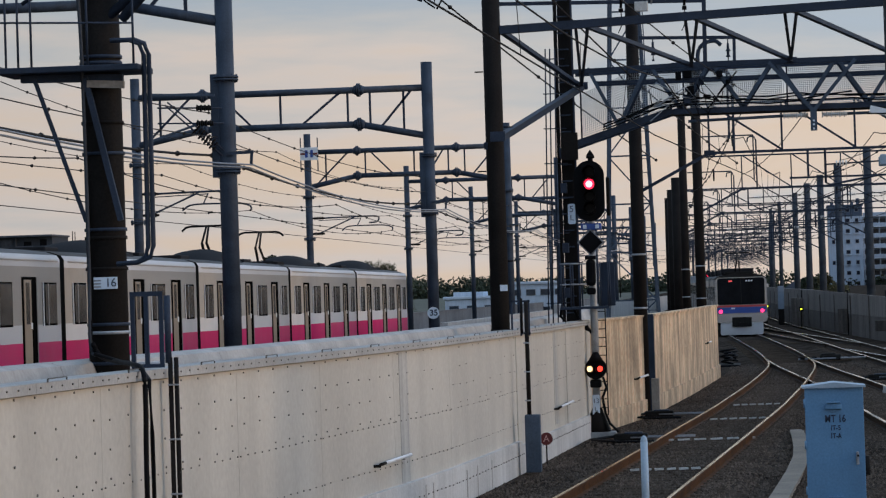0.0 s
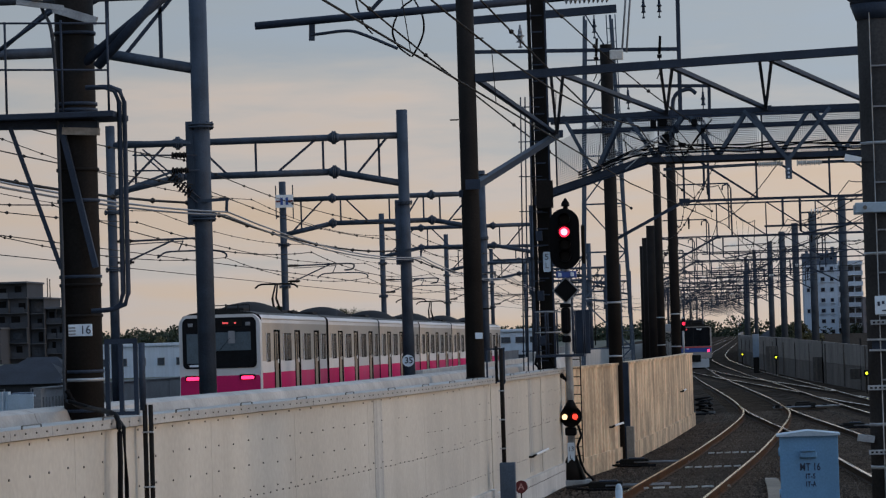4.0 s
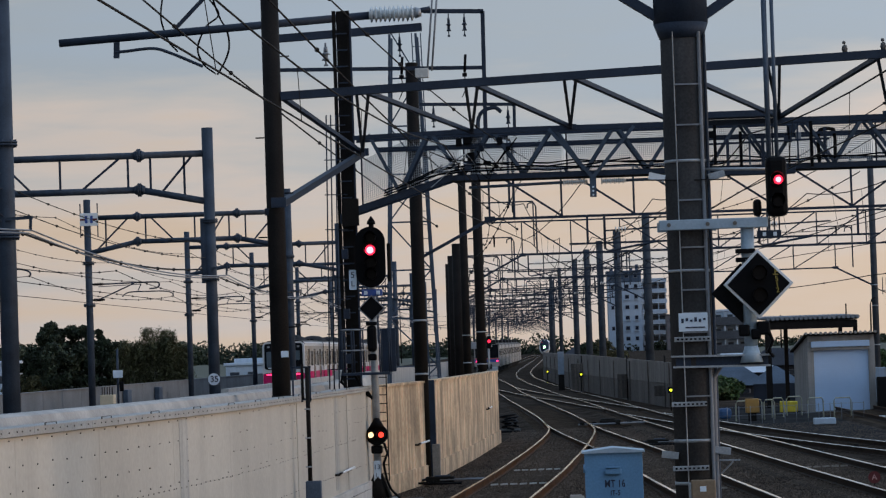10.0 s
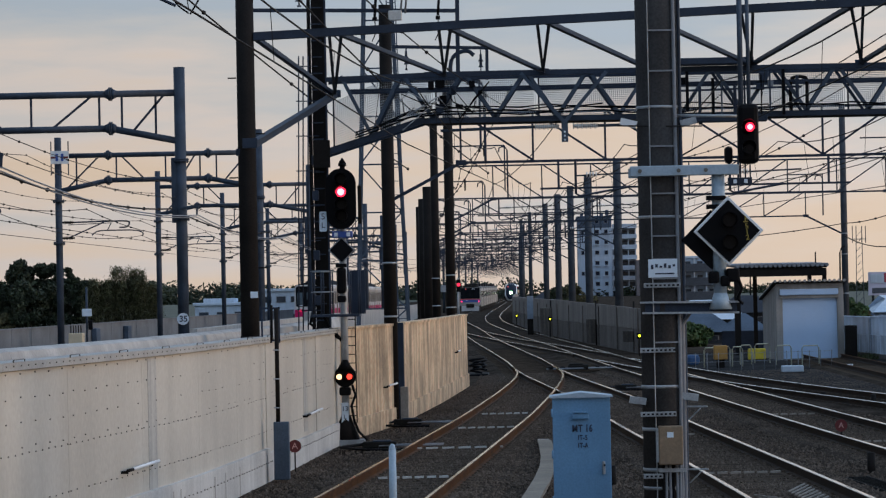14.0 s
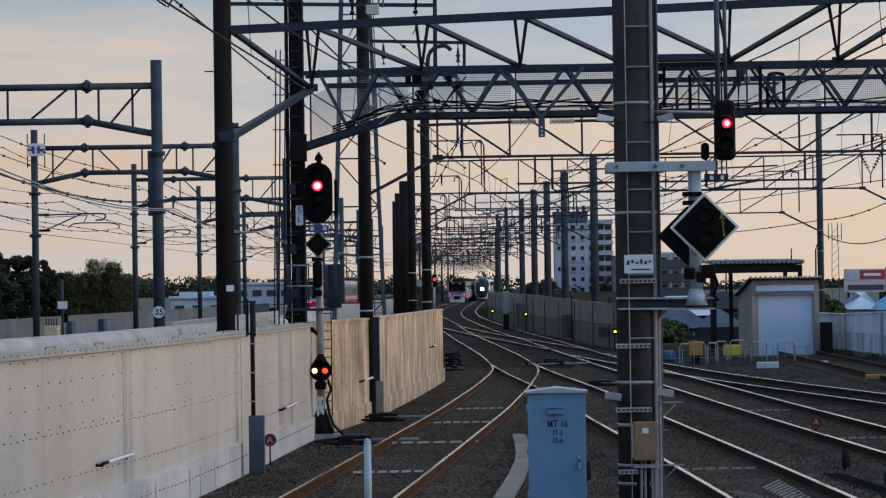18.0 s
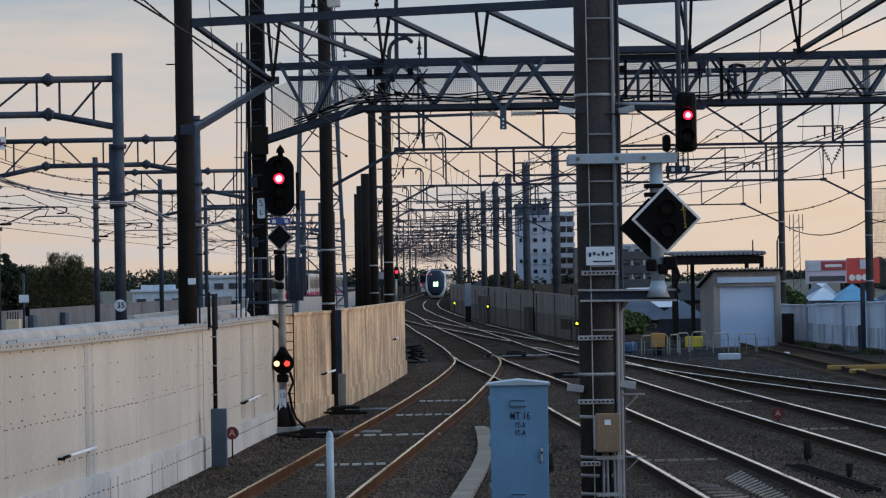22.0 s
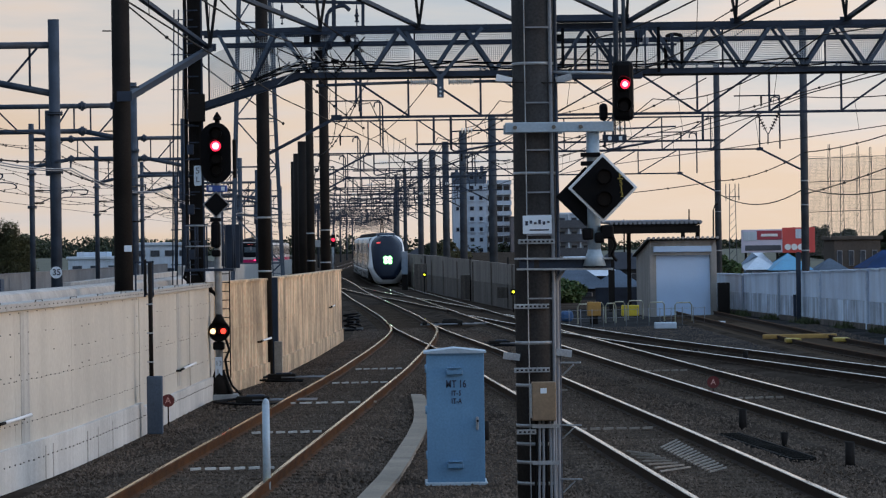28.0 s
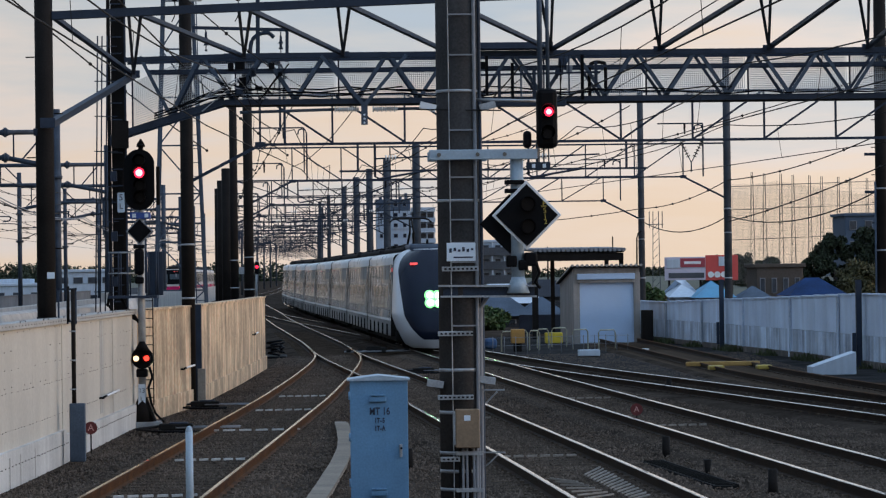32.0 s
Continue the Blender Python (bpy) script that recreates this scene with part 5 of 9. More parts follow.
def cabinet():
    th = thing("equipment_cabinet", (0, 0, 0), "pale blue steel trackside cabinet with black lettering", "cabinet")
    x0, x1, y0, zb, zt = 0.315, 1.015, 38.35, -0.20, 1.40
    cx = (x0 + x1) / 2
    part("body", bevel_box(B(), (cx, y0 + 0.28, (zb + zt) / 2), (x1 - x0 - 0.01, 0.56, zt - zb), 0.012), M_CAB, th)
    part("door", bevel_box(B(), (cx, y0 - 0.008, (zb + zt) / 2), (x1 - x0, 0.03, zt - zb - 0.02), 0.008), M_CAB, th)
    vs = [(x0 - 0.03, y0 - 0.06, zt), (x1 + 0.03, y0 - 0.06, zt), (cx, y0 - 0.06, zt + 0.045), (x0 - 0.03, y0 + 0.6, zt), (x1 + 0.03, y0 + 0.6, zt), (cx, y0 + 0.6, zt + 0.045),
          (x0 - 0.03, y0 - 0.06, zt - 0.02), (x1 + 0.03, y0 - 0.06, zt - 0.02), (x0 - 0.03, y0 + 0.6, zt - 0.02), (x1 + 0.03, y0 + 0.6, zt - 0.02)]
    part("roof", faces(B(), vs, [(0, 6, 7, 1, 2), (5, 4, 9, 8, 3), (0, 2, 5, 3), (2, 1, 4, 5), (6, 0, 3, 8), (1, 7, 9, 4), (7, 6, 8, 9)]), M_CABTOP, th)
    for z in (1.155, 0.02):
        v = part("vent", bevel_box(B(), (cx - 0.01, y0 - 0.045, z), (0.20, 0.05, 0.07), 0.012), M_CAB, th)
        part("vent_lip", bevel_box(B(), (cx - 0.01, y0 - 0.055, z + 0.05), (0.17, 0.06, 0.016), 0.004), M_CAB, v)
    h = part("handle", bevel_box(B(), (x1 - 0.09, y0 - 0.05, 0.53), (0.035, 0.04, 0.16), 0.01), M_GALV, th)
    part("lock", disc(B(), (x1 - 0.085, y0 - 0.06, 0.56), 0.014, (0, 1, 0), 0.03, 10), M_BLACK, h)
    for z in (1.2, 0.7, 0.15):
        part("hinge", tube(B(), (x0 - 0.005, y0 - 0.02, z - 0.05), (x0 - 0.005, y0 - 0.02, z + 0.05), 0.012, None, 8), M_CAB, th)
    for txt, s, z in (("MT 16", 0.125, 1.005), ("1T-5", 0.085, 0.895), ("1T-A", 0.085, 0.80)):
        wide = [{"M": 0.60, " ": 0.26, "1": 0.30, "-": 0.30}.get(ch, 0.45) for ch in txt]
        at = -sum(wide) / 2
        for ch, w in zip(txt, wide):
            if ch != " ":
                words(ch, s, (cx + 0.01 + (at + w / 2) * s, y0 - 0.0265, z), M_SIGNTXT, th, rot=Matrix.Diagonal((0.72, 1, 1, 1)), bold=0.0025)
            at += w
    part("plinth", bevel_box(B(), (cx, y0 + 0.28, -0.23), (x1 - x0 + 0.06, 0.66, 0.10), 0.015), M_CABTOP, th)
    based(th, (cx, y0 + 0.28, -0.24))


def trough():
    """A cable trough that winds to the cabinet."""
    pts = [(-0.52, 33.0, 0), (-0.30, 36.5, 0), (-0.15, 38.84, 0), (0.0, 42.07, 0), (0.21, 47.13, 0), (0.33, 51.0, 0), (0.36, 54.0, 0), (0.35, 58.0, 0), (0.30, 62.0, 0)]
    fine = []
    for k in range(len(pts) - 1):
        for j in range(4):
            fine.append(Vector(pts[k]).lerp(Vector(pts[k + 1]), j / 4))
    bm = profile_sweep(B(), [(p.x, p.y, 0) for p in fine], [(-0.11, -0.3), (0.11, -0.3), (0.11, -0.15), (-0.11, -0.15)])
    th = thing("cable_trough", (0, 0, 0), "pale concrete cable trough winding over the ballast", "cable trough")
    part("channel", bm, M_TROUGH, th)
    for p, q in zip(fine[::2], fine[2::2]):
        bm = profile_sweep(B(), [p.lerp(q, 0.003), p.lerp(q, 0.997)], [(-0.13, -0.155), (0.13, -0.155), (0.13, -0.12), (-0.13, -0.12)])
        part("lid", bm, M_LID, th)


def small_trackside():
    """Marker post, warning discs, stakes and cable crossings."""
    bm = tube(B(), (-1.575, 37, -0.3), (-1.575, 37, 0.86), 0.048, 0.042, 16)
    th = thing("marker_post", (0, 0, 0), "pale blue rounded plastic marker post in the ballast", "post")
    part("post", bm, M_CABTOP, th)
    part("cap", ball(B(), (-1.575, 37, 0.86), 0.042, 12, 1.7), M_CABTOP, th)
    based(th, (-1.575, 37, -0.22))
    for x, y, z in ((-3.845, 52.4, 0.2), (5.88, 59.4, 0.07)):
        th = thing("warning_disc", (0, 0, 0), "dark red round sign with a letter A on a stake", "sign", "letter discs")
        d = part("disc", disc(B(), (x, y, z), 0.105 if x < 0 else 0.115, (0, 1, 0), 0.015, 24), M_REDSIGN, th)
        part("rim", tube(B(), (x, y - 0.012, z), (x, y + 0.012, z), 0.112 if x < 0 else 0.12, None, 24, caps=False), M_BLACK, d)
        words("A", 0.15, (x, y - 0.011, z), M_REDTXT, d)
        part("stake", tube(B(), (x, y + 0.015, -0.3), (x, y + 0.015, z), 0.012, None, 6), M_POLE, th)
        based(th, (x, y, -0.22))
    for x, y, h in ((1.25, 47.0, 0.22), (5.28, 48.8, 0.25), (5.71, 40.2, 0.26), (5.40, 44.5, 0.14), (8.2, 75.0, 0.25), (7.4, 79.0, 0.2), (3.9, 100, 0.3)):
        bm = tube(B(), (x, y, -0.3), (x, y, h - 0.14), 0.065 if h != 0.14 else 0.02, 0.06 if h != 0.14 else 0.06, 10)
        single("stake", bm, M_POLE, (0, 0, 0), "short dark stake standing in the ballast", "stake", "short stakes")
    # pale insulated cable ducts that cross between the rails
    for line, y, w in ((LOOP, 66, 1.3), (LOOP, 57.5, 1.9), (LOOP, 48.3, 1.2), (LOOP, 73.5, 1.2), (LOOP, 40.4, 1.2), (MAIN, 48, 1.3), (MAIN, 61, 1.2), (MAIN, 88, 1.2), (UP, 57, 1.2), (UP, 70, 1.3)):
        x = line.at(y)
        th = thing("cross_duct", (0, 0, 0), "pale duct strip laid across between the rails", "duct", "cross ducts")
        for q in range(6):
            part("duct_piece", bar(B(), (x - w * 0.46 + w * 0.155 * q, y + 0.016 * q, -0.12), (x - w * 0.46 + w * (0.155 * q + 0.115), y + 0.016 * q + 0.012, -0.115), 0.055, 0.03), M_PLINTH if line is LOOP else M_TROUGH, th)
        based(th, (x, y, -0.16))
    for x, y, s in ((7.1, 62, 0.22), (11.5, 113, 0.3)):
        single("spot_box", bevel_box(B(), (x, y, -0.14), (s, 0.2, 0.12), 0.01), M_WHITE, (0, 0, 0), "small white box lying on the ballast", "box", "white boxes")
    # a weathered timber crossing deck between the main rails
    th = thing("crossing_deck", (0, 0, 0), "grey slats laid herringbone between the rails of the main line", "deck")
    for n, a, b, c, d in ((15, Vector((3.55, 43.26, -0.115)), Vector((3.75, 38.52, -0.115)), Vector((3.92, 44.96, -0.115)), Vector((4.03, 39.22, -0.115))),
                          (7, Vector((3.04, 42.65, -0.115)), Vector((3.17, 38.72, -0.115)), Vector((3.35, 41.88, -0.115)), Vector((3.60, 39.43, -0.115)))):
        for k in range(n):
            t = k / (n - 1)
            part("slat", bar(B(), a.lerp(b, t), c.lerp(d, t), 0.02, 0.02), M_TROUGH, th)
    based(th, (MAIN.at(40), 40, -0.1))
    # point machines and rods
    for x, y in ((-2.6, 69.5), (-2.75, 59.0), (2.9, 92.0)):
        th = thing("point_machine", (0, 0, 0), "dark point machine with rods and loose cables beside the rails", "point machine", "point machines")
        part("case", bevel_box(B(), (x, y, -0.11), (0.62, 0.32, 0.12), 0.02), M_UNDER, th)
        part("lid", bevel_box(B(), (x + 0.05, y, -0.04), (0.34, 0.26, 0.03), 0.01), M_DBLUE, th)
        for k in (-1, 1):
            part("rod", tube(B(), (x, y + 0.2 * k, -0.12), (x + 1.2, y + 0.25 * k, -0.12), 0.014, None, 8), M_CABLE, th)
        for k in range(3):
            a = random.uniform(-0.3, 0.3)
            part("cable", sweep(B(), [(x - 0.3, y + a, -0.1), (x - 0.7, y + a - 0.4, -0.13), (x - 0.2, y + a - 0.9, -0.16), (x + 0.5, y + a - 1.0, -0.16)], 0.022, 6), M_BLACK, th)
        based(th, (x, y, -0.2))


def point_machine():
    """Switch motor with its rods, and a heap of dark cable by the wall."""
    th = thing("point_machine", (0, 0, 0), "grey steel point machine with rods between the tracks", "point machine")
    x, y = 1.9, 113.5
    part("motor_case", bevel_box(B(), (x, y, -0.02), (0.75, 0.5, 0.20), 0.04), M_UNDER, th)
    part("case_lid", bevel_box(B(), (x - 0.08, y, 0.10), (0.5, 0.44, 0.05), 0.02), M_POLE, th)
    for k in range(4):
        part("rod", tube(B(), (x - 1.15, y - 0.5 + 0.3 * k, -0.06), (x + 1.3, y - 0.45 + 0.3 * k, -0.04), 0.028, None, 8), M_POLE if k % 2 else M_CABLE, th)
    for k in range(6):
        part("clevis", bevel_box(B(), (x - 1.0 + 0.42 * k, y - 0.55 + 0.2 * (k % 3), -0.02), (0.16, 0.12, 0.10), 0.01), M_UNDER, th)
    part("base_plate", bevel_box(B(), (x, y, -0.14), (1.5, 0.8, 0.06), 0.01), M_SLEEPER, th)
    based(th, (x, y, -0.17))
    th = thing("cable_heap", (0, 0, 0), "heap of black cable coils at the foot of the stained wall", "cable coil")
    for k in range(3):
        c, r = (-1.75 + 0.12 * (k % 2), 112.0 + 0.9 * k, -0.12 + 0.07 * (k % 3)), 0.19 + 0.04 * k
        part("coil", sweep(B(), [(c[0] + r * math.cos(0.45 * j), c[1] + r * math.sin(0.45 * j), c[2] + 0.013 * j) for j in range(29)], 0.04, 6), M_BLACK, th)
    part("coil_base", bevel_box(B(), (-1.7, 113.0, -0.2), (0.8, 2.8, 0.10), 0.04), M_BLACK, th)
    based(th, (-1.7, 113.8, -0.25))


def mast_signal():
    """The tall signal by the white wall, with the low signal on the same mast."""
    y = 61.4
    th = thing("mast_signal", (0, 0, 0), "tall trackside signal with a black oval head lit red", "railway signal")
    part("mast", tube(B(), (-3.50, y, -0.2), (-3.50, y, 5.0), 0.075, 0.07, 14), M_GALV, th)
    bm = B()
    for s in (-1, 1):
        faces(bm, [(-3.5 + s * 0.26, y - 0.2, -0.1), (-3.5 + s * 0.22, y - 0.2, -0.1), (-3.5 + s * 0.05, y - 0.05, 0.35), (-3.5 + s * 0.09, y - 0.05, 0.35),
                   (-3.5 + s * 0.26, y + 0.2, -0.1), (-3.5 + s * 0.22, y + 0.2, -0.1), (-3.5 + s * 0.05, y + 0.05, 0.35), (-3.5 + s * 0.09, y + 0.05, 0.35)], BOXF)
    part("base_gusset", bm, M_POLE, th)
    part("base_cone", tube(B(), (-3.5, y, -0.12), (-3.5, y, 0.36), 0.24, 0.09, 12), M_POLE, th)
    part("base_slab", bevel_box(B(), (-3.5, y, -0.17), (0.72, 0.6, 0.12), 0.01), M_GALV, th)
    # oval head: a stadium plate with rim
    def stadium(cx, cz, w, h, n=16):
        pts = []
        for k in range(n + 1):
            a = math.pi * k / n
            pts.append((cx + w / 2 * math.cos(a), cz + (h - w) / 2 + w / 2 * math.sin(a)))
        for k in range(n + 1):
            a = math.pi + math.pi * k / n
            pts.append((cx + w / 2 * math.cos(a), cz - (h - w) / 2 + w / 2 * math.sin(a)))
        return pts

    def plate(pts, y0, y1):
        n = len(pts)
        vs = [(px, y0, pz) for px, pz in pts] + [(px, y1, pz) for px, pz in pts]
        return faces(B(), vs, [tuple(range(n)), tuple(range(2 * n - 1, n - 1, -1))] + [(k, n + k, n + (k + 1) % n, (k + 1) % n) for k in range(n)])

    hd = part("backboard", plate(stadium(-3.505, 4.56, 0.58, 1.18), y - 0.16, y - 0.12), M_BLACK, th, "black oval backboard")
    for z in (4.93, 4.69, 4.45, 4.22):
        part("hood", tube(B(), (-3.5, y - 0.40, z + 0.01), (-3.5, y - 0.16, z), 0.115, None, 18, caps=False), M_BLACK, hd)
        if abs(z - 4.69) > 0.01:
            part("lens", disc(B(), (-3.5, y - 0.17, z), 0.09, (0, 1, 0), 0.015, 16), M_LENS, hd)
    part("lamp", disc(B(), (-3.5, y - 0.30, 4.69), 0.10, (0, 1, 0), 0.02, 20), M_RED_LAMP, hd, "glowing red lamp")
    part("lamp_core", disc(B(), (-3.5, y - 0.315, 4.69), 0.066, (0, 1, 0), 0.012, 18), M_RED_CORE, hd)
    part("case", bevel_box(B(), (-3.5, y - 0.02, 4.56), (0.34, 0.22, 0.95), 0.05), M_BLACK, hd)
    bm = B()
    tube(bm, (-3.48, y, 5.1), (-3.48, y, 5.2), 0.05, 0.05, 10)
    tube(bm, (-3.48, y, 5.2), (-3.48, y, 5.26), 0.085, 0.075, 10)
    tube(bm, (-3.48, y, 5.26), (-3.48, y, 5.36), 0.075, 0.01, 10)
    part("finial", bm, M_BLACK, th, "pointed black finial")
    part("side_shield", bevel_box(B(), (-3.16, y + 0.1, 4.45), (0.07, 0.12, 0.75), 0.02), M_POLE, th)
    pl = part("number_plate", bevel_box(B(), (-3.865, y - 0.1, 4.13), (0.145, 0.02, 0.39), 0.03), M_SIGN, th, "white plate reading 5 L")
    words("5", 0.17, (-3.865, y - 0.114, 4.22), M_SIGNTXT, pl)
    words("L", 0.15, (-3.865, y - 0.114, 4.05), M_SIGNTXT, pl)
    part("marker_case", bevel_box(B(), (-3.5, y - 0.05, 3.87), (0.40, 0.14, 0.13), 0.02), M_TBLUE, th)
    for k in (-1, 1):
        part("marker_glass", bevel_box(B(), (-3.5 + 0.12 * k, y - 0.125, 3.87), (0.07, 0.01, 0.075), 0.003), M_SIGN, th)
    rot = Matrix.Translation((-3.515, y - 0.12, 3.565)) @ pose(0, 0, 0, 0, 45)
    bm = bevel_box(B(), (0, 0, 0), (0.37, 0.02, 0.37), 0.004)
    bm.transform(rot)
    dm = part("diamond", bm, M_CABLE, th, "black diamond with a pale edge")
    bm = bevel_box(B(), (0, -0.014, 0), (0.325, 0.02, 0.325), 0.004)
    bm.transform(rot)
    part("diamond_face", bm, M_BLACK, dm)
    bm = B()
    bevel_box(bm, (-3.53, y - 0.1, 2.98), (0.19, 0.16, 0.52), 0.07)
    lo = part("route_signal", bm, M_BLACK, th)
    part("cap", bevel_box(B(), (-3.53, y - 0.1, 3.27), (0.21, 0.16, 0.07), 0.01), M_BLACK, lo)
    part("terminal", bevel_box(B(), (-3.53, y - 0.05, 2.62), (0.17, 0.16, 0.13), 0.03), M_BLACK, lo)
    # the low two-lamp signal
    bm = disc(B(), (-3.49, y - 0.15, 1.12), 0.21, (0, 1, 0), 0.10, 24)
    lw = part("low_signal", bm, M_BLACK, th, "round black signal with a white and a red lamp")
    for x, m in ((-3.605, M_WHITE_LAMP), (-3.405, M_RED_LOW)):
        part("hood", tube(B(), (x, y - 0.36, 1.12), (x, y - 0.2, 1.115), 0.085, None, 16, caps=False), M_BLACK, lw)
        part("lamp", disc(B(), (x, y - 0.23, 1.115), 0.054, (0, 1, 0), 0.02, 16), m, lw)
    part("crown", tube(B(), (-3.49, y - 0.15, 1.26), (-3.49, y - 0.15, 1.44), 0.15, 0.05, 10), M_BLACK, lw)
    part("neck", bevel_box(B(), (-3.5, y - 0.1, 0.83), (0.22, 0.18, 0.16), 0.03), M_BLACK, lw)
    part("low_lead", sweep(B(), [(-3.36, y - 0.1, 0.95), (-3.3, y - 0.12, 0.75), (-3.38, y - 0.12, 0.55), (-3.33, y - 0.12, 0.25), (-3.25, y - 0.12, 0.05), (-3.1, y, -0.12)], 0.025, 8), M_BLACK, lw)
    pl = part("low_plate", bevel_box(B(), (-3.51, y - 0.1, 0.40), (0.14, 0.02, 0.42), 0.01), M_SIGN, th, "white plate reading 13 L")
    words("13", 0.13, (-3.51, y - 0.114, 0.49), M_SIGNTXT, pl)
    words("L", 0.12, (-3.51, y - 0.114, 0.33), M_SIGNTXT, pl)
    # service platform with rails and a ladder
    part("platform", bevel_box(B(), (-3.66, y + 0.12, 2.30), (0.95, 0.75, 0.05), 0.008), M_DBLUE, th)
    for x in (-4.10, -3.92, -3.74, -3.38, -3.2):
        for yy in (y - 0.22, y + 0.46):
            part("rail_post", tube(B(), (x, yy, 2.32), (x, yy, 3.18), 0.016, None, 6), M_DBLUE, th)
    for z in (3.16, 2.76):
        for yy in (y - 0.22, y + 0.46):
            part("hand_rail", tube(B(), (-4.12, yy, z), (-3.66, yy, z), 0.016, None, 6), M_GALV, th)
    part("rear_board", bevel_box(B(), (-3.25, y + 0.5, 2.75), (0.3, 0.04, 0.85), 0.01), M_DBLUE, th)
    for k in range(12):
        part("rung", tube(B(), (-3.44, y + 0.1, 0.35 + 0.17 * k), (-3.28, y + 0.1, 0.35 + 0.17 * k), 0.010, None, 6), M_POLE, th)
    part("ladder_rail", tube(B(), (-3.29, y + 0.1, 0.2), (-3.29, y + 0.1, 2.3), 0.012, None, 6), M_POLE, th)
    part("feed_cable", sweep(B(), [(-4.1, y, 2.4), (-4.15, y - 0.1, 2.15), (-4.0, y - 0.1, 2.0), (-3.75, y - 0.1, 1.95), (-3.58, y - 0.05, 1.85)], 0.03, 8), M_BLACK, th)
    part("feed_cable", sweep(B(), [(-3.9, y, 2.3), (-3.8, y - 0.1, 2.1), (-3.65, y - 0.1, 1.95), (-3.55, y, 1.8)], 0.03, 8), M_BLACK, th)
    based(th, (-3.5, y, -0.23))


def wall_post():
    """The conduit post with its grey box in front of the wall."""
    y = 49.3
    th = thing("conduit_post", (0, 0, 0), "grey conduit pipe rising from a steel box against the wall", "conduit")
    part("box", bevel_box(B(), (-3.82, y, 0.28), (0.24, 0.18, 0.90), 0.012), M_BLUE, th)
    part("pipe", tube(B(), (-3.87, y, 0.7), (-3.87, y, 2.5), 0.034, None, 12), M_POLE, th)
    part("pipe", tube(B(), (-3.95, y + 0.05, 2.0), (-3.95, y + 0.05, 2.55), 0.022, None, 10), M_POLE, th)
    for z in (0.95, 1.4, 1.85):
        part("clip", bevel_box(B(), (-3.88, y, z), (0.1, 0.09, 0.02), 0.003), M_GALV, th)
    based(th, (-3.82, y, -0.22))
    th = thing("cable_rack", (0, 0, 0), "dark steel rack on top of the wall beside a mast", "frame")
    for x in (-4.17, -4.03, -3.9):
        part("upright", bar(B(), (x, 50.2, 1.95), (x, 50.2, 2.52), 0.03), M_DBLUE, th)
    for z in (2.5, 1.99):
        part("rail", bar(B(), (-4.2, 50.2, z), (-3.88, 50.2, z), 0.03), M_DBLUE, th)
    based(th, (-4.05, 50.2, 1.94))


def dark_mast():
    x, y = -4.39, 50.6
    th = thing("dark_mast", (0, 0, 0), "tall dark steel mast behind the white wall carrying a lattice beam", "mast")
    m = part("shaft", tube(B(), (x, y, -0.2), (x, y, 9.2), 0.152, 0.142, 24), M_POLE, th)
    part("shaft_base", tube(B(), (x, y, -0.2), (x, y, 2.06), 0.165, 0.16, 24), M_POLE, m)
    part("label", bevel_box(B(), (x + 0.085, y - 0.15, 2.72), (0.12, 0.012, 0.10), 0.003), M_SIGN, th, "small white label")
    for k, z in enumerate((3.15, 4.6, 5.3, 6.2, 7.5)):
        part("step_bolt", tube(B(), (x + 0.15 * (-1) ** k, y, z), (x + 0.29 * (-1) ** k, y, z), 0.012, None, 6), M_POLE, th)
    return based(th, (x, y, -0.22))


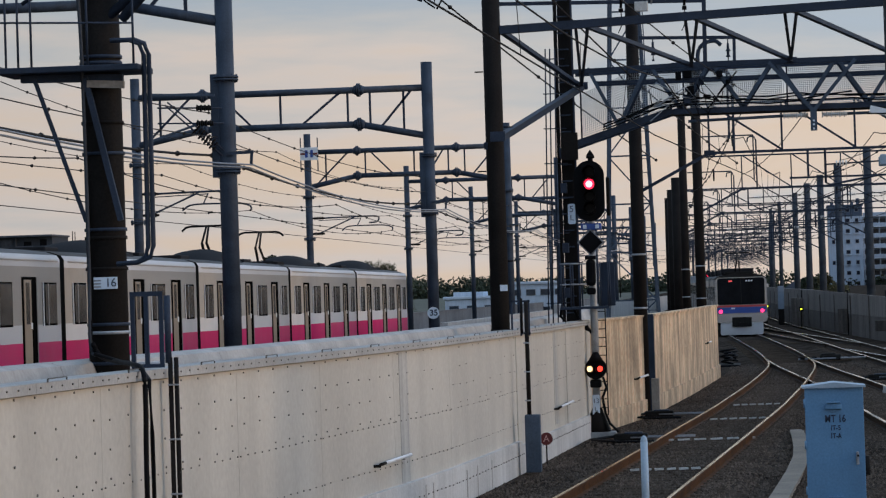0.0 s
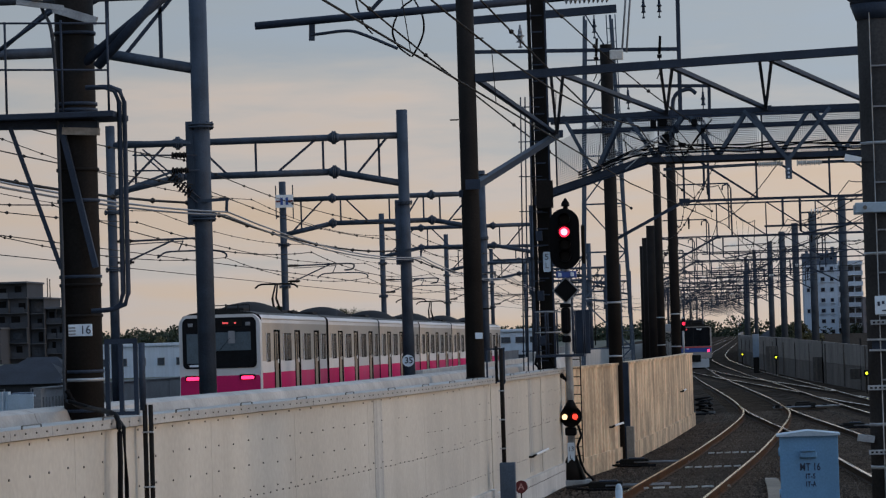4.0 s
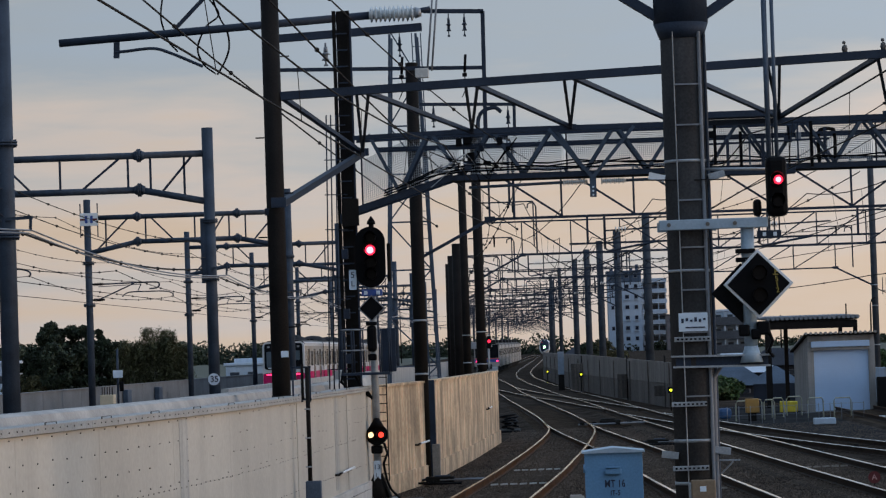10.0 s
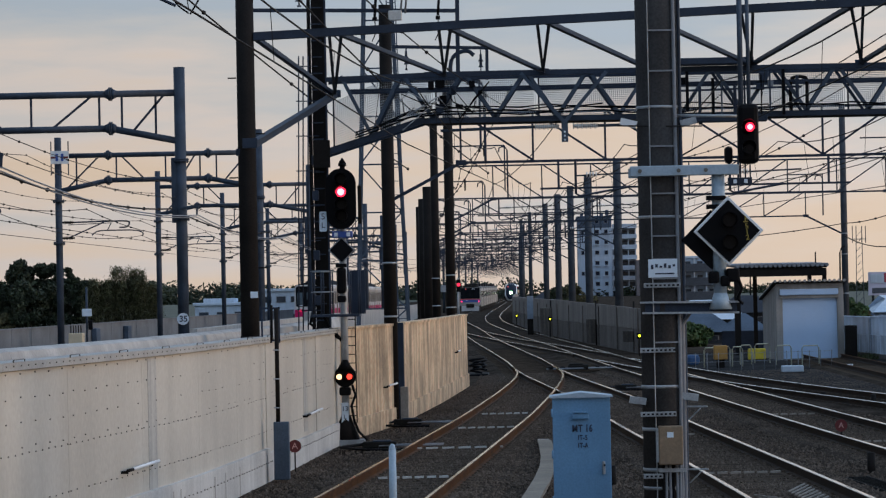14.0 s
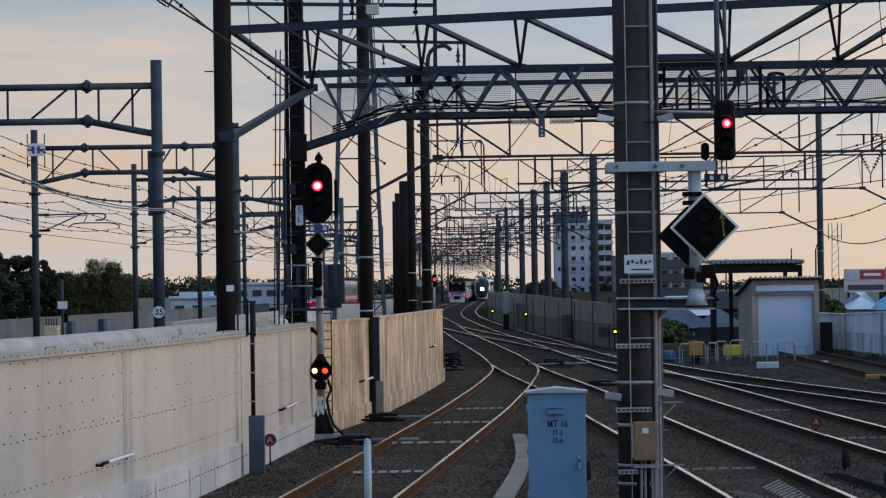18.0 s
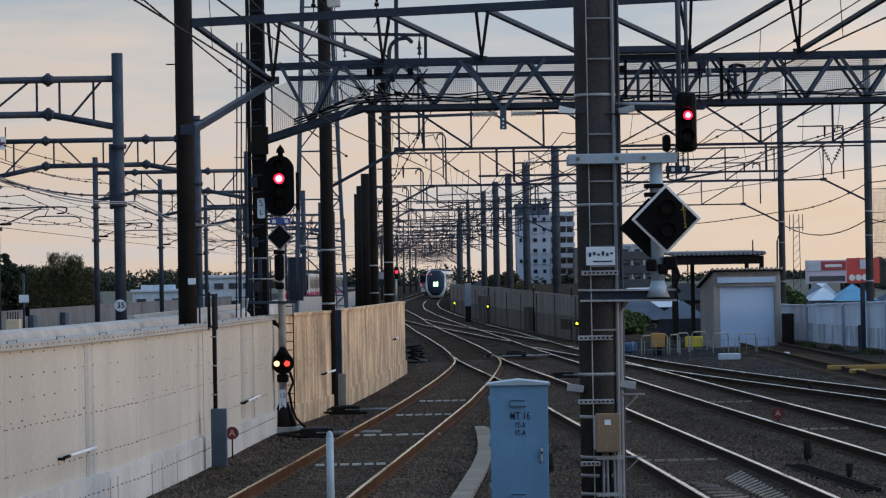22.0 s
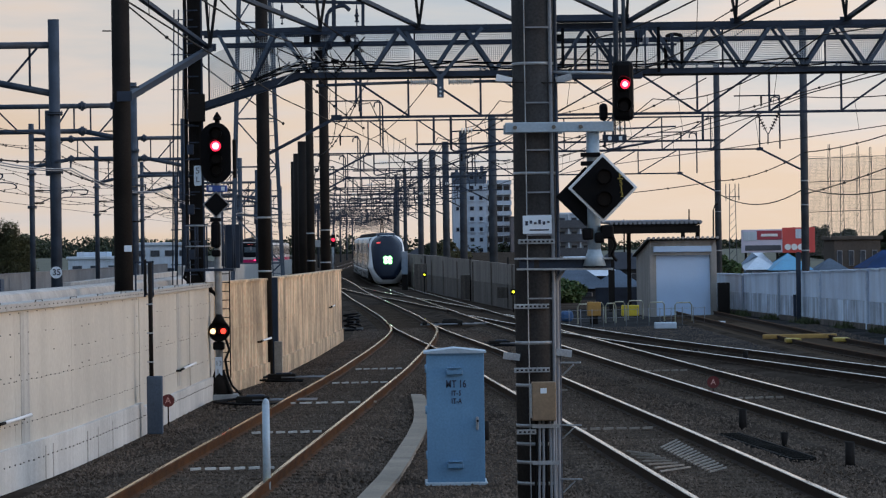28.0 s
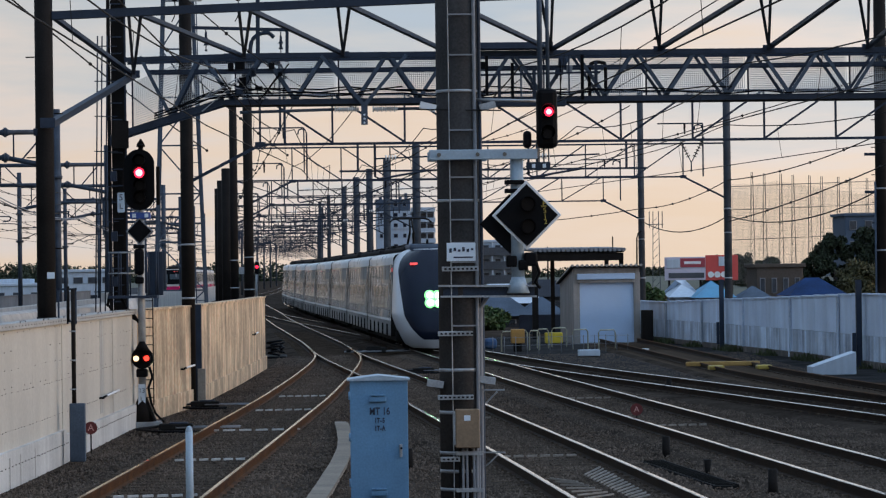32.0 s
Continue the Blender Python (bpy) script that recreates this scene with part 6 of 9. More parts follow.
def mesh_gantry():
    """The deep lattice beam with the caged walkway across all tracks."""
    y = 63.5
    th = thing("signal_gantry", (0, 0, 0), "blue-grey lattice gantry with a wire-mesh walkway across the tracks", "gantry")
    # supporting columns
    for cx, top in ((-4.07, 9.6), (12.95, 9.4)):
        col = part("column", bar(B(), (cx, y + 0.05, -0.3), (cx, y + 0.05, top), *((0.20, 0.24) if cx < 0 else (0.07, 0.06))), M_POLE if cx < 0 else M_BLUE, th)
        for sx in (-1, 1):
            part("corner_angle", angle_bar(B(), (cx + 0.14 * sx, y - 0.12, -0.3), (cx + 0.14 * sx, y - 0.12, top), 0.07), M_POLE if cx < 0 else M_DBLUE, col)
        for k in range(22):
            part("rung", bevel_box(B(), (cx, y - 0.20, 2.2 + 0.33 * k), (0.24, 0.02, 0.025), 0.003), M_DBLUE, col)
        part("ladder_rail", bar(B(), (cx + 0.19, y - 0.2, 1.9), (cx + 0.19, y - 0.2, top - 0.2), 0.035), M_DBLUE, col)
        for z in (2.6, 3.5, 4.7, 5.4):
            part("junction_box", bevel_box(B(), (cx - 0.06, y - 0.24, z), (0.13, 0.1, 0.2), 0.01), M_DBLUE, col)
    for dx in (-0.52, -0.43, -0.33):
        part("cable_run", tube(B(), (-4.0 + dx, y - 0.2, 2.0), (-3.9 + dx, y - 0.2, 7.5), 0.014, None, 6), M_DBLUE, th)
    for k in range(8):
        part("cable_tie", bar(B(), (-4.55 + 0.01 * k, y - 0.2, 2.4 + 0.7 * k), (-4.05, y - 0.1, 2.4 + 0.7 * k), 0.02), M_DBLUE, th)
    zt, zb = 7.06, 6.14
    for yy in (y - 0.35, y + 0.45):
        part("hand_rail", bar(B(), (-3.45, yy, 6.78), (13.0, yy, 6.80), 0.05, 0.05), M_DBLUE, th)
        part("top_chord", bar(B(), (-3.87, yy, 7.01), (-1.9, yy, zt), 0.10, 0.09), M_DBLUE, th)
        part("top_chord", bar(B(), (-1.9, yy, zt), (13.0, yy, zt), 0.12, 0.11), M_DBLUE, th)
        part("bottom_chord", bar(B(), (-1.9, yy, zb), (13.0, yy, zb), 0.12, 0.11), M_DBLUE, th)
        part("haunch", bar(B(), (-4.0, yy, 5.52), (-1.9, yy, zb + 0.03), 0.12, 0.13), M_DBLUE, th)
    x, k = -3.6, 0
    while x < 12.7:
        w = 0.62
        lo0, lo1 = max(0.0, -1.9 - x) / 2.1 * 0.62, max(0.0, -1.9 - x - w) / 2.1 * 0.62
        for yy in (y - 0.35, y + 0.45):
            p, q = ((x, yy, zb - lo0), (x + w, yy, zt)) if k % 2 else ((x, yy, zt), (x + w, yy, zb - lo1))
            part("web_bar", angle_bar(B(), p, q, 0.065 if yy < y else 0.05), M_BLUE if yy < y else M_DBLUE, th)
        x, k = x + w, k + 1
    # walkway floor, dark underside and mesh screens
    part("walkway", bevel_box(B(), (5.5, y + 0.05, zb - 0.02), (14.9, 0.72, 0.06), 0.01), M_POLE, th)
    for k in range(8):
        x0 = -3.78 + 2.08 * k
        bm = B()
        floor = lambda x: zb + 0.05 if x > -1.9 else zb + 0.05 + (x + 1.9) * 0.305
        ceil = lambda x: zt - 0.05 if x > -2.9 else zt - 0.09 + (x + 2.9) * 0.42
        z0, z1 = floor(x0), ceil(x0)
        for j in range(49):
            xx = x0 + 0.04 + 0.041 * j
            bar(bm, (xx, y + 0.52, floor(xx)), (xx, y + 0.52, ceil(xx)), 0.010)
        for j in range(23):
            prev = None
            for i in range(5):
                xx = x0 + 0.03 + 0.4875 * i
                p = (xx, y + 0.52, floor(xx) + (ceil(xx) - floor(xx)) * j / 22)
                if prev:
                    bar(bm, prev, p, 0.010)
                prev = p
        tagged(part("mesh_screen", bm, M_MESH, th, "fine galvanised wire mesh"), kind="stuff")
        part("mesh_post", bar(B(), (x0, y + 0.52, z0 - 0.05), (x0, y + 0.52, z1 + 0.1), 0.035), M_DBLUE, th)
    # upper chord and hanger struts
    up = [(-4.25, 50.6, 6.86), (-3.47, y, 8.0), (-1.42, y, 8.03), (0.45, y, 8.07), (2.55, y, 8.13), (4.65, y, 8.22), (6.83, y, 8.30), (9.0, y, 8.38), (11.0, y, 8.45), (12.95, y, 8.5)]
    lows = [(-3.70, 6.70), (-1.5, 7.05), (0.47, 7.08), (2.53, 7.11), (4.62, 7.12), (6.8, 7.12), (9.0, 7.12), (11.0, 7.12), (12.9, 7.12)]
    part("upper_chord", bar(B(), up[0], (13.2, 50.4, 7.44), 0.16, 0.13), M_DBLUE, th)
    ch = [Vector(up[0]).lerp(Vector((13.2, 50.4, 7.44)), t) for t in np.linspace(0, 1, 200)]
    for k, (x, z) in enumerate(lows):
        # the chord point that lies above this hanger
        tgt = (x / y)
        p = min(ch, key=lambda v: abs(v.x / v.y - tgt))
        lo = Vector((x, y - 0.4, z))
        part("hanger", bar(B(), p + Vector((-0.10, 0, 0)), lo, 0.05), M_DBLUE, th)
        part("hanger", bar(B(), p + Vector((0.10, 0, 0)), lo, 0.05), M_DBLUE, th)
        prev = ch[0] if k == 0 else min(ch, key=lambda v: abs(v.x / v.y - lows[k - 1][0] / y))
        a, b = (prev, lo) if x < 5 else (p, Vector((lows[k - 1][0], y - 0.4, lows[k - 1][1])))
        part("diagonal", bar(B(), a, b, 0.09, 0.07), M_DBLUE, th)
        part("gusset", bevel_box(B(), tuple(lo), (0.24, 0.03, 0.11), 0.005), M_DBLUE, th)
    part("knee", bar(B(), (-4.50, 50.5, 5.00), (-3.69, y - 0.42, 6.70), 0.12, 0.11), M_DBLUE, th)
    part("knee_gusset", bevel_box(B(), (-4.32, 50.36, 5.14), (0.24, 0.03, 0.16), 0.005), M_DBLUE, th)
    part("knee_gusset", bevel_box(B(), (-3.70, y - 0.50, 6.72), (0.26, 0.03, 0.14), 0.005), M_DBLUE, th)
    part("haunch_plate", bevel_box(B(), (-3.98, y - 0.44, 5.52), (0.34, 0.04, 0.55), 0.006), M_POLE, th)
    # central hanger plate, long-rod insulators and loose cables along the beam
    hp = part("hanger_plate", bar(B(), (0.88, y - 0.45, 5.66), (0.88, y - 0.45, 6.12), 0.13, 0.05), M_BLUE, th)
    for s in (-1, 1):
        part("hanger_leg", bar(B(), (0.88, y - 0.45, 6.05), (0.88 + 0.85 * s, y - 0.4, 7.05), 0.07), M_BLUE, hp)
    for z in (5.70, 5.78, 5.86):
        part("hole", disc(B(), (0.88, y - 0.48, z), 0.022, (0, 1, 0), 0.012, 8), M_SIGN, hp)
    for x0, x1 in ((0.30, 0.76), (1.06, 1.53)):
        ins = part("insulator", tube(B(), (x0, y - 0.3, 5.98), (x1, y - 0.3, 5.98), 0.03, None, 8), M_INSUL, th)
        for j in range(12):
            part("shed_disc", disc(B(), (x0 + (x1 - x0) * j / 11, y - 0.3, 5.98), 0.062 - 0.018 * (j % 2), (1, 0, 0), 0.028, 10), M_INSUL, ins)
    part("insulator_rod", tube(B(), (-1.6, y - 0.3, 5.94), (0.30, y - 0.3, 5.98), 0.03, None, 8), M_BLUE, th)
    part("insulator_rod", tube(B(), (1.53, y - 0.3, 5.98), (3.2, y - 0.3, 5.99), 0.03, None, 8), M_BLUE, th)
    rng = random.Random(11)
    for k in range(4):
        pts = [(-3.3 + 0.55 * j, y - 0.45 + 0.05 * k, zb + 0.12 + 0.05 * k + (min(0, -3.3 + 0.55 * j + 1.9)) * 0.305 + rng.uniform(-0.05, 0.05)) for j in range(28 - 6 * k)]
        part("loose_cable", sweep(B(), pts, 0.016, 6), M_BLACK, th)
    for k in range(8):
        x, z = rng.uniform(-2.3, -0.7), rng.uniform(6.15, 6.75)
        pts = [(x, y - 0.5, z), (x + rng.uniform(-0.3, 0.3), y - 0.5, z + rng.uniform(-0.3, 0.2)), (x + rng.uniform(-0.5, 0.5), y - 0.5, z + rng.uniform(-0.5, 0.3)), (x + rng.uniform(-0.6, 0.6), y - 0.48, z - rng.uniform(0.0, 0.5))]
        part("tangled_lead", sweep(B(), pts, 0.014, 5), M_BLACK if k % 3 else M_GALV, th)
    for k in range(14):
        x, z = rng.choice((rng.uniform(-2.4, -0.6), rng.uniform(3.0, 5.0))), rng.uniform(6.15, 6.95)
        part("terminal_box", bevel_box(B(), (x, y - 0.44, z), (rng.uniform(0.06, 0.2), 0.1, rng.uniform(0.05, 0.18)), 0.01), rng.choice((M_DBLUE, M_BLACK, M_CABLE)), th)
    for k in range(11):
        x = 3.1 + 0.24 * k + rng.uniform(-0.05, 0.05)
        part("frame_bar", bar(B(), (x, y - 0.5, rng.uniform(5.9, 6.5)), (x, y - 0.5, rng.uniform(6.7, 7.15)), rng.choice((0.025, 0.04, 0.06))), rng.choice((M_DBLUE, M_BLUE, M_BLACK)), th)
    part("frame_bar", bar(B(), (3.0, y - 0.5, 6.62), (5.6, y - 0.5, 6.66), 0.04), M_DBLUE, th)
    # box platform above the signal arm
    part("top_box", bevel_box(B(), (3.9, y - 0.4, 7.2), (1.5, 0.5, 0.13), 0.01), M_DBLUE, th)
    part("low_box", bevel_box(B(), (4.1, y - 0.45, 6.05), (1.6, 0.4, 0.12), 0.01), M_DBLUE, th)
    part("drop_pipe", sweep(B(), smooth([(5.4, y - 0.3, 6.2), (5.4, y - 0.3, 6.75), (5.48, y - 0.3, 6.86), (5.65, y - 0.3, 6.86), (5.72, y - 0.3, 6.78), (5.72, y - 0.3, 6.25)]), 0.035, 8), M_POLE, th)
    based(th, (-4.07, y, -0.25))
    # birds resting on the upper chord
    for t in (0.36, 0.52, 0.555, 0.575):
        p = ch[int(t * 199)]
        bm = B()
        ball(bm, (p.x, p.y, p.z + 0.12), 0.05, 8, 1.5)
        ball(bm, (p.x - 0.01, p.y - 0.02, p.z + 0.22), 0.03, 8)
        single("bird", bm, M_BIRD, (0, 0, 0), "small dark bird resting on the gantry beam", "bird", "birds on the beam")


def bell(bm, x, y, z, s=1.0):
    """A pin insulator hung upside down: cap, two flared sheds and a clamp."""
    tube(bm, (x, y, z + 0.04), (x, y, z - 0.05), 0.022 * s, None, 8)
    tube(bm, (x, y, z - 0.05), (x, y, z - 0.17), 0.04 * s, 0.05 * s, 12)
    tube(bm, (x, y, z - 0.17), (x, y, z - 0.22), 0.05 * s, 0.105 * s, 14)
    tube(bm, (x, y, z - 0.22), (x, y, z - 0.30), 0.055 * s, 0.05 * s, 12)
    tube(bm, (x, y, z - 0.30), (x, y, z - 0.35), 0.05 * s, 0.095 * s, 14)
    tube(bm, (x, y, z - 0.35), (x, y, z - 0.45), 0.02 * s, None, 8)
    box(bm, (x, y, z - 0.46), (0.09 * s, 0.05, 0.04))
    return bm


def feeder_arms():
    """Long switch arms, insulators and bare frames high on the brown mast."""
    y = 70.0
    th = thing("feeder_switch", (0, 0, 0), "blue-grey steel frame with a long arm and porcelain insulators", "switch frame")
    part("long_arm", tube(B(), (-10.79, y, 9.83), (-3.84, y, 10.2), 0.088, None, 14), M_DBLUE, th)
    ins = part("insulator", tube(B(), (-3.86, y, 10.21), (-2.84, y, 10.22), 0.10, None, 14), M_INSUL, th, "large ribbed porcelain insulator")
    for j in range(10):
        x = -3.80 + 0.10 * j
        bm = B()
        tube(bm, (x - 0.012, y, 10.215), (x + 0.026, y, 10.215), 0.185, 0.13, 20)
        tube(bm, (x - 0.030, y, 10.215), (x - 0.012, y, 10.215), 0.14, 0.185, 20)
        part("shed_disc", bm, M_INSUL, ins)
    part("end_cap", tube(B(), (-2.84, y, 10.22), (-2.70, y, 10.23), 0.13, 0.09, 14), M_GALV, ins)
    part("stub_arm", tube(B(), (-2.9, y, 10.24), (-2.5, y, 10.3), 0.06, None, 10), M_DBLUE, th)
    part("second_arm", bar(B(), (-6.06, y, 9.75), (-2.7, y, 9.9), 0.17), M_DBLUE, th)
    part("third_arm", bar(B(), (-6.1, y, 9.06), (-1.37, y, 8.95), 0.08), M_DBLUE, th)
    part("frame_top", bar(B(), (-2.65, y, 10.25), (-1.32, y, 10.2), 0.09), M_DBLUE, th)
    part("frame_leg", bar(B(), (-1.34, y, 10.2), (-1.36, y, 7.5), 0.09), M_DBLUE, th)
    part("frame_mid", bar(B(), (-2.8, y, 8.18), (-0.71, y, 8.11), 0.07), M_DBLUE, th)
    part("frame_drop", bar(B(), (-0.71, y, 8.11), (-0.72, y, 7.4), 0.07), M_DBLUE, th)
    part("drop_pipe", sweep(B(), smooth([(-1.5, y, 7.2), (-1.52, y, 7.75), (-1.4, y, 7.98), (-1.15, y, 8.05), (-1.0, y, 7.95)]), 0.045, 8), M_DBLUE, th)
    for x, z in ((-4.85, 9.55), (-3.2, 9.7), (-2.1, 10.1), (-1.75, 10.1), (-2.5, 8.1), (-0.85, 8.0)):
        part("hanging_insulator", bell(B(), x, y - 0.05, z + 0.03, 1.0 if x < -4 else 0.6), M_CABLE if x < -4 else M_DBLUE, th)
    for x in (-3.15, -1.75):
        bm = B()
        tube(bm, (x, y - 0.05, 9.25), (x - 0.03, y - 0.05, 8.85), 0.03, None, 8)
        box(bm, (x - 0.03, y - 0.05, 8.8), (0.1, 0.08, 0.08))
        sweep(bm, smooth([(x - 0.03, y - 0.05, 8.8), (x - 0.02, y - 0.05, 8.5), (x - 0.1, y - 0.05, 8.3)]), 0.012, 6)
        part("fuse_rod", bm, M_BLACK, th)
    part("grey_box", bevel_box(B(), (-2.72, y - 0.25, 8.85), (0.30, 0.1, 0.22), 0.02), M_PLINTH, th)
    for x in (-2.6, -2.5):
        part("riser", tube(B(), (x, y - 0.2, 8.9), (x + 0.2, y - 0.2, 10.9), 0.022, None, 8), M_CABLE, th)
    # steady arm with looping jumpers at the outer end
    sa = part("steady_arm", sweep(B(), smooth([(-9.55, y, 9.58), (-9.3, y, 9.6), (-8.7, y, 9.64), (-8.3, y, 9.52), (-7.6, y, 9.2)]), 0.035, 8), M_DBLUE, th)
    part("steady_plate", bar(B(), (-9.5, y, 9.95), (-9.52, y, 9.45), 0.13, 0.05), M_DBLUE, sa)
    part("raking_arm", bar(B(), (-8.2, y, 10.05), (-7.5, y, 10.75), 0.08), M_DBLUE, th)
    part("jumper", sweep(B(), smooth([(-7.45, y, 10.75), (-7.21, y, 10.35), (-7.5, y, 10.08), (-7.7, y, 9.62), (-7.58, y, 9.25), (-7.31, y, 9.02)]), 0.022, 6), M_BLACK, th)
    part("jumper", sweep(B(), smooth([(-7.35, y, 10.75), (-7.2, y, 10.3), (-7.03, y, 9.95), (-7.0, y, 9.6), (-7.1, y, 9.3), (-7.28, y, 9.0)]), 0.022, 6), M_BLACK, th)
    part("jumper", sweep(B(), smooth([(-8.45, y, 10.8), (-8.5, y, 10.3), (-8.35, y, 9.8), (-8.15, y, 9.55)]), 0.02, 6), M_BLACK, th)
    based(th, (-2.86, y, 8.0))
    # a ladder mast of thin angle iron behind
    th = thing("lattice_tower", (0, 0, 0), "thin galvanised lattice tower behind the masts", "tower")
    y = 92.0
    cx = -4.12
    half = lambda z: 0.80 - 0.035 * z
    for sx in (-1, 1):
        for dy in (0.0, 1.2):
            part("leg", bar(B(), (cx + sx * half(-0.2), y + dy, -0.2), (cx + sx * half(12), y + dy, 12.0), 0.07), M_BLUE, th)
    for k in range(8):
        z = 0.9 + 1.4 * k
        part("tie", bar(B(), (cx - half(z), y, z), (cx + half(z), y, z), 0.045), M_BLUE, th)
        s = 1 if k % 2 else -1
        part("tie", bar(B(), (cx + s * half(z), y, z), (cx - s * half(z + 1.4), y, z + 1.4), 0.04), M_BLUE, th)
    for dx in (0.52, 0.78):
        part("ladder_rail", bar(B(), (cx + dx, y - 0.1, -0.2), (cx + dx - 0.25, y - 0.1, 12.0), 0.03), M_BLUE, th)
    for k in range(30):
        part("rung", bar(B(), (cx + 0.52 - 0.0082 * k, y - 0.1, 0.4 * k), (cx + 0.78 - 0.0082 * k, y - 0.1, 0.4 * k), 0.02), M_BLUE, th)
    based(th, (cx, y + 0.6, -0.22))


def mast_sixteen():
    """The dark mast by the wall with the inspection stage and the number 16."""
    x, y = -6.455, 30.3
    th = thing("dark_mast", (0, 0, 0), "thick dark mast numbered 16 with an inspection stage", "mast")
    part("shaft", tube(B(), (x, y, -0.2), (x, y, 9.0), 0.20, 0.185, 28), M_POLE, th)
    for z, m in ((4.42, M_POLE), (2.46, M_DBLUE), (2.38, M_GALV), (3.30, M_POLE), (3.0, M_POLE), (5.0, M_DBLUE), (5.06, M_DBLUE), (2.08, M_DBLUE), (5.75, M_DBLUE), (4.12, M_DBLUE), (3.38, M_DBLUE)):
        part("band", tube(B(), (x, y, z - 0.016), (x, y, z + 0.016), 0.208, None, 28), m, th)
    pl = part("number_plate", bevel_box(B(), (x + 0.03, y - 0.225, 2.86), (0.235, 0.012, 0.115), 0.004), M_SIGN, th, "white plate reading 16")
    words("1", 0.115, (x + 0.055, y - 0.2335, 2.86), M_SIGNTXT, pl)
    words("6", 0.115, (x + 0.11, y - 0.2335, 2.86), M_SIGNTXT, pl)
    for k in range(3):
        box(bm := B(), (x - 0.05, y - 0.234, 2.885 - 0.03 * k), (0.07, 0.004, 0.012))
        part("writing_bar", bm, M_CABLE, pl)
    # stage
    st = part("stage", bevel_box(B(), (x - 0.25, y - 0.05, 4.93), (1.4, 0.75, 0.06), 0.01), M_DBLUE, th)
    part("stage_beam", bar(B(), (-7.2, y - 0.2, 4.86), (-6.2, y - 0.2, 4.84), 0.09, 0.07), M_DBLUE, st)
    part("stage_brace", bar(B(), (-7.06, y - 0.25, 4.85), (-6.60, y - 0.2, 3.46), 0.04), M_DBLUE, st)
    part("stage_brace", bar(B(), (-6.56, y - 0.25, 4.85), (-6.25, y - 0.25, 3.46), 0.055), M_DBLUE, st)
    part("clamp_beam", bar(B(), (-6.54, y - 0.25, 4.79), (-6.18, y - 0.25, 4.77), 0.06, 0.07), M_TROUGH, st)
    part("clamp_beam", bar(B(), (-6.6, y - 0.25, 5.98), (-6.18, y - 0.25, 5.84), 0.05, 0.08), M_GALV, st)
    for px in (-7.30, -7.18, -7.05, -6.50, -6.05):
        part("guard_post", tube(B(), (px, y - 0.4, 4.95), (px, y - 0.4, 5.85), 0.012, None, 6), M_DBLUE, st)
    for z in (5.85, 5.40):
        part("guard_rail", tube(B(), (-7.35, y - 0.4, z), (-6.05, y - 0.4, z - 0.05), 0.011, None, 6), M_DBLUE, st)
    # cameras and lamp box at the top
    part("lamp_box", bevel_box(B(), (-6.75, y - 0.3, 6.12), (0.11, 0.12, 0.13), 0.02), M_PLINTH, th)
    part("lamp_bracket", bar(B(), (-6.95, y - 0.3, 6.05), (-6.5, y - 0.25, 5.98), 0.05), M_GALV, th)
    part("raking_pipe", tube(B(), (-6.35, y - 0.1, 5.45), (-5.3, y - 0.1, 6.25), 0.05, None, 12), M_DBLUE, th)
    part("raking_pipe", tube(B(), (-6.2, y - 0.2, 5.4), (-5.35, y - 0.2, 6.3), 0.05, None, 12), M_DBLUE, th)
    part("side_pipe", tube(B(), (-7.2, y - 0.1, 5.6), (-6.6, y - 0.1, 6.0), 0.02, None, 10), M_DBLUE, th)
    # bent guard pipes at the right
    for dx in (0.0, 0.05):
        part("bent_pipe", sweep(B(), [(x + 0.15, y - 0.25, 5.2), (-6.12 + dx, y - 0.25, 5.2), (-6.02 + dx, y - 0.25, 5.16), (-5.98 + dx, y - 0.25, 5.05), (-5.99 + dx, y - 0.25, 3.2), (-6.02 + dx, y - 0.25, 3.1), (-6.1, y - 0.25, 3.05), (x + 0.15, y - 0.25, 3.04)], 0.024, 8), M_DBLUE, th)
    part("cable", sweep(B(), smooth([(-6.72, y - 0.22, 6.0), (-6.60, y - 0.26, 5.5), (-6.575, y - 0.26, 3.2), (-6.585, y - 0.26, 2.3), (-6.53, y - 0.29, 2.16)]), 0.018, 8), M_EASTPOLE, th)
    part("cable", sweep(B(), smooth([(-6.56, y - 0.27, 2.28), (-6.46, y - 0.35, 2.15), (-6.12, y - 1.1, 2.11), (-5.79, y - 2.2, 2.11), (-5.60, y - 2.62, 2.05), (-5.56, y - 2.74, 1.75), (-5.565, y - 2.76, 1.2), (-5.565, y - 2.76, -0.2)]), 0.024, 8), M_BLACK, th)
    part("cable", sweep(B(), [(-6.58, y - 0.25, 2.5), (-6.55, y - 0.26, 2.18), (-6.07, y - 1.1, 2.10), (-5.74, y - 2.1, 2.09), (-5.55, y - 2.6, 1.97), (-5.525, y - 2.66, 1.5), (-5.515, y - 2.68, -0.2)], 0.020, 8), M_BLACK, th)
    based(th, (x, y, -0.22))
    # frame and conduit pair next to it
    th = thing("cable_rack", (0, 0, 0), "dark steel rack on the wall beside the numbered mast", "frame")
    fx0, fx1, fy = -5.99, -5.72, 29.2
    for z in (2.74, 2.06):
        part("rail", bar(B(), (fx0 - 0.02, fy, z), (fx1 + 0.02, fy, z), 0.045), M_DBLUE, th)
    for px in (fx0, -5.86, fx1):
        part("upright", bar(B(), (px, fy, 2.04), (px, fy, 2.76), 0.04), M_DBLUE, th)
    part("pale_stop", bevel_box(B(), (-5.86, fy + 0.1, 2.08), (0.22, 0.04, 0.05), 0.006), M_WHITE, th)
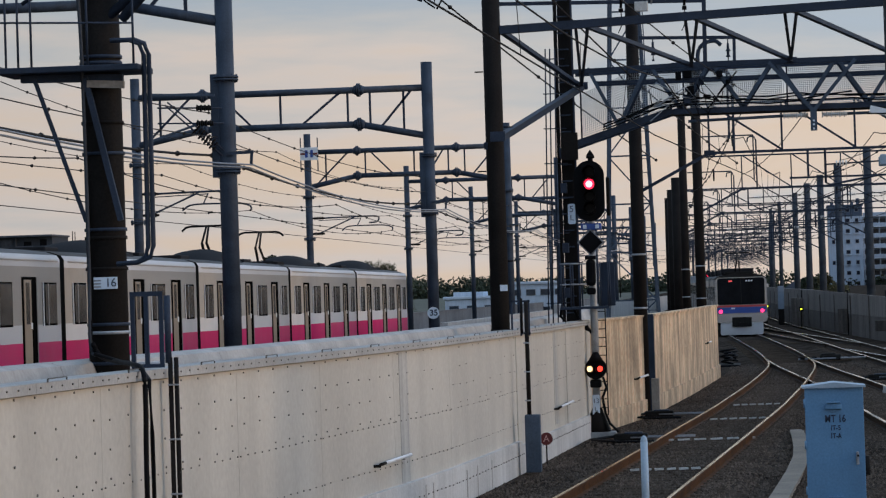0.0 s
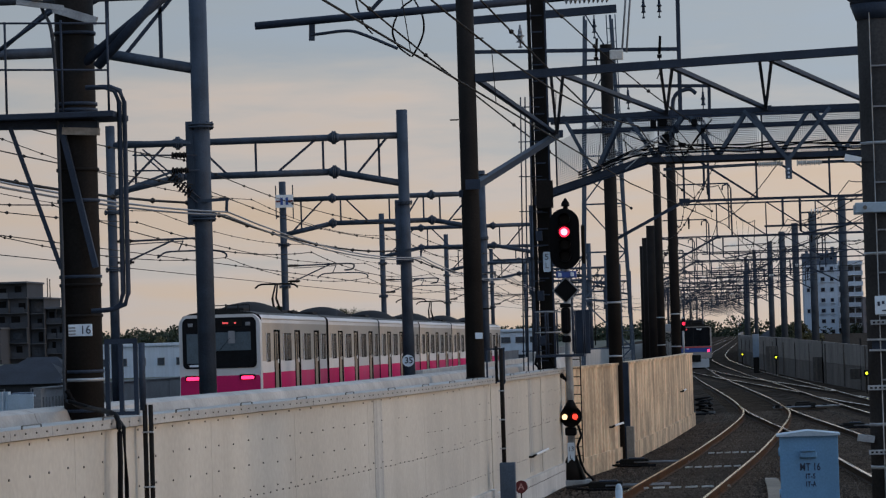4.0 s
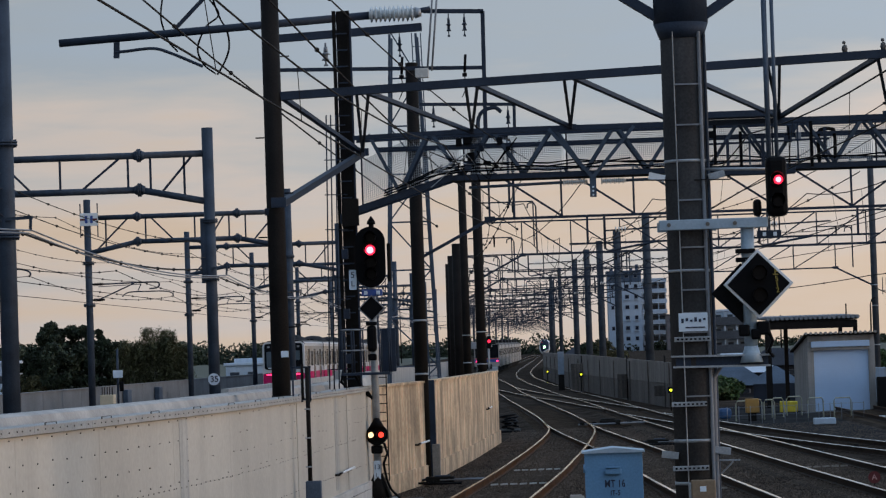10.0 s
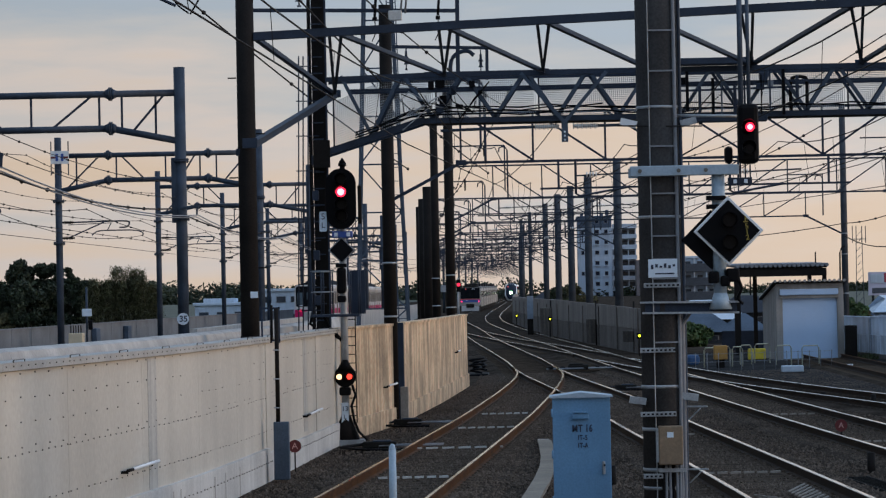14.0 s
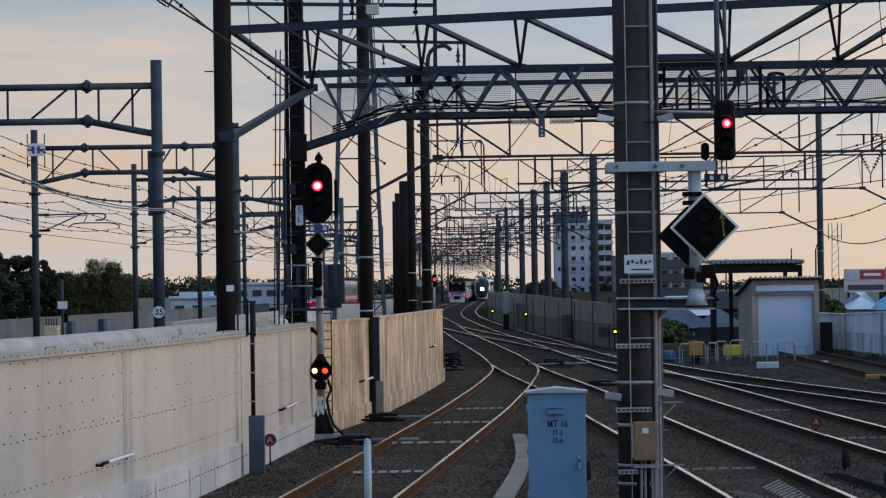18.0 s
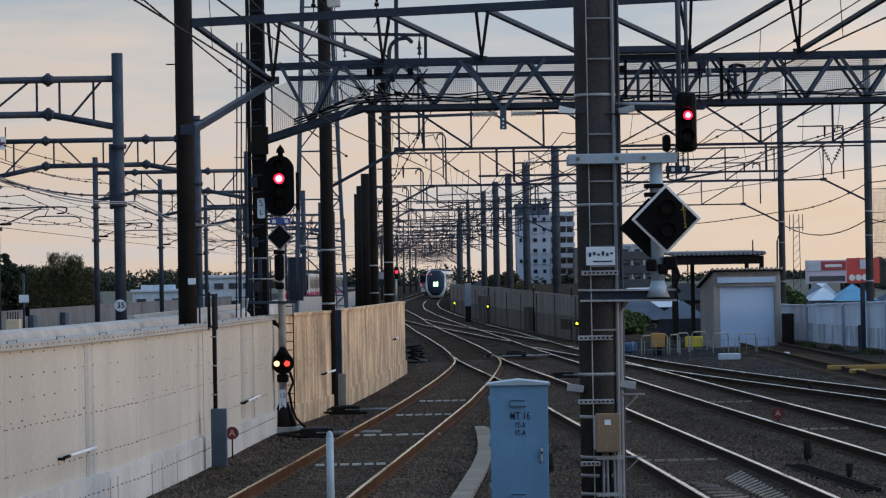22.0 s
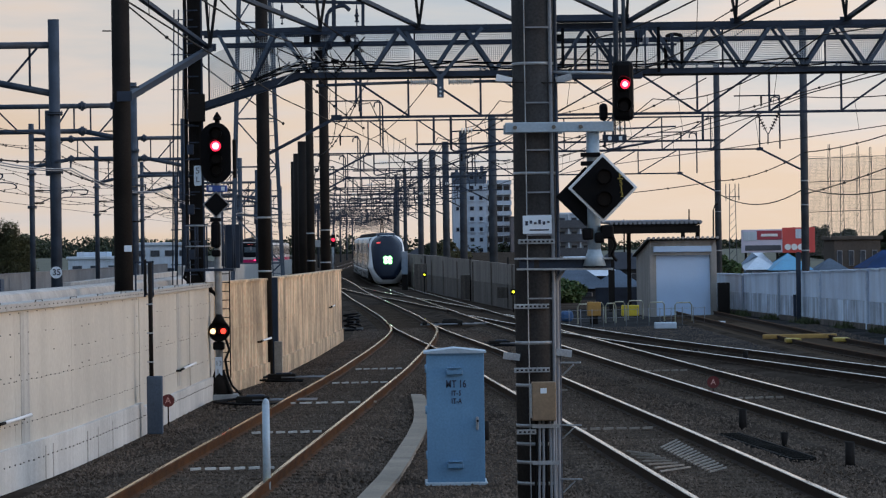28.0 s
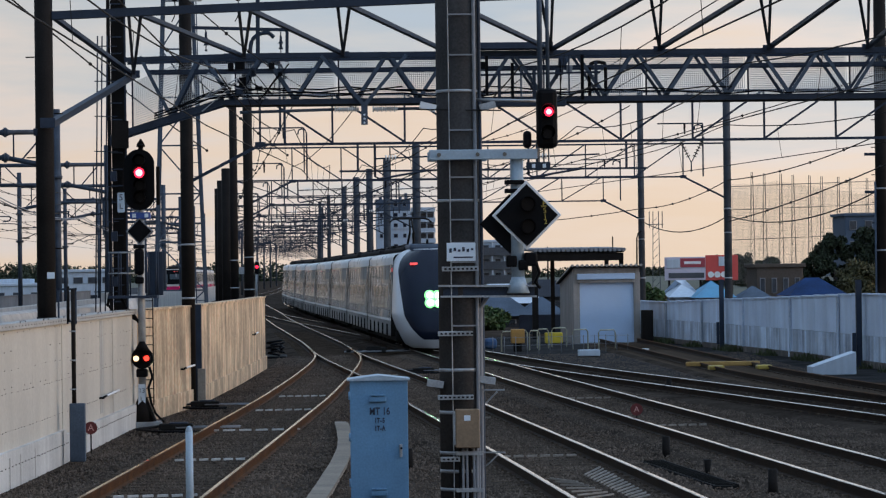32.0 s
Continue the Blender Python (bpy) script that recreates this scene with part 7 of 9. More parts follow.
    based(th, (-5.86, fy, 2.0))
    th = thing("conduit_post", (0, 0, 0), "pair of dark conduits running down the white wall", "conduit")
    for dx in (0.0, 0.055):
        part("pipe", tube(B(), (-5.53 + dx, 28.6, -0.25), (-5.53 + dx, 28.6, 2.15), 0.022, None, 10), M_POLE, th)
    part("pipe", tube(B(), (-5.545, 28.6, 2.1), (-5.545, 28.6, 2.72), 0.03, None, 10), M_DBLUE, th)
    for z in (0.4, 0.9, 1.4, 1.9):
        part("clip", bevel_box(B(), (-5.50, 28.57, z), (0.10, 0.06, 0.014), 0.003), M_GALV, th)
    part("earth_wire", sweep(B(), [(-5.66, 28.35, 1.98), (-5.655, 28.36, 1.2), (-5.665, 28.36, 0.6), (-5.66, 28.36, -0.25)], 0.007, 6), M_GALV, th)
    based(th, (-5.53, 28.6, -0.22))


near_mast()
mast_signals()
cabinet()
trough()
small_trackside()
point_machine()
mast_signal()
wall_post()
dark_mast()
mesh_gantry()
feeder_arms()
mast_sixteen()


# ---- signs on the pipe portals ----
def portal_signs():
    th = thing("post_sign", (0, 0, 0), "white round plate reading 35 on a portal post", "sign")
    part("disc", disc(B(), (-12.02, 111.2, 2.0), 0.21, (0, 1, 0), 0.03, 24), M_SIGN, th)
    words("35", 0.30, (-12.0, 111.17, 2.0), M_SIGNTXT, th, bold=0.006)
    based(th, (-11.98, 111.2, 1.7))
    th = thing("section_sign", (0, 0, 0), "white square sign with violet bars on a portal beam", "sign")
    x, y = -22.42, 153.2
    for s in (-0.42, 0.42):
        part("hanger", bar(B(), (x + s, y, 8.85), (x + s, y, 10.5), 0.05), M_DBLUE, th)
    part("plate", bevel_box(B(), (x, y - 0.03, 9.72), (0.88, 0.03, 0.62), 0.01), M_WHITE, th)
    for s in (-0.13, 0.13):
        part("bar", bevel_box(B(), (x + s, y - 0.055, 9.72), (0.13, 0.012, 0.36), 0.004), M_TBLUE, th)
    part("cross_bar", bevel_box(B(), (x - 0.3, y - 0.055, 9.72), (0.24, 0.012, 0.09), 0.004), M_REDSIGN, th)
    part("cross_bar", bevel_box(B(), (x + 0.3, y - 0.055, 9.72), (0.24, 0.012, 0.09), 0.004), M_REDSIGN, th)
    based(th, (x, y, 8.9))


portal_signs()


def string_insulators():
    """Ribbed insulator strings and their stays beside the first pipe portal's post."""
    th = thing("insulator_set", (0, 0, 0), "dark ribbed insulator strings on stays beside a portal post", "insulator")
    y = 69.2
    for a, b in (((-12.6, 6.95), (-12.3, 6.94)), ((-12.6, 6.61), (-12.26, 6.6)), ((-12.67, 6.43), (-12.25, 6.04)), ((-12.6, 6.50), (-12.2, 6.14))):
        a, b = Vector((a[0], y, a[1])), Vector((b[0], y, b[1]))
        d = (b - a).normalized()
        st = part("stay", tube(B(), a - d * 0.9, b + d * 0.25, 0.02, None, 6), M_DBLUE, th)
        for k in range(8):
            part("rib", disc(B(), a.lerp(b, k / 7), 0.075 - 0.02 * (k % 2), tuple(d), 0.03, 10), M_POLE, st)
    part("frame_bar", bar(B(), (-13.84, y, 7.29), (-12.2, y, 7.22), 0.05), M_BLUE, th)
    part("frame_bar", bar(B(), (-13.8, y, 6.2), (-12.5, y, 6.62), 0.05), M_BLUE, th)
    based(th, (-12.2, y, 6.0))


string_insulators()


def east_mast():
    """A lone mast behind the east wall."""
    x, y = 16.3, 91.5
    th = thing("catenary_mast", (0, 0, 0), "dark steel mast standing behind the panelled east wall", "mast")
    m = mast(th, (x, y, -0.3), 11.1, 0.20, M_POLE, (3.2, 5.0))
    for z in (4.0, 4.6, 5.4, 6.2, 7.0):
        part("step_bolt", tube(B(), (x - 0.3, y, z), (x + 0.3, y, z), 0.014, None, 6), M_POLE, m)
    part("conduit", tube(B(), (x - 0.22, y - 0.1, -0.3), (x - 0.21, y - 0.1, 5.2), 0.03, None, 8), M_BLUE, m)
    part("arm", bar(B(), (x - 0.5, y, 4.9), (x + 0.6, y, 4.9), 0.08), M_DBLUE, th)
    part("arm", bar(B(), (x - 0.5, y, 6.0), (x + 0.6, y, 6.0), 0.08), M_DBLUE, th)
    based(th, (x, y, -0.22))


east_mast()
single("lamp_pipe", sweep(B(), [(13.73, 137.7, -0.3), (13.73, 137.7, 2.9), (13.74, 137.7, 4.15), (13.80, 137.7, 4.35), (13.95, 137.75, 4.45)], 0.035, 8), M_POLE, (0, 0, 0), "bent dark pipe fixed beside a mast", "pipe")
th = thing("drain_grating", (0, 0, 0), "narrow dark steel grating lying beside the rails", "grating")
part("frame", bar(B(), (4.86, 47.1, -0.19), (5.26, 41.4, -0.19), 0.30, 0.05), M_UNDER, th)
part("edge_strip", bar(B(), (5.02, 47.1, -0.17), (5.42, 41.4, -0.17), 0.03, 0.05), M_POLE, th)
for k in range(24):
    part("bar", bar(B(), (4.74 + 0.0168 * k, 46.9 - 0.235 * k, -0.16), (4.98 + 0.0168 * k, 46.9 - 0.235 * k, -0.16), 0.03), M_UNDER, th)

# long beaded wires that come in from above the camera
for k, (p, q, r, lab) in enumerate((
        ((-7.9, 40.0, 9.9), (-3.3, 92.0, 6.35), 0.018, "thick dark feeder wire slanting down to a mast"),
        ((-4.2, 38.0, 8.0), (-1.0, 95.0, 6.3), 0.016, "dark feeder wire with clamps"),
        ((-3.6, 37.0, 8.05), (-0.4, 71.0, 6.9), 0.012, "thin dark wire with round clamps"),
        ((9.9, 52.0, 9.2), (2.6, 120.0, 6.1), 0.014, "dark wire slanting over the tracks"),
        ((15.5, 60.0, 7.9), (5.0, 121.0, 5.9), 0.014, "dark wire slanting over the branch"),
        ((14.5, 60.0, 6.4), (15.2, 118.0, 4.5), 0.02, "thick sagging dark cable between masts"))):
    wire("feeder_wire", [p, q], r, lab, 2.2, 0.3)
wire("sagging_cable", [(16.3, 91.5, 5.0), (15.2, 118, 4.72), (13.98, 138, 4.9)], 0.022, "thick dark cable sagging from mast to mast", 0, 0.55)
wire("sagging_cable", [(16.3, 91.5, 6.6), (15.2, 118, 6.06), (13.98, 138, 5.44), (6, 172, 5.36)], 0.02, "dark cable strung from mast to mast", 4.0, 0.25)


# ---- trains ----
def shell(section, length, y0=0.0, mats=None, ends=True, n=1):
    """A body with a constant section of (x, z) going round, from y0 to y0 + length."""
    bm = B()
    rings = []
    for k in range(n + 1):
        y = y0 + length * k / n
        rings.append([bm.verts.new((x, y, z)) for x, z in section])
    m = len(section)
    for a, b in zip(rings[:-1], rings[1:]):
        for k in range(m):
            f = bm.faces.new((a[k], a[(k + 1) % m], b[(k + 1) % m], b[k]))
            f.material_index = mats(section[k], section[(k + 1) % m]) if mats else 0
            f.smooth = True
    if ends:
        for f in (bm.faces.new(rings[0][::-1]), bm.faces.new(rings[-1])):
            f.material_index = 5
    return bm


def section_of(w, zs, zroof, crown):
    """Right side up, over an arched roof, left side down; the side points stand at the heights zs."""
    right = [(w, z) for z in zs]
    top = [(w * math.cos(a), zroof + (crown - zroof) * math.sin(a)) for a in [math.radians(d) for d in (18, 40, 65, 90, 115, 140, 162)]]
    top = [(max(-w, min(w, x)), z) for x, z in top]
    return right + top + [(-w, z) for z in zs[::-1]]


def bogie(parent, y):
    b = part("bogie", bevel_box(B(), (0, y, 0.52), (2.3, 2.9, 0.34), 0.04), M_UNDER, parent)
    for dy in (-1.05, 1.05):
        for s in (-0.7525, 0.7525):
            part("wheel", disc(B(), (s, y + dy, 0.43), 0.43, (1, 0, 0), 0.13, 20), M_UNDER, b)


def pantograph(parent, y, z):
    """A raised single-arm collector."""
    p = part("pantograph", bevel_box(B(), (0, y, z + 0.06), (1.5, 1.4, 0.1), 0.02), M_UNDER, parent)
    for s in (-0.12, 0.12):
        part("lower_arm", tube(B(), (s, y + 0.5, z + 0.1), (s * 0.6, y - 0.35, z + 0.62), 0.045, None, 8), M_UNDER, p)
        part("upper_arm", tube(B(), (s * 0.6, y - 0.35, z + 0.62), (s * 0.3, y + 0.3, z + 1.15), 0.035, None, 8), M_UNDER, p)
    part("shoe", sweep(B(), [(-0.82, y + 0.3, z + 1.02), (-0.70, y + 0.3, z + 1.13), (-0.55, y + 0.3, z + 1.17), (0.55, y + 0.3, z + 1.17), (0.70, y + 0.3, z + 1.13), (0.82, y + 0.3, z + 1.02)], 0.035, 8), M_UNDER, p)


def face_plate(w, z0, z1, r, y0, y1, top_arch=0.0, n=8):
    """An upright plate with rounded corners."""
    pts = []
    for cx, cz, a0 in ((w - r, z0 + r, -90), (w - r, z1 - r, 0), (-w + r, z1 - r, 90), (-w + r, z0 + r, 180)):
        for k in range(n + 1):
            a = math.radians(a0 + 90 * k / n)
            x, z = cx + r * math.cos(a), cz + r * math.sin(a)
            if cz > (z0 + z1) / 2:
                z += top_arch * (1 - (x / w) ** 2)
            pts.append((x, z))
    n2 = len(pts)
    vs = [(x, y0, z) for x, z in pts] + [(x, y1, z) for x, z in pts]
    return faces(B(), vs, [tuple(range(n2)), tuple(range(2 * n2 - 1, n2 - 1, -1))] + [(k, n2 + k, n2 + (k + 1) % n2, (k + 1) % n2) for k in range(n2)])


def pink_train():
    """Six cars on the straight neighbouring line, seen from behind."""
    th = thing("commuter_train", (-17.80, 36.0, 0.0), "grey and white commuter train with a pink band", "train")
    zs = [0.95, 1.02, 1.74, 1.76, 2.14, 2.16, 3.44, 3.46, 3.62]
    sec = section_of(1.375, zs, 3.64, 3.90)

    def side(p, q):
        z = (p[1] + q[1]) / 2
        return 0 if z < 1.75 else 1 if z < 2.15 else 2 if z < 3.45 else 3 if z < 3.74 and abs(p[0]) > 1.0 else 4
    for c in range(6):
        y0 = 17.3 * c
        last = c == 0
        body = part("car_body", shell(sec, 16.85 - (0.35 if last else 0), y0 + (0.4 if last else 0.22), side), [M_PINK, M_TRAIN_WHITE, M_TRAIN_GREY, M_TRAIN_WHITE, M_ROOF, M_UNDER], th, "grey and white car with a pink band" if c == 0 else "")
        part("gangway", bevel_box(B(), (0, y0 + 17.3, 2.1), (2.3, 0.5, 2.4), 0.03), M_UNDER, th)
        part("underframe", bevel_box(B(), (0, y0 + 8.65, 0.72), (2.3, 14.8, 0.5), 0.05), M_UNDER, th)
        for s in (1, -1):
            part("rain_strip", bevel_box(B(), (s * 1.378, y0 + 8.7, 3.58), (0.03, 16.2, 0.035), 0.006), M_TRAIN_GREY, body)
            for yc in (3.8, 8.85, 13.95):
                yc += y0
                part("door_recess_shade", bevel_box(B(), (s * 1.374, yc, 2.08), (0.03, 1.34, 2.26), 0.008), M_SHADE_BLACK, body)
                d = part("door", bevel_box(B(), (s * 1.388, yc - 0.20, 2.06), (0.03, 0.66, 2.16), 0.008), M_DOOR, body)
                part("pane", bevel_box(B(), (s * 1.402, yc - 0.22, 2.62), (0.012, 0.36, 0.92), 0.004), M_SIDEPANE, d)
                part("grip", bevel_box(B(), (s * 1.41, yc + 0.06, 2.12), (0.03, 0.09, 0.14), 0.006), M_WHITE, d)
                part("door_post", bevel_box(B(), (s * 1.385, yc + 0.70, 2.08), (0.03, 0.05, 2.26), 0.006), M_STEEL, body)
            for yc, w in ((6.32, 1.95), (11.4, 1.95), (1.75 + 0.1 * last, 0.9 if last else 1.45), (15.95, 1.35)):
                wn = part("window", bevel_box(B(), (s * 1.372, y0 + yc, 2.60), (0.024, w + 0.08, 0.98), 0.01), M_SHADE_BLACK, body)
                part("pane", bevel_box(B(), (s * 1.38, y0 + yc + 0.12, 2.60), (0.016, w - 0.24, 0.90), 0.01), M_SIDEPANE, wn)
                part("window_post", bevel_box(B(), (s * 1.388, y0 + yc - w * 0.12, 2.60), (0.02, 0.07, 0.94), 0.006), M_STEEL, wn)
                part("window_jamb", bevel_box(B(), (s * 1.39, y0 + yc - w / 2, 2.60), (0.03, 0.06, 0.98), 0.006), M_TRAIN_WHITE, wn)
        bm = B()
        n = 14
        arch = [(0.98 * math.cos(math.pi * k / n), 3.80, 0.46 * math.sin(math.pi * k / n)) for k in range(n + 1)]
        yc, ln = y0 + (6.4 if last else 8.2), 5.0
        rows = []
        for t, h in ((0, 0.0), (0.12, 0.55), (0.3, 0.9), (0.5, 1.0), (0.7, 0.9), (0.88, 0.55), (1, 0.0)):
            rows.append([bm.verts.new((x, yc - ln / 2 + ln * t, zb + zz * h)) for x, zb, zz in arch])
        for a, b in zip(rows[:-1], rows[1:]):
            for k in range(n):
                bm.faces.new((a[k], b[k], b[k + 1], a[k + 1])).smooth = True
        part("roof_unit", bm, M_ROOFDK, body, "dark domed air-conditioning unit")
        for yy in (2.6, 11.6, 13.8):
            part("roof_vent", bevel_box(B(), (0, y0 + yy, 3.92), (1.1, 1.4, 0.14), 0.04), M_ROOFDK, body)
        if c in (0, 3, 4):
            pantograph(body, y0 + {0: 13.0, 3: 9.2, 4: 2.2}[c], 3.84)
        for yy in (2.4, 14.9):
            bogie(th, y0 + yy)
    # rear face
    face = part("end_face", face_plate(1.385, 0.75, 3.70, 0.30, 0.0, 0.42, 0.14), M_TRAIN_WHITE, th, "white end face with rounded corners")
    part("windscreen", face_plate(1.26, 1.94, 3.62, 0.16, -0.025, 0.05, 0.12), M_GLASS, face, "wide black windscreen")
    part("lower_panel", face_plate(1.36, 0.78, 1.69, 0.10, -0.018, 0.05), M_PINK, face, "pink lower panel")
    for s in (-1, 1):
        part("tail_lamp", bevel_box(B(), (s * 0.93, -0.035, 1.61), (0.44, 0.03, 0.11), 0.04), M_TAIL_LAMP, face, "glowing red tail lamp")
        part("lamp_frame", bevel_box(B(), (s * 0.93, -0.026, 1.63), (0.54, 0.02, 0.17), 0.03), M_BLACK, face)
    part("sign_box", bevel_box(B(), (0.42, -0.030, 3.47), (0.72, 0.008, 0.24), 0.02), M_UNDER, face)
    for x, w in ((0.20, 0.17), (0.55, 0.07), (0.30, 0.03)):
        part("destination_sign", bevel_box(B(), (x, -0.040, 3.46), (w, 0.012, 0.055), 0.004), M_TAIL_DIM, face)
    part("corner_lamp", bevel_box(B(), (0.98, -0.03, 3.42), (0.16, 0.012, 0.12), 0.01), M_CABLE, face)
    part("corner_lamp", bevel_box(B(), (-0.98, -0.03, 3.42), (0.16, 0.012, 0.12), 0.01), M_CABLE, face)
    for x, w, z, h in ((-0.86, 0.52, 2.62, 1.0), (0.36, 1.42, 2.84, 0.62)):
        part("cab_pane", bevel_box(B(), (x, -0.030, z), (w, 0.008, h), 0.003), M_CABPANE, face, "cab window pane in a sky-tinted blue-grey")
    part("blind", bevel_box(B(), (0.42, -0.037, 2.98), (0.22, 0.006, 0.42), 0.002), M_CABLE, face)
    part("wiper", bar(B(), (-0.1, -0.045, 2.42), (0.35, -0.045, 2.95), 0.02, 0.012), M_BLACK, face)
    part("writing_bar", bevel_box(B(), (-0.86, -0.032, 2.04), (0.36, 0.006, 0.07), 0.002), M_SIGN, face)
    for x in (-0.3, 0.1, 0.5):
        part("roof_aerial", tube(B(), (x, 0.9 + 0.2 * x, 3.84), (x, 0.9 + 0.2 * x, 4.12), 0.03, None, 8), M_ROOFDK, face)
    bm = B()
    for s in (-0.8, 0.8):
        bar(bm, (s, 1.6, 3.8), (s, 1.6, 4.08), 0.03)
    bar(bm, (-0.8, 1.6, 4.08), (0.8, 1.6, 4.08), 0.03)
    part("roof_rail", bm, M_ROOFDK, face)
    return th


def nose(parent, w, rear, zb, zt):
    """A rounded, raked nose over the front outline that runs back to the body at rear; the dark visor is a mesh of its own."""
    def point(u, v, start=0.70):
        z = zb + (zt - zb) * v
        half = w * (0.50 + 0.50 * min(1.0, v / 0.34) ** 0.55)
        if v > start:
            half *= max(0.0, 1 - ((v - start) / (1.025 - start)) ** 2.6) ** 0.5
        y = 2.3 * max(0.0, (v - 0.14) / 0.86) ** 1.7 + 0.95 * abs(u) ** 3.4 + 0.35 * (max(0.0, 0.16 - v) / 0.16) ** 1.5
        if z > 1.1:
            half -= 0.055 * (z - 1.1) * min(1.0, half / w)
        return Vector((half * u, y, z))

    def sheet(v0, v1, edge, lift, back, nu=36, nv=44):
        bm = B()
        g = []
        for v in [v0 + (v1 - v0) * j / nv for j in range(nv + 1)]:
            row = [point(edge(v) * (-1 + 2 * i / nu), v) + Vector((0, -lift, lift * 0.3)) for i in range(nu + 1)]
            if back:
                p, q = point(-1, v, 0.84), point(1, v, 0.84)
                row = [Vector((p.x, rear, p.z))] + row + [Vector((q.x, rear, q.z))]
            g.append([bm.verts.new(p) for p in row])
        if back:
            g.append([bm.verts.new((p.co.x, rear, p.co.z)) for p in g[-1]])
        for j in range(len(g) - 1):
            for i in range(len(g[0]) - 1):
                bm.faces.new((g[j][i], g[j][i + 1], g[j + 1][i + 1], g[j + 1][i])).smooth = True
        bmesh.ops.remove_doubles(bm, verts=bm.verts, dist=0.0005)
        return bm
    hull = sheet(0.0, 1.0, lambda v: 1.0, 0.0, True)
    visor = sheet(0.085, 0.992, lambda v: float(np.interp(v, [0.085, 0.12, 0.2, 0.3, 0.45, 0.6, 0.8, 1.0], [0.40, 0.54, 0.70, 0.78, 0.835, 0.885, 0.935, 0.965])), 0.022, False)
    part("nose", hull, M_EXWHITE, parent, "smooth white raked nose")
    return part("visor", visor, M_NAVY, parent, "glossy dark navy visor and windscreen")


def lean_in(bm):
    """Draws the upper sides inward, as a tapered body has them."""
    for v in bm.verts:
        if abs(v.co.x) > 0.9 and v.co.z > 1.1:
            v.co.x -= math.copysign(0.055 * (v.co.z - 1.1), v.co.x)
    return bm


def express_car(front):
    th = thing("express_train_car", (0, 0, 0), "silver-white express train car with a navy nose and bright lamps" if front else "silver-white express train car with wide windows", "train", "express train cars")
    zs = [0.45, 0.50, 1.00, 1.02, 1.09, 1.11, 2.50, 2.52, 3.04, 3.06, 3.28]
    sec = section_of(1.37, zs, 3.30, 3.58)

    def side(p, q):
        z = (p[1] + q[1]) / 2
        return 0 if z < 1.01 else 1 if z < 1.10 else 2 if z < 2.51 else 3 if z < 3.05 else 1 if z < 3.45 else 4
    off = 3.40 if front else 0.15
    part("body", lean_in(shell(sec, 19.0 - off - 0.12, off, side)), [M_SKIRT, M_BELT, M_EXSIDE, M_EXBAND, M_ROOF, M_UNDER], th)
    part("gangway", bevel_box(B(), (0, 19.1, 2.0), (2.4, 0.4, 2.6), 0.03), M_UNDER, th)
    for s in (1, -1):
        for k in range(7 if not front else 5):
            yc = (3.4 if not front else 6.6) + 2.05 * k
            wn = part("window", lean_in(bevel_box(B(), (s * 1.367, yc, 1.86), (0.022, 1.86, 0.98), 0.015)), M_EXSIDE, th)
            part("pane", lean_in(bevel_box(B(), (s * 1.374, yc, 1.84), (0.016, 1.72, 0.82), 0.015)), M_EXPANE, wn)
            part("seam", lean_in(bevel_box(B(), (s * 1.372, yc + 1.02, 2.05), (0.014, 0.025, 1.9), 0.002)), M_UNDER, th)
        for yc in ((1.2, 17.9) if not front else (4.6, 17.9)):
            d = part("door", lean_in(bevel_box(B(), (s * 1.366, yc, 2.1), (0.024, 0.85, 1.9), 0.01)), M_EXSIDE, th)
            part("pane", lean_in(bevel_box(B(), (s * 1.38, yc, 2.4), (0.012, 0.32, 0.7), 0.01)), M_GLASS, d)
            for e in (-0.46, 0.46):
                part("door_seam", lean_in(bevel_box(B(), (s * 1.368, yc + e, 2.1), (0.022, 0.05, 1.96), 0.004)), M_UNDER, d)
        for k in range(5 if front else 6):
            part("skirt_slot", bevel_box(B(), (s * 1.366, (5.6 if front else 2.2) + 2.75 * k, 0.66), (0.03, 0.80, 0.42), 0.01), M_SHADE_BLACK, th)
    if front:
        for s in (1, -1):
            part("side_lamp", lean_in(bevel_box(B(), (s * 1.37, 3.75, 2.86), (0.03, 0.10, 0.16), 0.01)), M_TAIL_DIM, th)
            part("door_gap", lean_in(bevel_box(B(), (s * 1.372, 4.1, 2.0), (0.016, 0.06, 2.0), 0.004)), M_UNDER, th)
    part("underframe", bevel_box(B(), (0, 10.5, 0.45), (2.4, 15.0, 0.4), 0.05), M_UNDER, th)
    bm = B()
    bevel_box(bm, (0, 11.6 if front else 10.0, 3.62), (1.45, 12.5 if front else 16.0, 0.20), 0.08)
    part("roof_fairing", bm, M_ROOFDK, th, "dark roof fairing")
    for k in range(4):
        part("roof_unit", bevel_box(B(), (0, (7.0 if front else 3.5) + 3.4 * k, 3.74), (1.3, 1.9, 0.12), 0.04), M_ROOFDK, th)
    for yy in (4.4 if front else 2.6, 16.2):
        bogie(th, yy)
    if front:
        vis = nose(th, 1.35, 3.42, 0.06, 3.60)
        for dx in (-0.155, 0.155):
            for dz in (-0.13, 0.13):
                # wider green disc paints the halo behind each lamp
                part("lamp_halo", disc(B(), (dx, 0.56 + 0.10 * (dz > 0), 1.80 + dz), 0.185, (0, 1, 0), 0.6, 16), M_LAMPHALO, vis, "green glow ring added as the headlamp's halo")
                part("headlamp", disc(B(), (dx, 0.54 + 0.10 * (dz > 0), 1.80 + dz), 0.10, (0, 1, 0), 0.6, 16), M_HEAD_LAMP, vis, "glowing greenish-white headlamp")
        part("destination_sign", bevel_box(B(), (-0.62, 1.90, 3.06), (0.26, 0.5, 0.09), 0.01), M_TAIL_DIM, vis)
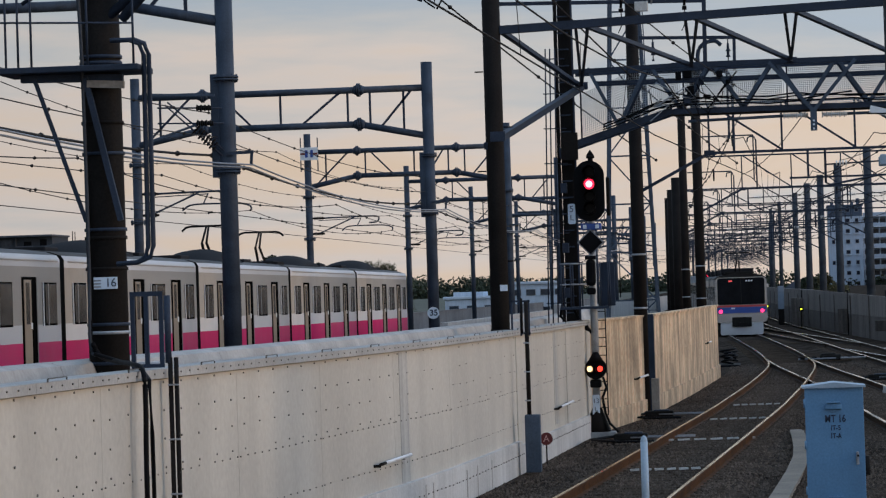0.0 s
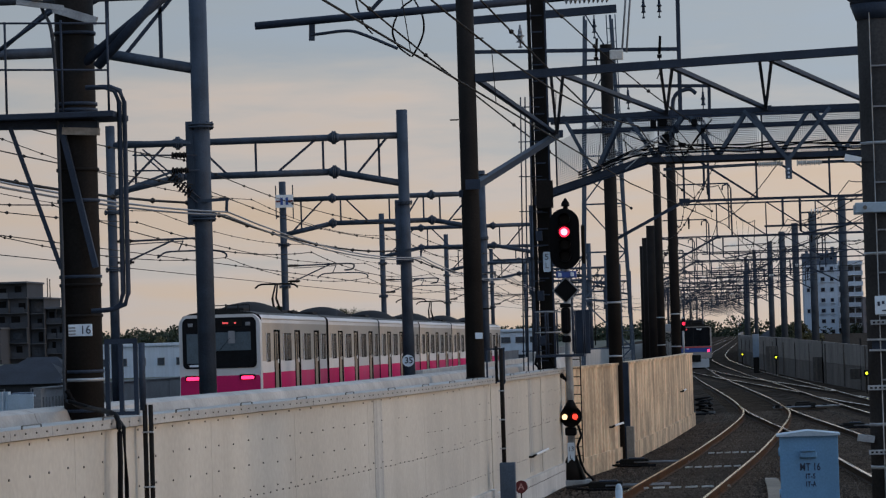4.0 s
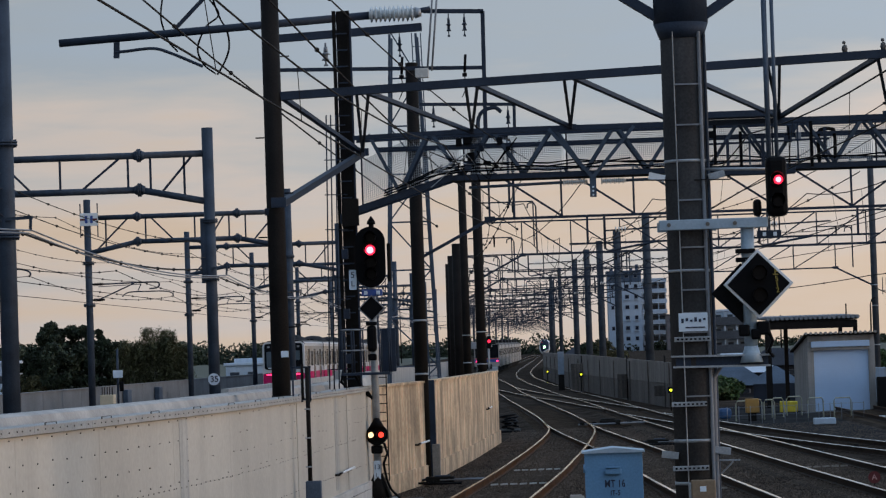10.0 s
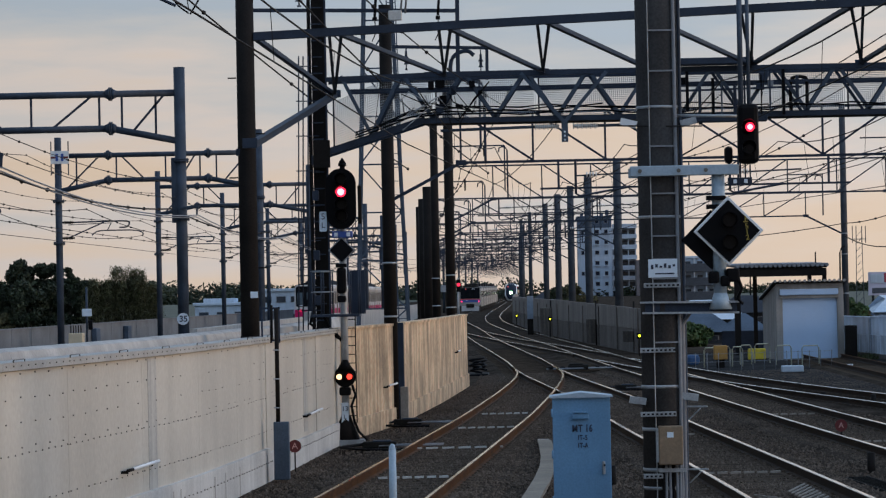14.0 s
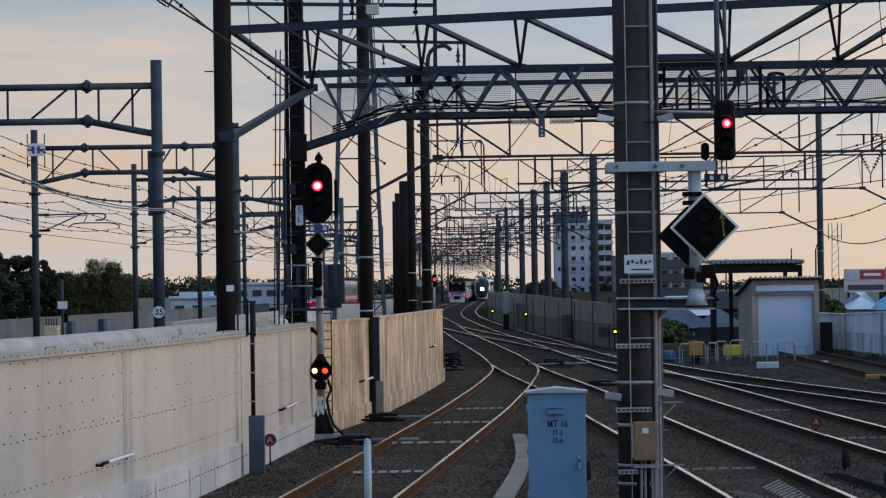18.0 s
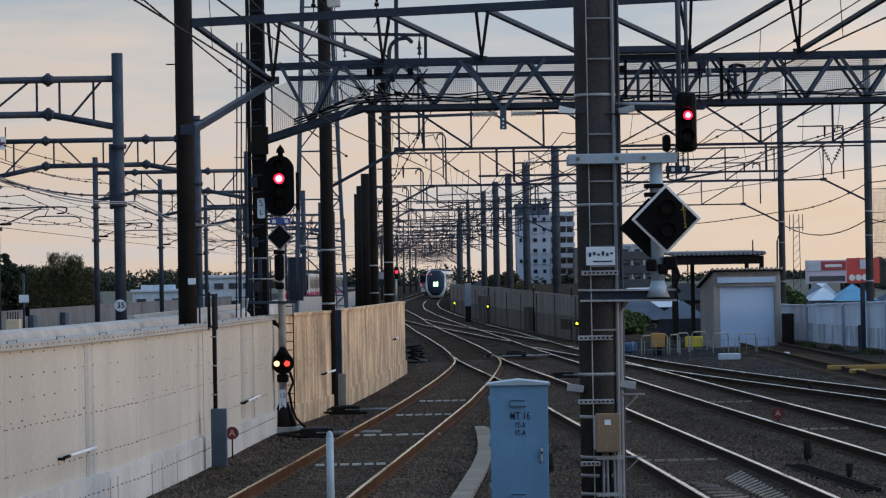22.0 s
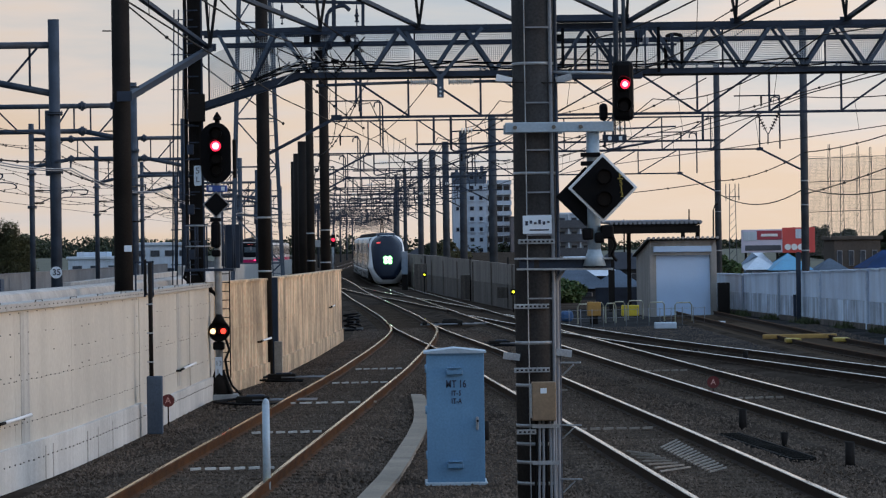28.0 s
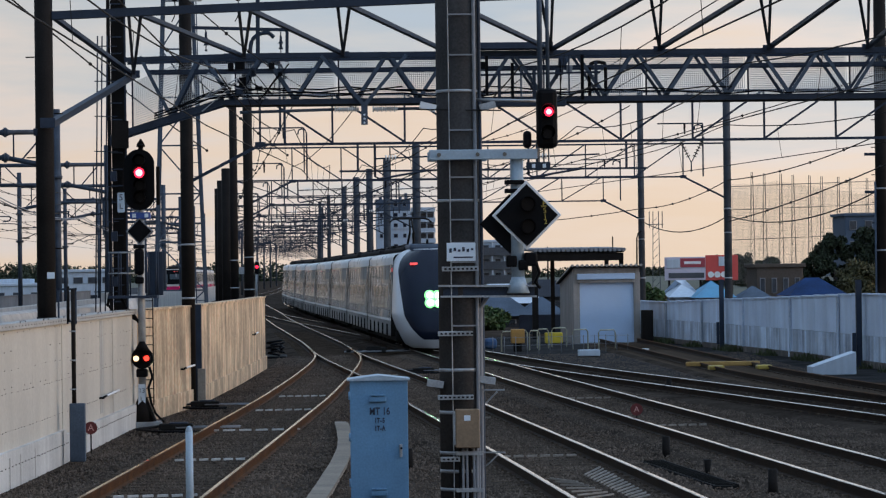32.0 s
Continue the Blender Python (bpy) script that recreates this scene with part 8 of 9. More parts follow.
        bm = B()
        bevel_box(bm, (0, 4.7, 3.66), (1.35, 3.2, 0.26), 0.12)
        part("roof_hump", bm, M_BLUE, th, "blue-grey roof hump behind the nose")
        part("aerial", tube(B(), (0, 3.4, 3.6), (0, 3.4, 3.95), 0.045, None, 8), M_BLACK, th)
        pantograph(th, 12.0, 3.7)
    return th


def local_car(rear):
    th = thing("suburban_train_car", (0, 0, 0), "stainless suburban car with red and blue bands, tail lamps lit" if rear else "stainless suburban train car with a dull band", "train", "suburban train cars")
    zs = [0.85, 0.9, 1.50, 1.52, 1.76, 1.78, 1.86, 1.88, 3.30]
    sec = section_of(1.39, zs, 3.32, 3.62)

    def side(p, q):
        z = (p[1] + q[1]) / 2
        return 0 if z < 1.51 else 1 if z < 1.77 else 2 if z < 1.87 else 3 if z < 3.31 else 4
    part("body", shell(sec, 17.6, 0.25, side), [M_STEEL, M_SKIRT, M_STEEL, M_STEEL, M_ROOF, M_UNDER], th)
    part("underframe", bevel_box(B(), (0, 9, 0.6), (2.3, 15.0, 0.5), 0.05), M_UNDER, th)
    part("gangway", bevel_box(B(), (0, 18.0, 2.1), (2.3, 0.4, 2.4), 0.03), M_UNDER, th)
    for s in (1, -1):
        for k in range(3):
            d = part("door", bevel_box(B(), (s * 1.386, 3.1 + 5.9 * k, 2.0), (0.03, 1.3, 1.95), 0.01), M_STEEL, th)
            for dy in (-0.33, 0.33):
                part("pane", bevel_box(B(), (s * 1.4, 3.1 + 5.9 * k + dy, 2.5), (0.012, 0.4, 0.75), 0.004), M_GLASS, d)
        for yc, w in ((6.05, 2.6), (11.95, 2.6), (1.1, 0.8), (16.9, 0.8)):
            part("window", bevel_box(B(), (s * 1.386, yc, 2.52), (0.03, w, 0.82), 0.02), M_GLASS, th)
    part("roof_unit", bevel_box(B(), (0, 9, 3.74), (1.8, 5.0, 0.36), 0.10), M_ROOFDK, th)
    for yy in (2.6, 15.4):
        bogie(th, yy)
    if rear:
        f = part("end_face", face_plate(1.39, 0.95, 3.36, 0.20, -0.02, 0.28, 0.16), M_EXSIDE, th, "pale end face with a black mask")
        part("mask", face_plate(1.27, 1.92, 3.34, 0.10, -0.05, 0.02, 0.12), M_GLASS, f, "black windscreen mask")
        part("red_band", bevel_box(B(), (0, -0.03, 1.84), (2.7, 0.03, 0.10), 0.005), M_TRED, f)
        part("blue_band", bevel_box(B(), (0, -0.03, 1.62), (2.7, 0.03, 0.32), 0.005), M_TBLUE, f)
        part("skirt", face_plate(1.15, 0.28, 1.0, 0.10, 0.0, 0.4), M_TRAIN_WHITE, f, "white snow skirt")
        part("coupler_hole", bevel_box(B(), (0, -0.03, 0.98), (1.05, 0.04, 0.52), 0.04), M_UNDER, f)
        part("coupler", bevel_box(B(), (0, -0.25, 0.86), (0.26, 0.5, 0.22), 0.03), M_UNDER, f)
        for s in (-1, 1):
            part("tail_lamp", disc(B(), (s * 1.12, -0.055, 1.56), 0.10, (0, 1, 0), 0.04, 16), M_TAIL_LAMP, f, "glowing red tail lamp")
        for k in range(2):
            part("destination_sign", bevel_box(B(), (-0.62 + 0.10 * k, -0.06, 3.2), (0.08, 0.02, 0.07), 0.005), M_TAIL_DIM, f)
        for k in range(3):
            part("number_bar", bevel_box(B(), (0.30 + 0.14 * k, -0.06, 3.2), (0.09, 0.02, 0.08), 0.005), M_SIGN, f)
        part("gangway_door", bevel_box(B(), (0.0, -0.052, 2.6), (0.03, 0.012, 1.4), 0.003), M_ROOFDK, f)
        part("number_bar", bevel_box(B(), (-0.45, -0.05, 1.72), (0.2, 0.012, 0.07), 0.003), M_SIGN, f)
        pantograph(th, 6.0, 3.62)
    return th


PINK = pink_train()
EXPRESS = [express_car(k == 0) for k in range(1)]
EXPRESS.append(express_car(False))
for k in range(6):
    EXPRESS.append(copy_thing(EXPRESS[1], Matrix.Identity(4)))
LOCAL = [local_car(True), local_car(False)]
for k in range(6):
    LOCAL.append(copy_thing(LOCAL[1], Matrix.Identity(4)))


# ---- the shed and the yard behind the tracks ----
def shed():
    x0, x1, y0, zt = 10.45, 13.18, 128.0, 2.86
    th = thing("shed", (0, 0, 0), "small grey shed with a closed white roller shutter", "shed")
    for x in (x0 + 0.02, x1 - 0.26):
        vs = [(x, y0, -0.25), (x + 0.24, y0, -0.25), (x + 0.24, y0 + 4.4, -0.25), (x, y0 + 4.4, -0.25), (x, y0, zt), (x + 0.24, y0, zt), (x + 0.24, y0 + 4.4, zt - 0.62), (x, y0 + 4.4, zt - 0.62)]
        part("side_wall", faces(B(), vs, BOXF), M_SHEDWALL, th)
    part("back_wall", bevel_box(B(), ((x0 + x1) / 2, y0 + 4.3, 0.98), (2.5, 0.2, 2.46), 0.02), M_SHEDWALL, th)
    part("lintel", bevel_box(B(), ((x0 + x1) / 2, y0 + 0.1, 2.72), (2.46, 0.2, 0.28), 0.01), M_SHEDWALL, th)
    sh = part("shutter", bevel_box(B(), (11.78, y0 + 0.12, 1.10), (2.32, 0.06, 2.6), 0.01), M_SHUTTER, th, "white roller shutter")
    for k in range(22):
        part("slat", bevel_box(B(), (11.78, y0 + 0.090, -0.14 + 0.114 * k), (2.28, 0.008, 0.112), 0.002), M_SHUTTER, sh)
    part("shutter_box", bevel_box(B(), (11.78, y0 - 0.04, 2.50), (2.36, 0.22, 0.24), 0.02), M_SHUTTER, th)
    part("dark_rail", bevel_box(B(), (11.78, y0 - 0.0, 2.31), (2.36, 0.14, 0.12), 0.01), M_SHEDWALL, th)
    part("roof_sheet", bar(B(), (11.81, y0 - 0.3, zt + 0.05), (11.81, y0 + 4.6, zt - 0.64), 2.95, 0.05), M_POLE, th)
    for k in range(15):
        part("roof_rib", tube(B(), (x0 - 0.06 + 0.2 * k, y0 - 0.3, zt + 0.09), (x0 - 0.06 + 0.2 * k, y0 + 4.6, zt - 0.60), 0.062, None, 6), M_SHEDWALL, th)
    for x in (x0 + 0.1, x1 - 0.1):
        part("jamb", bevel_box(B(), (x, y0 + 0.1, 1.2), (0.20, 0.22, 2.9), 0.01), M_SHEDWALL, th)
    based(th, (11.8, y0 + 2, -0.22))
    th.matrix_basis = pose(11.40, y0 + 2, -0.22, 0, 0, 3.0)
    th = thing("canopy", (0, 0, 0), "open canopy with a corrugated roof on dark steel posts", "canopy")
    part("roof_sheet", bevel_box(B(), (11.26, 142, 3.58), (3.9, 8.0, 0.06), 0.01), M_POLE, th)
    for k in range(20):
        part("roof_rib", tube(B(), (9.32 + 0.204 * k, 137.9, 3.66), (9.32 + 0.204 * k, 146, 3.78), 0.085, None, 6), M_CABLE, th)
    part("fascia", bevel_box(B(), (11.26, 138.1, 3.36), (3.84, 0.15, 0.34), 0.02), M_POLE, th)
    for x, y in ((9.3, 138.3), (13.1, 138.3), (13.1, 145.5), (10.6, 145.5)):
        part("post", bar(B(), (x, y, -0.3), (x, y, 3.5), 0.26 if x < 9.5 else 0.18), M_POLE, th)
    part("back_panel", bevel_box(B(), (11.2, 146.5, 0.3), (4.2, 0.1, 0.9), 0.02), M_DBLUE, th)
    part("roof_pole", tube(B(), (12.89, 140, 3.6), (12.89, 140, 4.25), 0.03, None, 6), M_POLE, th)
    based(th, (11.1, 142, -0.22))
    single("switch_box", bevel_box(B(), (13.08, 127.4, 0.45), (0.46, 0.5, 1.35), 0.03), M_POLE, (0, 0, 0), "dark steel box standing beside the shed", "cabinet")
    # yellow guard rails, yellow and orange boxes before the shed
    for k, (x, y, w) in enumerate(((6.6, 117, 0.5), (7.2, 119, 0.5), (8.2, 121, 0.45), (8.9, 123, 0.6), (9.4, 119, 0.6), (10.25, 117.5, 0.65), (7.7, 118, 0.4))):
        th = thing("guard_rail", (0, 0, 0), "bent pale yellow pipe guard rail standing on the yard", "railing", "yard guard rails")
        part("pipe", sweep(B(), [(x, y, -0.25), (x, y, 0.42), (x + 0.06, y, 0.52), (x + w - 0.06, y + 0.3, 0.52), (x + w, y + 0.3, 0.42), (x + w, y + 0.3, -0.25)], 0.024, 8), M_RAILPALE, th)
    single("box", bevel_box(B(), (9.05, 124, 0.12), (0.68, 0.4, 0.42), 0.03), M_YELLOW_NEW, (0, 0, 0), "bright yellow box beside the shed", "box")
    single("box", bevel_box(B(), (7.17, 116.5, 0.35), (0.50, 0.35, 0.52), 0.03), M_ORANGE, (0, 0, 0), "orange equipment box on a stand", "box")
    single("box_stand", bevel_box(B(), (7.17, 116.6, -0.08), (0.3, 0.25, 0.4), 0.02), M_POLE, (0, 0, 0), "dark stand under the orange box", "stand")
    single("tarpaulin", bevel_box(B(), (6.4, 121, 0.0), (0.5, 0.6, 0.42), 0.14), M_BLUETARP, (0, 0, 0), "blue tarpaulin heap in the yard", "tarpaulin")
    single("low_box", bevel_box(B(), (9.08, 108, -0.08), (0.74, 0.4, 0.22), 0.03), M_APT_W, (0, 0, 0), "low pale box on the ballast", "box")
    th = thing("yard_fence", (0, 0, 0), "low grey wire fence along the yard", "fence")
    for k in range(14):
        part("post", tube(B(), (5.6 + 0.42 * k, 112 + 0.2 * k, -0.25), (5.6 + 0.42 * k, 112 + 0.2 * k, 0.42), 0.014, None, 6), M_CABLE, th)
    for z in (0.38, 0.1):
        part("wire", tube(B(), (5.6, 112, z), (11.1, 114.6, z), 0.008, None, 6), M_CABLE, th)
    th = thing("buffer_beam", (0, 0, 0), "ochre stop beam across the siding with yellow shoes", "buffer stop")
    part("beam", bevel_box(B(), (11.62, 91.8, -0.04), (2.15, 0.18, 0.13), 0.02), M_TIMBER, th)
    for x in (11.0, 12.35):
        part("shoe", bevel_box(B(), (x, 88.4, -0.05), (0.42, 0.5, 0.12), 0.03), M_YELLOW, th)
    based(th, (11.7, 91.8, -0.1))
    th = thing("concrete_block", (0, 0, 0), "pale wedge-shaped concrete block beside the wall", "block")
    vs = [(13.35, 86, -0.25), (14.55, 86, -0.25), (14.55, 87, -0.25), (13.35, 87, -0.25), (13.35, 86, 0.0), (14.55, 86, 0.4), (14.55, 87, 0.4), (13.35, 87, 0.0)]
    part("wedge", faces(B(), vs, BOXF), M_APT_W, th)
    # marker lamps on the far wall and the distant red signal
    for x, y, z in ((5.06, 140.0, 0.69), (1.66, 205, 0.98), (-0.62, 255, 0.88)):
        th = thing("marker_lamp", (0, 0, 0), "small yellow lamp glowing on a short post by the wall", "lamp", "yellow marker lamps")
        part("bulb", ball(B(), (x, y, z), 0.062, 10), M_YEL_LAMP, th, "glowing yellow bulb")
        part("post", tube(B(), (x, y + 0.1, -0.3 + grade(y)), (x, y + 0.1, z), 0.03, None, 6), M_POLE, th)
        part("hood", bevel_box(B(), (x, y + 0.12, z), (0.24, 0.08, 0.28), 0.02), M_BLACK, th)
    th = thing("distant_signal", (0, 0, 0), "distant railway signal lit red on a grey post", "railway signal")
    x, y = -4.9, 236
    part("post", tube(B(), (x, y, -0.2), (x, y, 3.9), 0.08, None, 8), M_GALV, th)
    h = part("head", bevel_box(B(), (x + 0.05, y - 0.1, 3.35), (0.32, 0.2, 0.95), 0.08), M_BLACK, th)
    part("lamp", disc(B(), (x + 0.05, y - 0.22, 3.42), 0.12, (0, 1, 0), 0.03, 14), M_RED_LAMP, h, "glowing red lamp")
    part("plate", bevel_box(B(), (x - 0.9, y - 0.1, 3.15), (0.8, 0.05, 0.5), 0.02), M_GALV, th)
    part("plate_arm", bar(B(), (x - 1.2, y - 0.05, 3.15), (x, y - 0.05, 3.15), 0.06), M_POLE, th)
    th = thing("cabinet", (0, 0, 0), "pale grey cabinet beside the far wall", "cabinet")
    part("case", bevel_box(B(), (0.40, 214, 1.72), (0.42, 0.6, 1.55), 0.03), M_APT_MID, th)
    part("pedestal", bevel_box(B(), (0.40, 214, 0.35), (0.40, 0.5, 1.22), 0.03), M_POLE, th)
    for y in (206, 172, 149):
        th = thing("wall_cabinet", (0, 0, 0), "dark cabinet and pipes against the grey wall", "cabinet", "wall cabinets")
        xx = {206: 1.42, 172: 3.6, 149: 4.85}[y]
        part("case", bevel_box(B(), (xx, y, 0.55 if y != 206 else 0.75), (0.5 if y != 206 else 0.8, 0.4, 1.9 if y == 206 else 1.3 if y > 170 else 0.5), 0.03), M_FARWALL, th)
        part("pipe", tube(B(), (xx + 0.3, y, -0.3), (xx + 0.3, y, 2.2), 0.05, None, 8), M_POLE, th)


shed()


# ---- trees ----
def leaf_cloud(n, blobs, size, seed):
    """Many small leaf clumps gathered in uneven boughs; one mesh."""
    rng = np.random.default_rng(seed)
    w = np.array([b[3] ** 2 for b in blobs])
    pick = rng.choice(len(blobs), n, p=w / w.sum())
    c = np.array(blobs)[pick]
    d = rng.normal(size=(n, 3))
    d /= np.linalg.norm(d, axis=1)[:, None]
    rad = c[:, 3] * rng.random(n) ** 0.33
    p = c[:, :3] + d * rad[:, None] * np.array([1, 1, 0.8])
    a, b = rng.normal(size=(n, 3)), rng.normal(size=(n, 3))
    a /= np.linalg.norm(a, axis=1)[:, None]
    b -= (a * b).sum(1)[:, None] * a
    b /= np.linalg.norm(b, axis=1)[:, None]
    s = size * (0.5 + rng.random((n, 1)))
    v = np.stack([p + a * s, p + b * s * 0.6, p - a * s, p - b * s * 0.6], 1).reshape(-1, 3)
    f = np.arange(4 * n).reshape(-1, 4)
    me = bpy.data.meshes.new("crown")
    me.from_pydata(v.tolist(), [], f.tolist())
    return me


def tree(at, height, spread, leaf, seed, label, group, n=2600, size=0.22):
    rng = random.Random(seed)
    th = thing("tree", at, label, "tree", group)
    h = height
    part("trunk", tube(B(), (0, 0, -0.3), (0.1, 0, h * 0.45), h * 0.035, h * 0.02, 8), M_BARK, th)
    blobs = []
    for k in range(46):
        a, q = rng.uniform(0, 6.28), rng.random() ** 0.5
        z = rng.uniform(-1, 1)
        r = spread * q * math.sqrt(max(0.05, 1 - 0.8 * max(0, z) ** 2)) * 0.92
        z = h * (0.50 + 0.40 * z * math.sqrt(max(0.1, 1 - 0.55 * q * q)))
        blobs.append((r * math.cos(a), r * math.sin(a), z, spread * rng.uniform(0.13, 0.34)))
        if k < 5:
            part("limb", tube(B(), (0.05, 0, h * 0.35), (r * math.cos(a) * 0.8, r * math.sin(a) * 0.8, z), h * 0.015, h * 0.005, 6), M_BARK, th)
    me = leaf_cloud(n, blobs, size, seed)
    me.materials.append(leaf)
    crown = new("crown", me)
    crown.parent = th
    return th


def bamboo(at, h, seed):
    """A feathery clump: leaning stems with drooping sprays of narrow leaves."""
    rng = np.random.default_rng(seed)
    th = thing("bamboo_clump", at, "feathery olive bamboo clump behind the neighbouring line", "bamboo", "bamboo clumps")
    v, f = [], []
    for j in range(9):
        bx, by = rng.normal(0, 0.35, 2)
        tx, ty = bx + rng.normal(0, 0.35), by + rng.normal(0, 0.3)
        top = h * rng.uniform(0.72, 1.0)
        part("stem", tube(B(), (bx, by, -0.1), (tx, ty, top * 0.94), 0.035, 0.01, 5), M_BARK, th)
        n = 1000
        t = rng.random(n) ** 0.75
        out = rng.normal(0, 1, (n, 3)) * np.array([0.42, 0.42, 0.16]) * (1.15 - 0.75 * t)[:, None]
        p = np.stack([bx + (tx - bx) * t, by + (ty - by) * t, 0.2 + (top - 0.2) * t], 1) + out
        d = np.stack([rng.normal(0, 1, n), rng.normal(0, 1, n), rng.normal(-0.4, 0.5, n)], 1)
        d /= np.linalg.norm(d, axis=1)[:, None]
        w = np.cross(d, [0, 0, 1.0])
        w /= np.linalg.norm(w, axis=1)[:, None]
        ln = rng.uniform(0.14, 0.34, (n, 1))
        base = len(v)
        q = np.stack([p - w * 0.045, p + w * 0.045, p + d * ln], 1).reshape(-1, 3)
        f += (np.arange(3 * n).reshape(-1, 3) + base).tolist()
        v += q.tolist()
    me = bpy.data.meshes.new("foliage")
    me.from_pydata(v, [], f)
    me.materials.append(M_BAMBOO)
    fo = new("foliage", me)
    fo.parent = th
    return th


k = 0
for x, y, h, s, m in ((-47.2, 287, 5.2, 1.7, M_LEAF), (-45.5, 285, 7.2, 2.1, M_LEAF), (-42.9, 285, 7.3, 2.2, M_LEAF), (-41.4, 287, 6.9, 1.5, M_LEAF), (-44.4, 283, 5.2, 2.8, M_LEAF), (-39.9, 287, 5.4, 1.3, M_LEAF),
                      (-51.6, 306, 4.9, 1.9, M_LEAF2), (-54.6, 308, 4.5, 2.0, M_LEAF), (-58.5, 310, 4.6, 2.2, M_LEAF2), (-62.0, 312, 4.2, 2.2, M_LEAF), (-48.6, 284, 2.2, 1.2, M_LEAF2), (-46.4, 281, 2.2, 1.1, M_LEAF2),
                      (56.9, 450, 5.4, 2.6, M_LEAF), (60.6, 452, 5.8, 3.0, M_LEAF), (64.6, 455, 5.0, 2.6, M_LEAF),
                      (40.9, 260, 5.0, 1.5, M_LEAF), (42.6, 262, 6.4, 2.0, M_LEAF), (45.2, 262, 7.2, 2.5, M_LEAF), (48.2, 260, 7.6, 2.8, M_LEAF), (51.6, 262, 8.2, 3.6, M_LEAF), (43.8, 257, 3.6, 2.4, M_LEAF2)):
    west = x < 0
    tree((x, y, -0.2), h, s, m, 20 + k, ("dense dark green tree" if m is M_LEAF else "dry yellow-green tree") + (" behind the neighbouring line" if west else " behind the houses east of the line"), "trees west of the line" if west else "trees east of the line", int(7000 + 1500 * max(0, h - 4.5)), 0.14)
    k += 1
for x, h in ((-38.9, 5.0), (-38.0, 5.4), (-36.9, 5.9), (-36.0, 6.3), (-35.1, 5.8), (-34.3, 5.9), (-33.6, 4.6)):
    bamboo((x, 286 + 1.5 * math.sin(7 * x), -0.2), h, 40 + k)
    k += 1
for x, y, h, s, m in ((3.3, 298, 3.9, 1.35, M_LEAF), (4.7, 302, 4.1, 1.4, M_LEAF2), (6.0, 305, 3.3, 1.1, M_LEAF2),
                      (17.1, 165, 2.5, 0.75, M_BUSH), (17.8, 167, 2.0, 0.6, M_LEAF2), (7.6, 160, 1.3, 1.2, M_BUSH), (8.5, 162, 1.25, 1.1, M_BUSH), (6.6, 158, 1.15, 0.9, M_BUSH)):
    tree((x, y, -0.2), h, s, m, 20 + k, "dark green tree rising behind the east wall", "trees east of the line", 4200, 0.11)
    k += 1


def far_woods():
    rng = random.Random(5)
    blobs = []
    for i in range(420):
        x = rng.uniform(-330, 250)
        y = 900 + 0.15 * abs(x) + rng.uniform(-30, 30)
        hh = (6.6 if x < -12 else 6.0 if x < 6 else 1.5) + 1.4 * math.sin(x * 0.03) + rng.uniform(0, 2.2)
        blobs.append((x, y, hh * 0.5, hh * 0.62))
        blobs.append((x + rng.uniform(-4, 4), y, 1.0, 4.0))
    me = leaf_cloud(150000, blobs, 0.45, 9)
    me.materials.append(M_LEAF)
    tagged(new("far_woods", me), "dark distant woods along the horizon", "woods", kind="stuff")


far_woods()


# ---- buildings ----
def block(name, x, y, w, d, h, floors, bays, wall, label, balconies=False, roof=True, z0=-0.3, group="distant buildings", win=(0.42, 0.45)):
    th = thing(name, (x, y, z0), label, "building", group)
    part("wall", bevel_box(B(), (0, d / 2, h / 2), (w, d, h), 0.05), wall, th)
    fh, bw = h / floors, w / bays
    for f in range(floors):
        for b in range(bays):
            cx, cz = -w / 2 + bw * (b + 0.5), fh * (f + 0.55)
            fr = part("window_frame", bevel_box(B(), (cx, -0.03, cz), (bw * win[0] + 0.1, 0.1, fh * win[1] + 0.1), 0.02), M_CABLE, th)
            part("pane", bevel_box(B(), (cx, -0.07, cz), (bw * win[0], 0.06, fh * win[1]), 0.01), M_WINDOW, fr)
        if balconies:
            part("balcony", bevel_box(B(), (0, -0.55, fh * f + 0.55), (w * 0.97, 1.1, 1.05), 0.04), M_APT_B, th)
    if balconies:
        for b in range(bays + 1):
            part("partition", bevel_box(B(), (-w / 2 + bw * b, -0.5, h / 2), (0.15, 1.0, h), 0.02), wall, th)
    if roof:
        part("roof_edge", bevel_box(B(), (0, d / 2, h + 0.15), (w + 0.4, d + 0.4, 0.3), 0.05), wall, th)
    return th


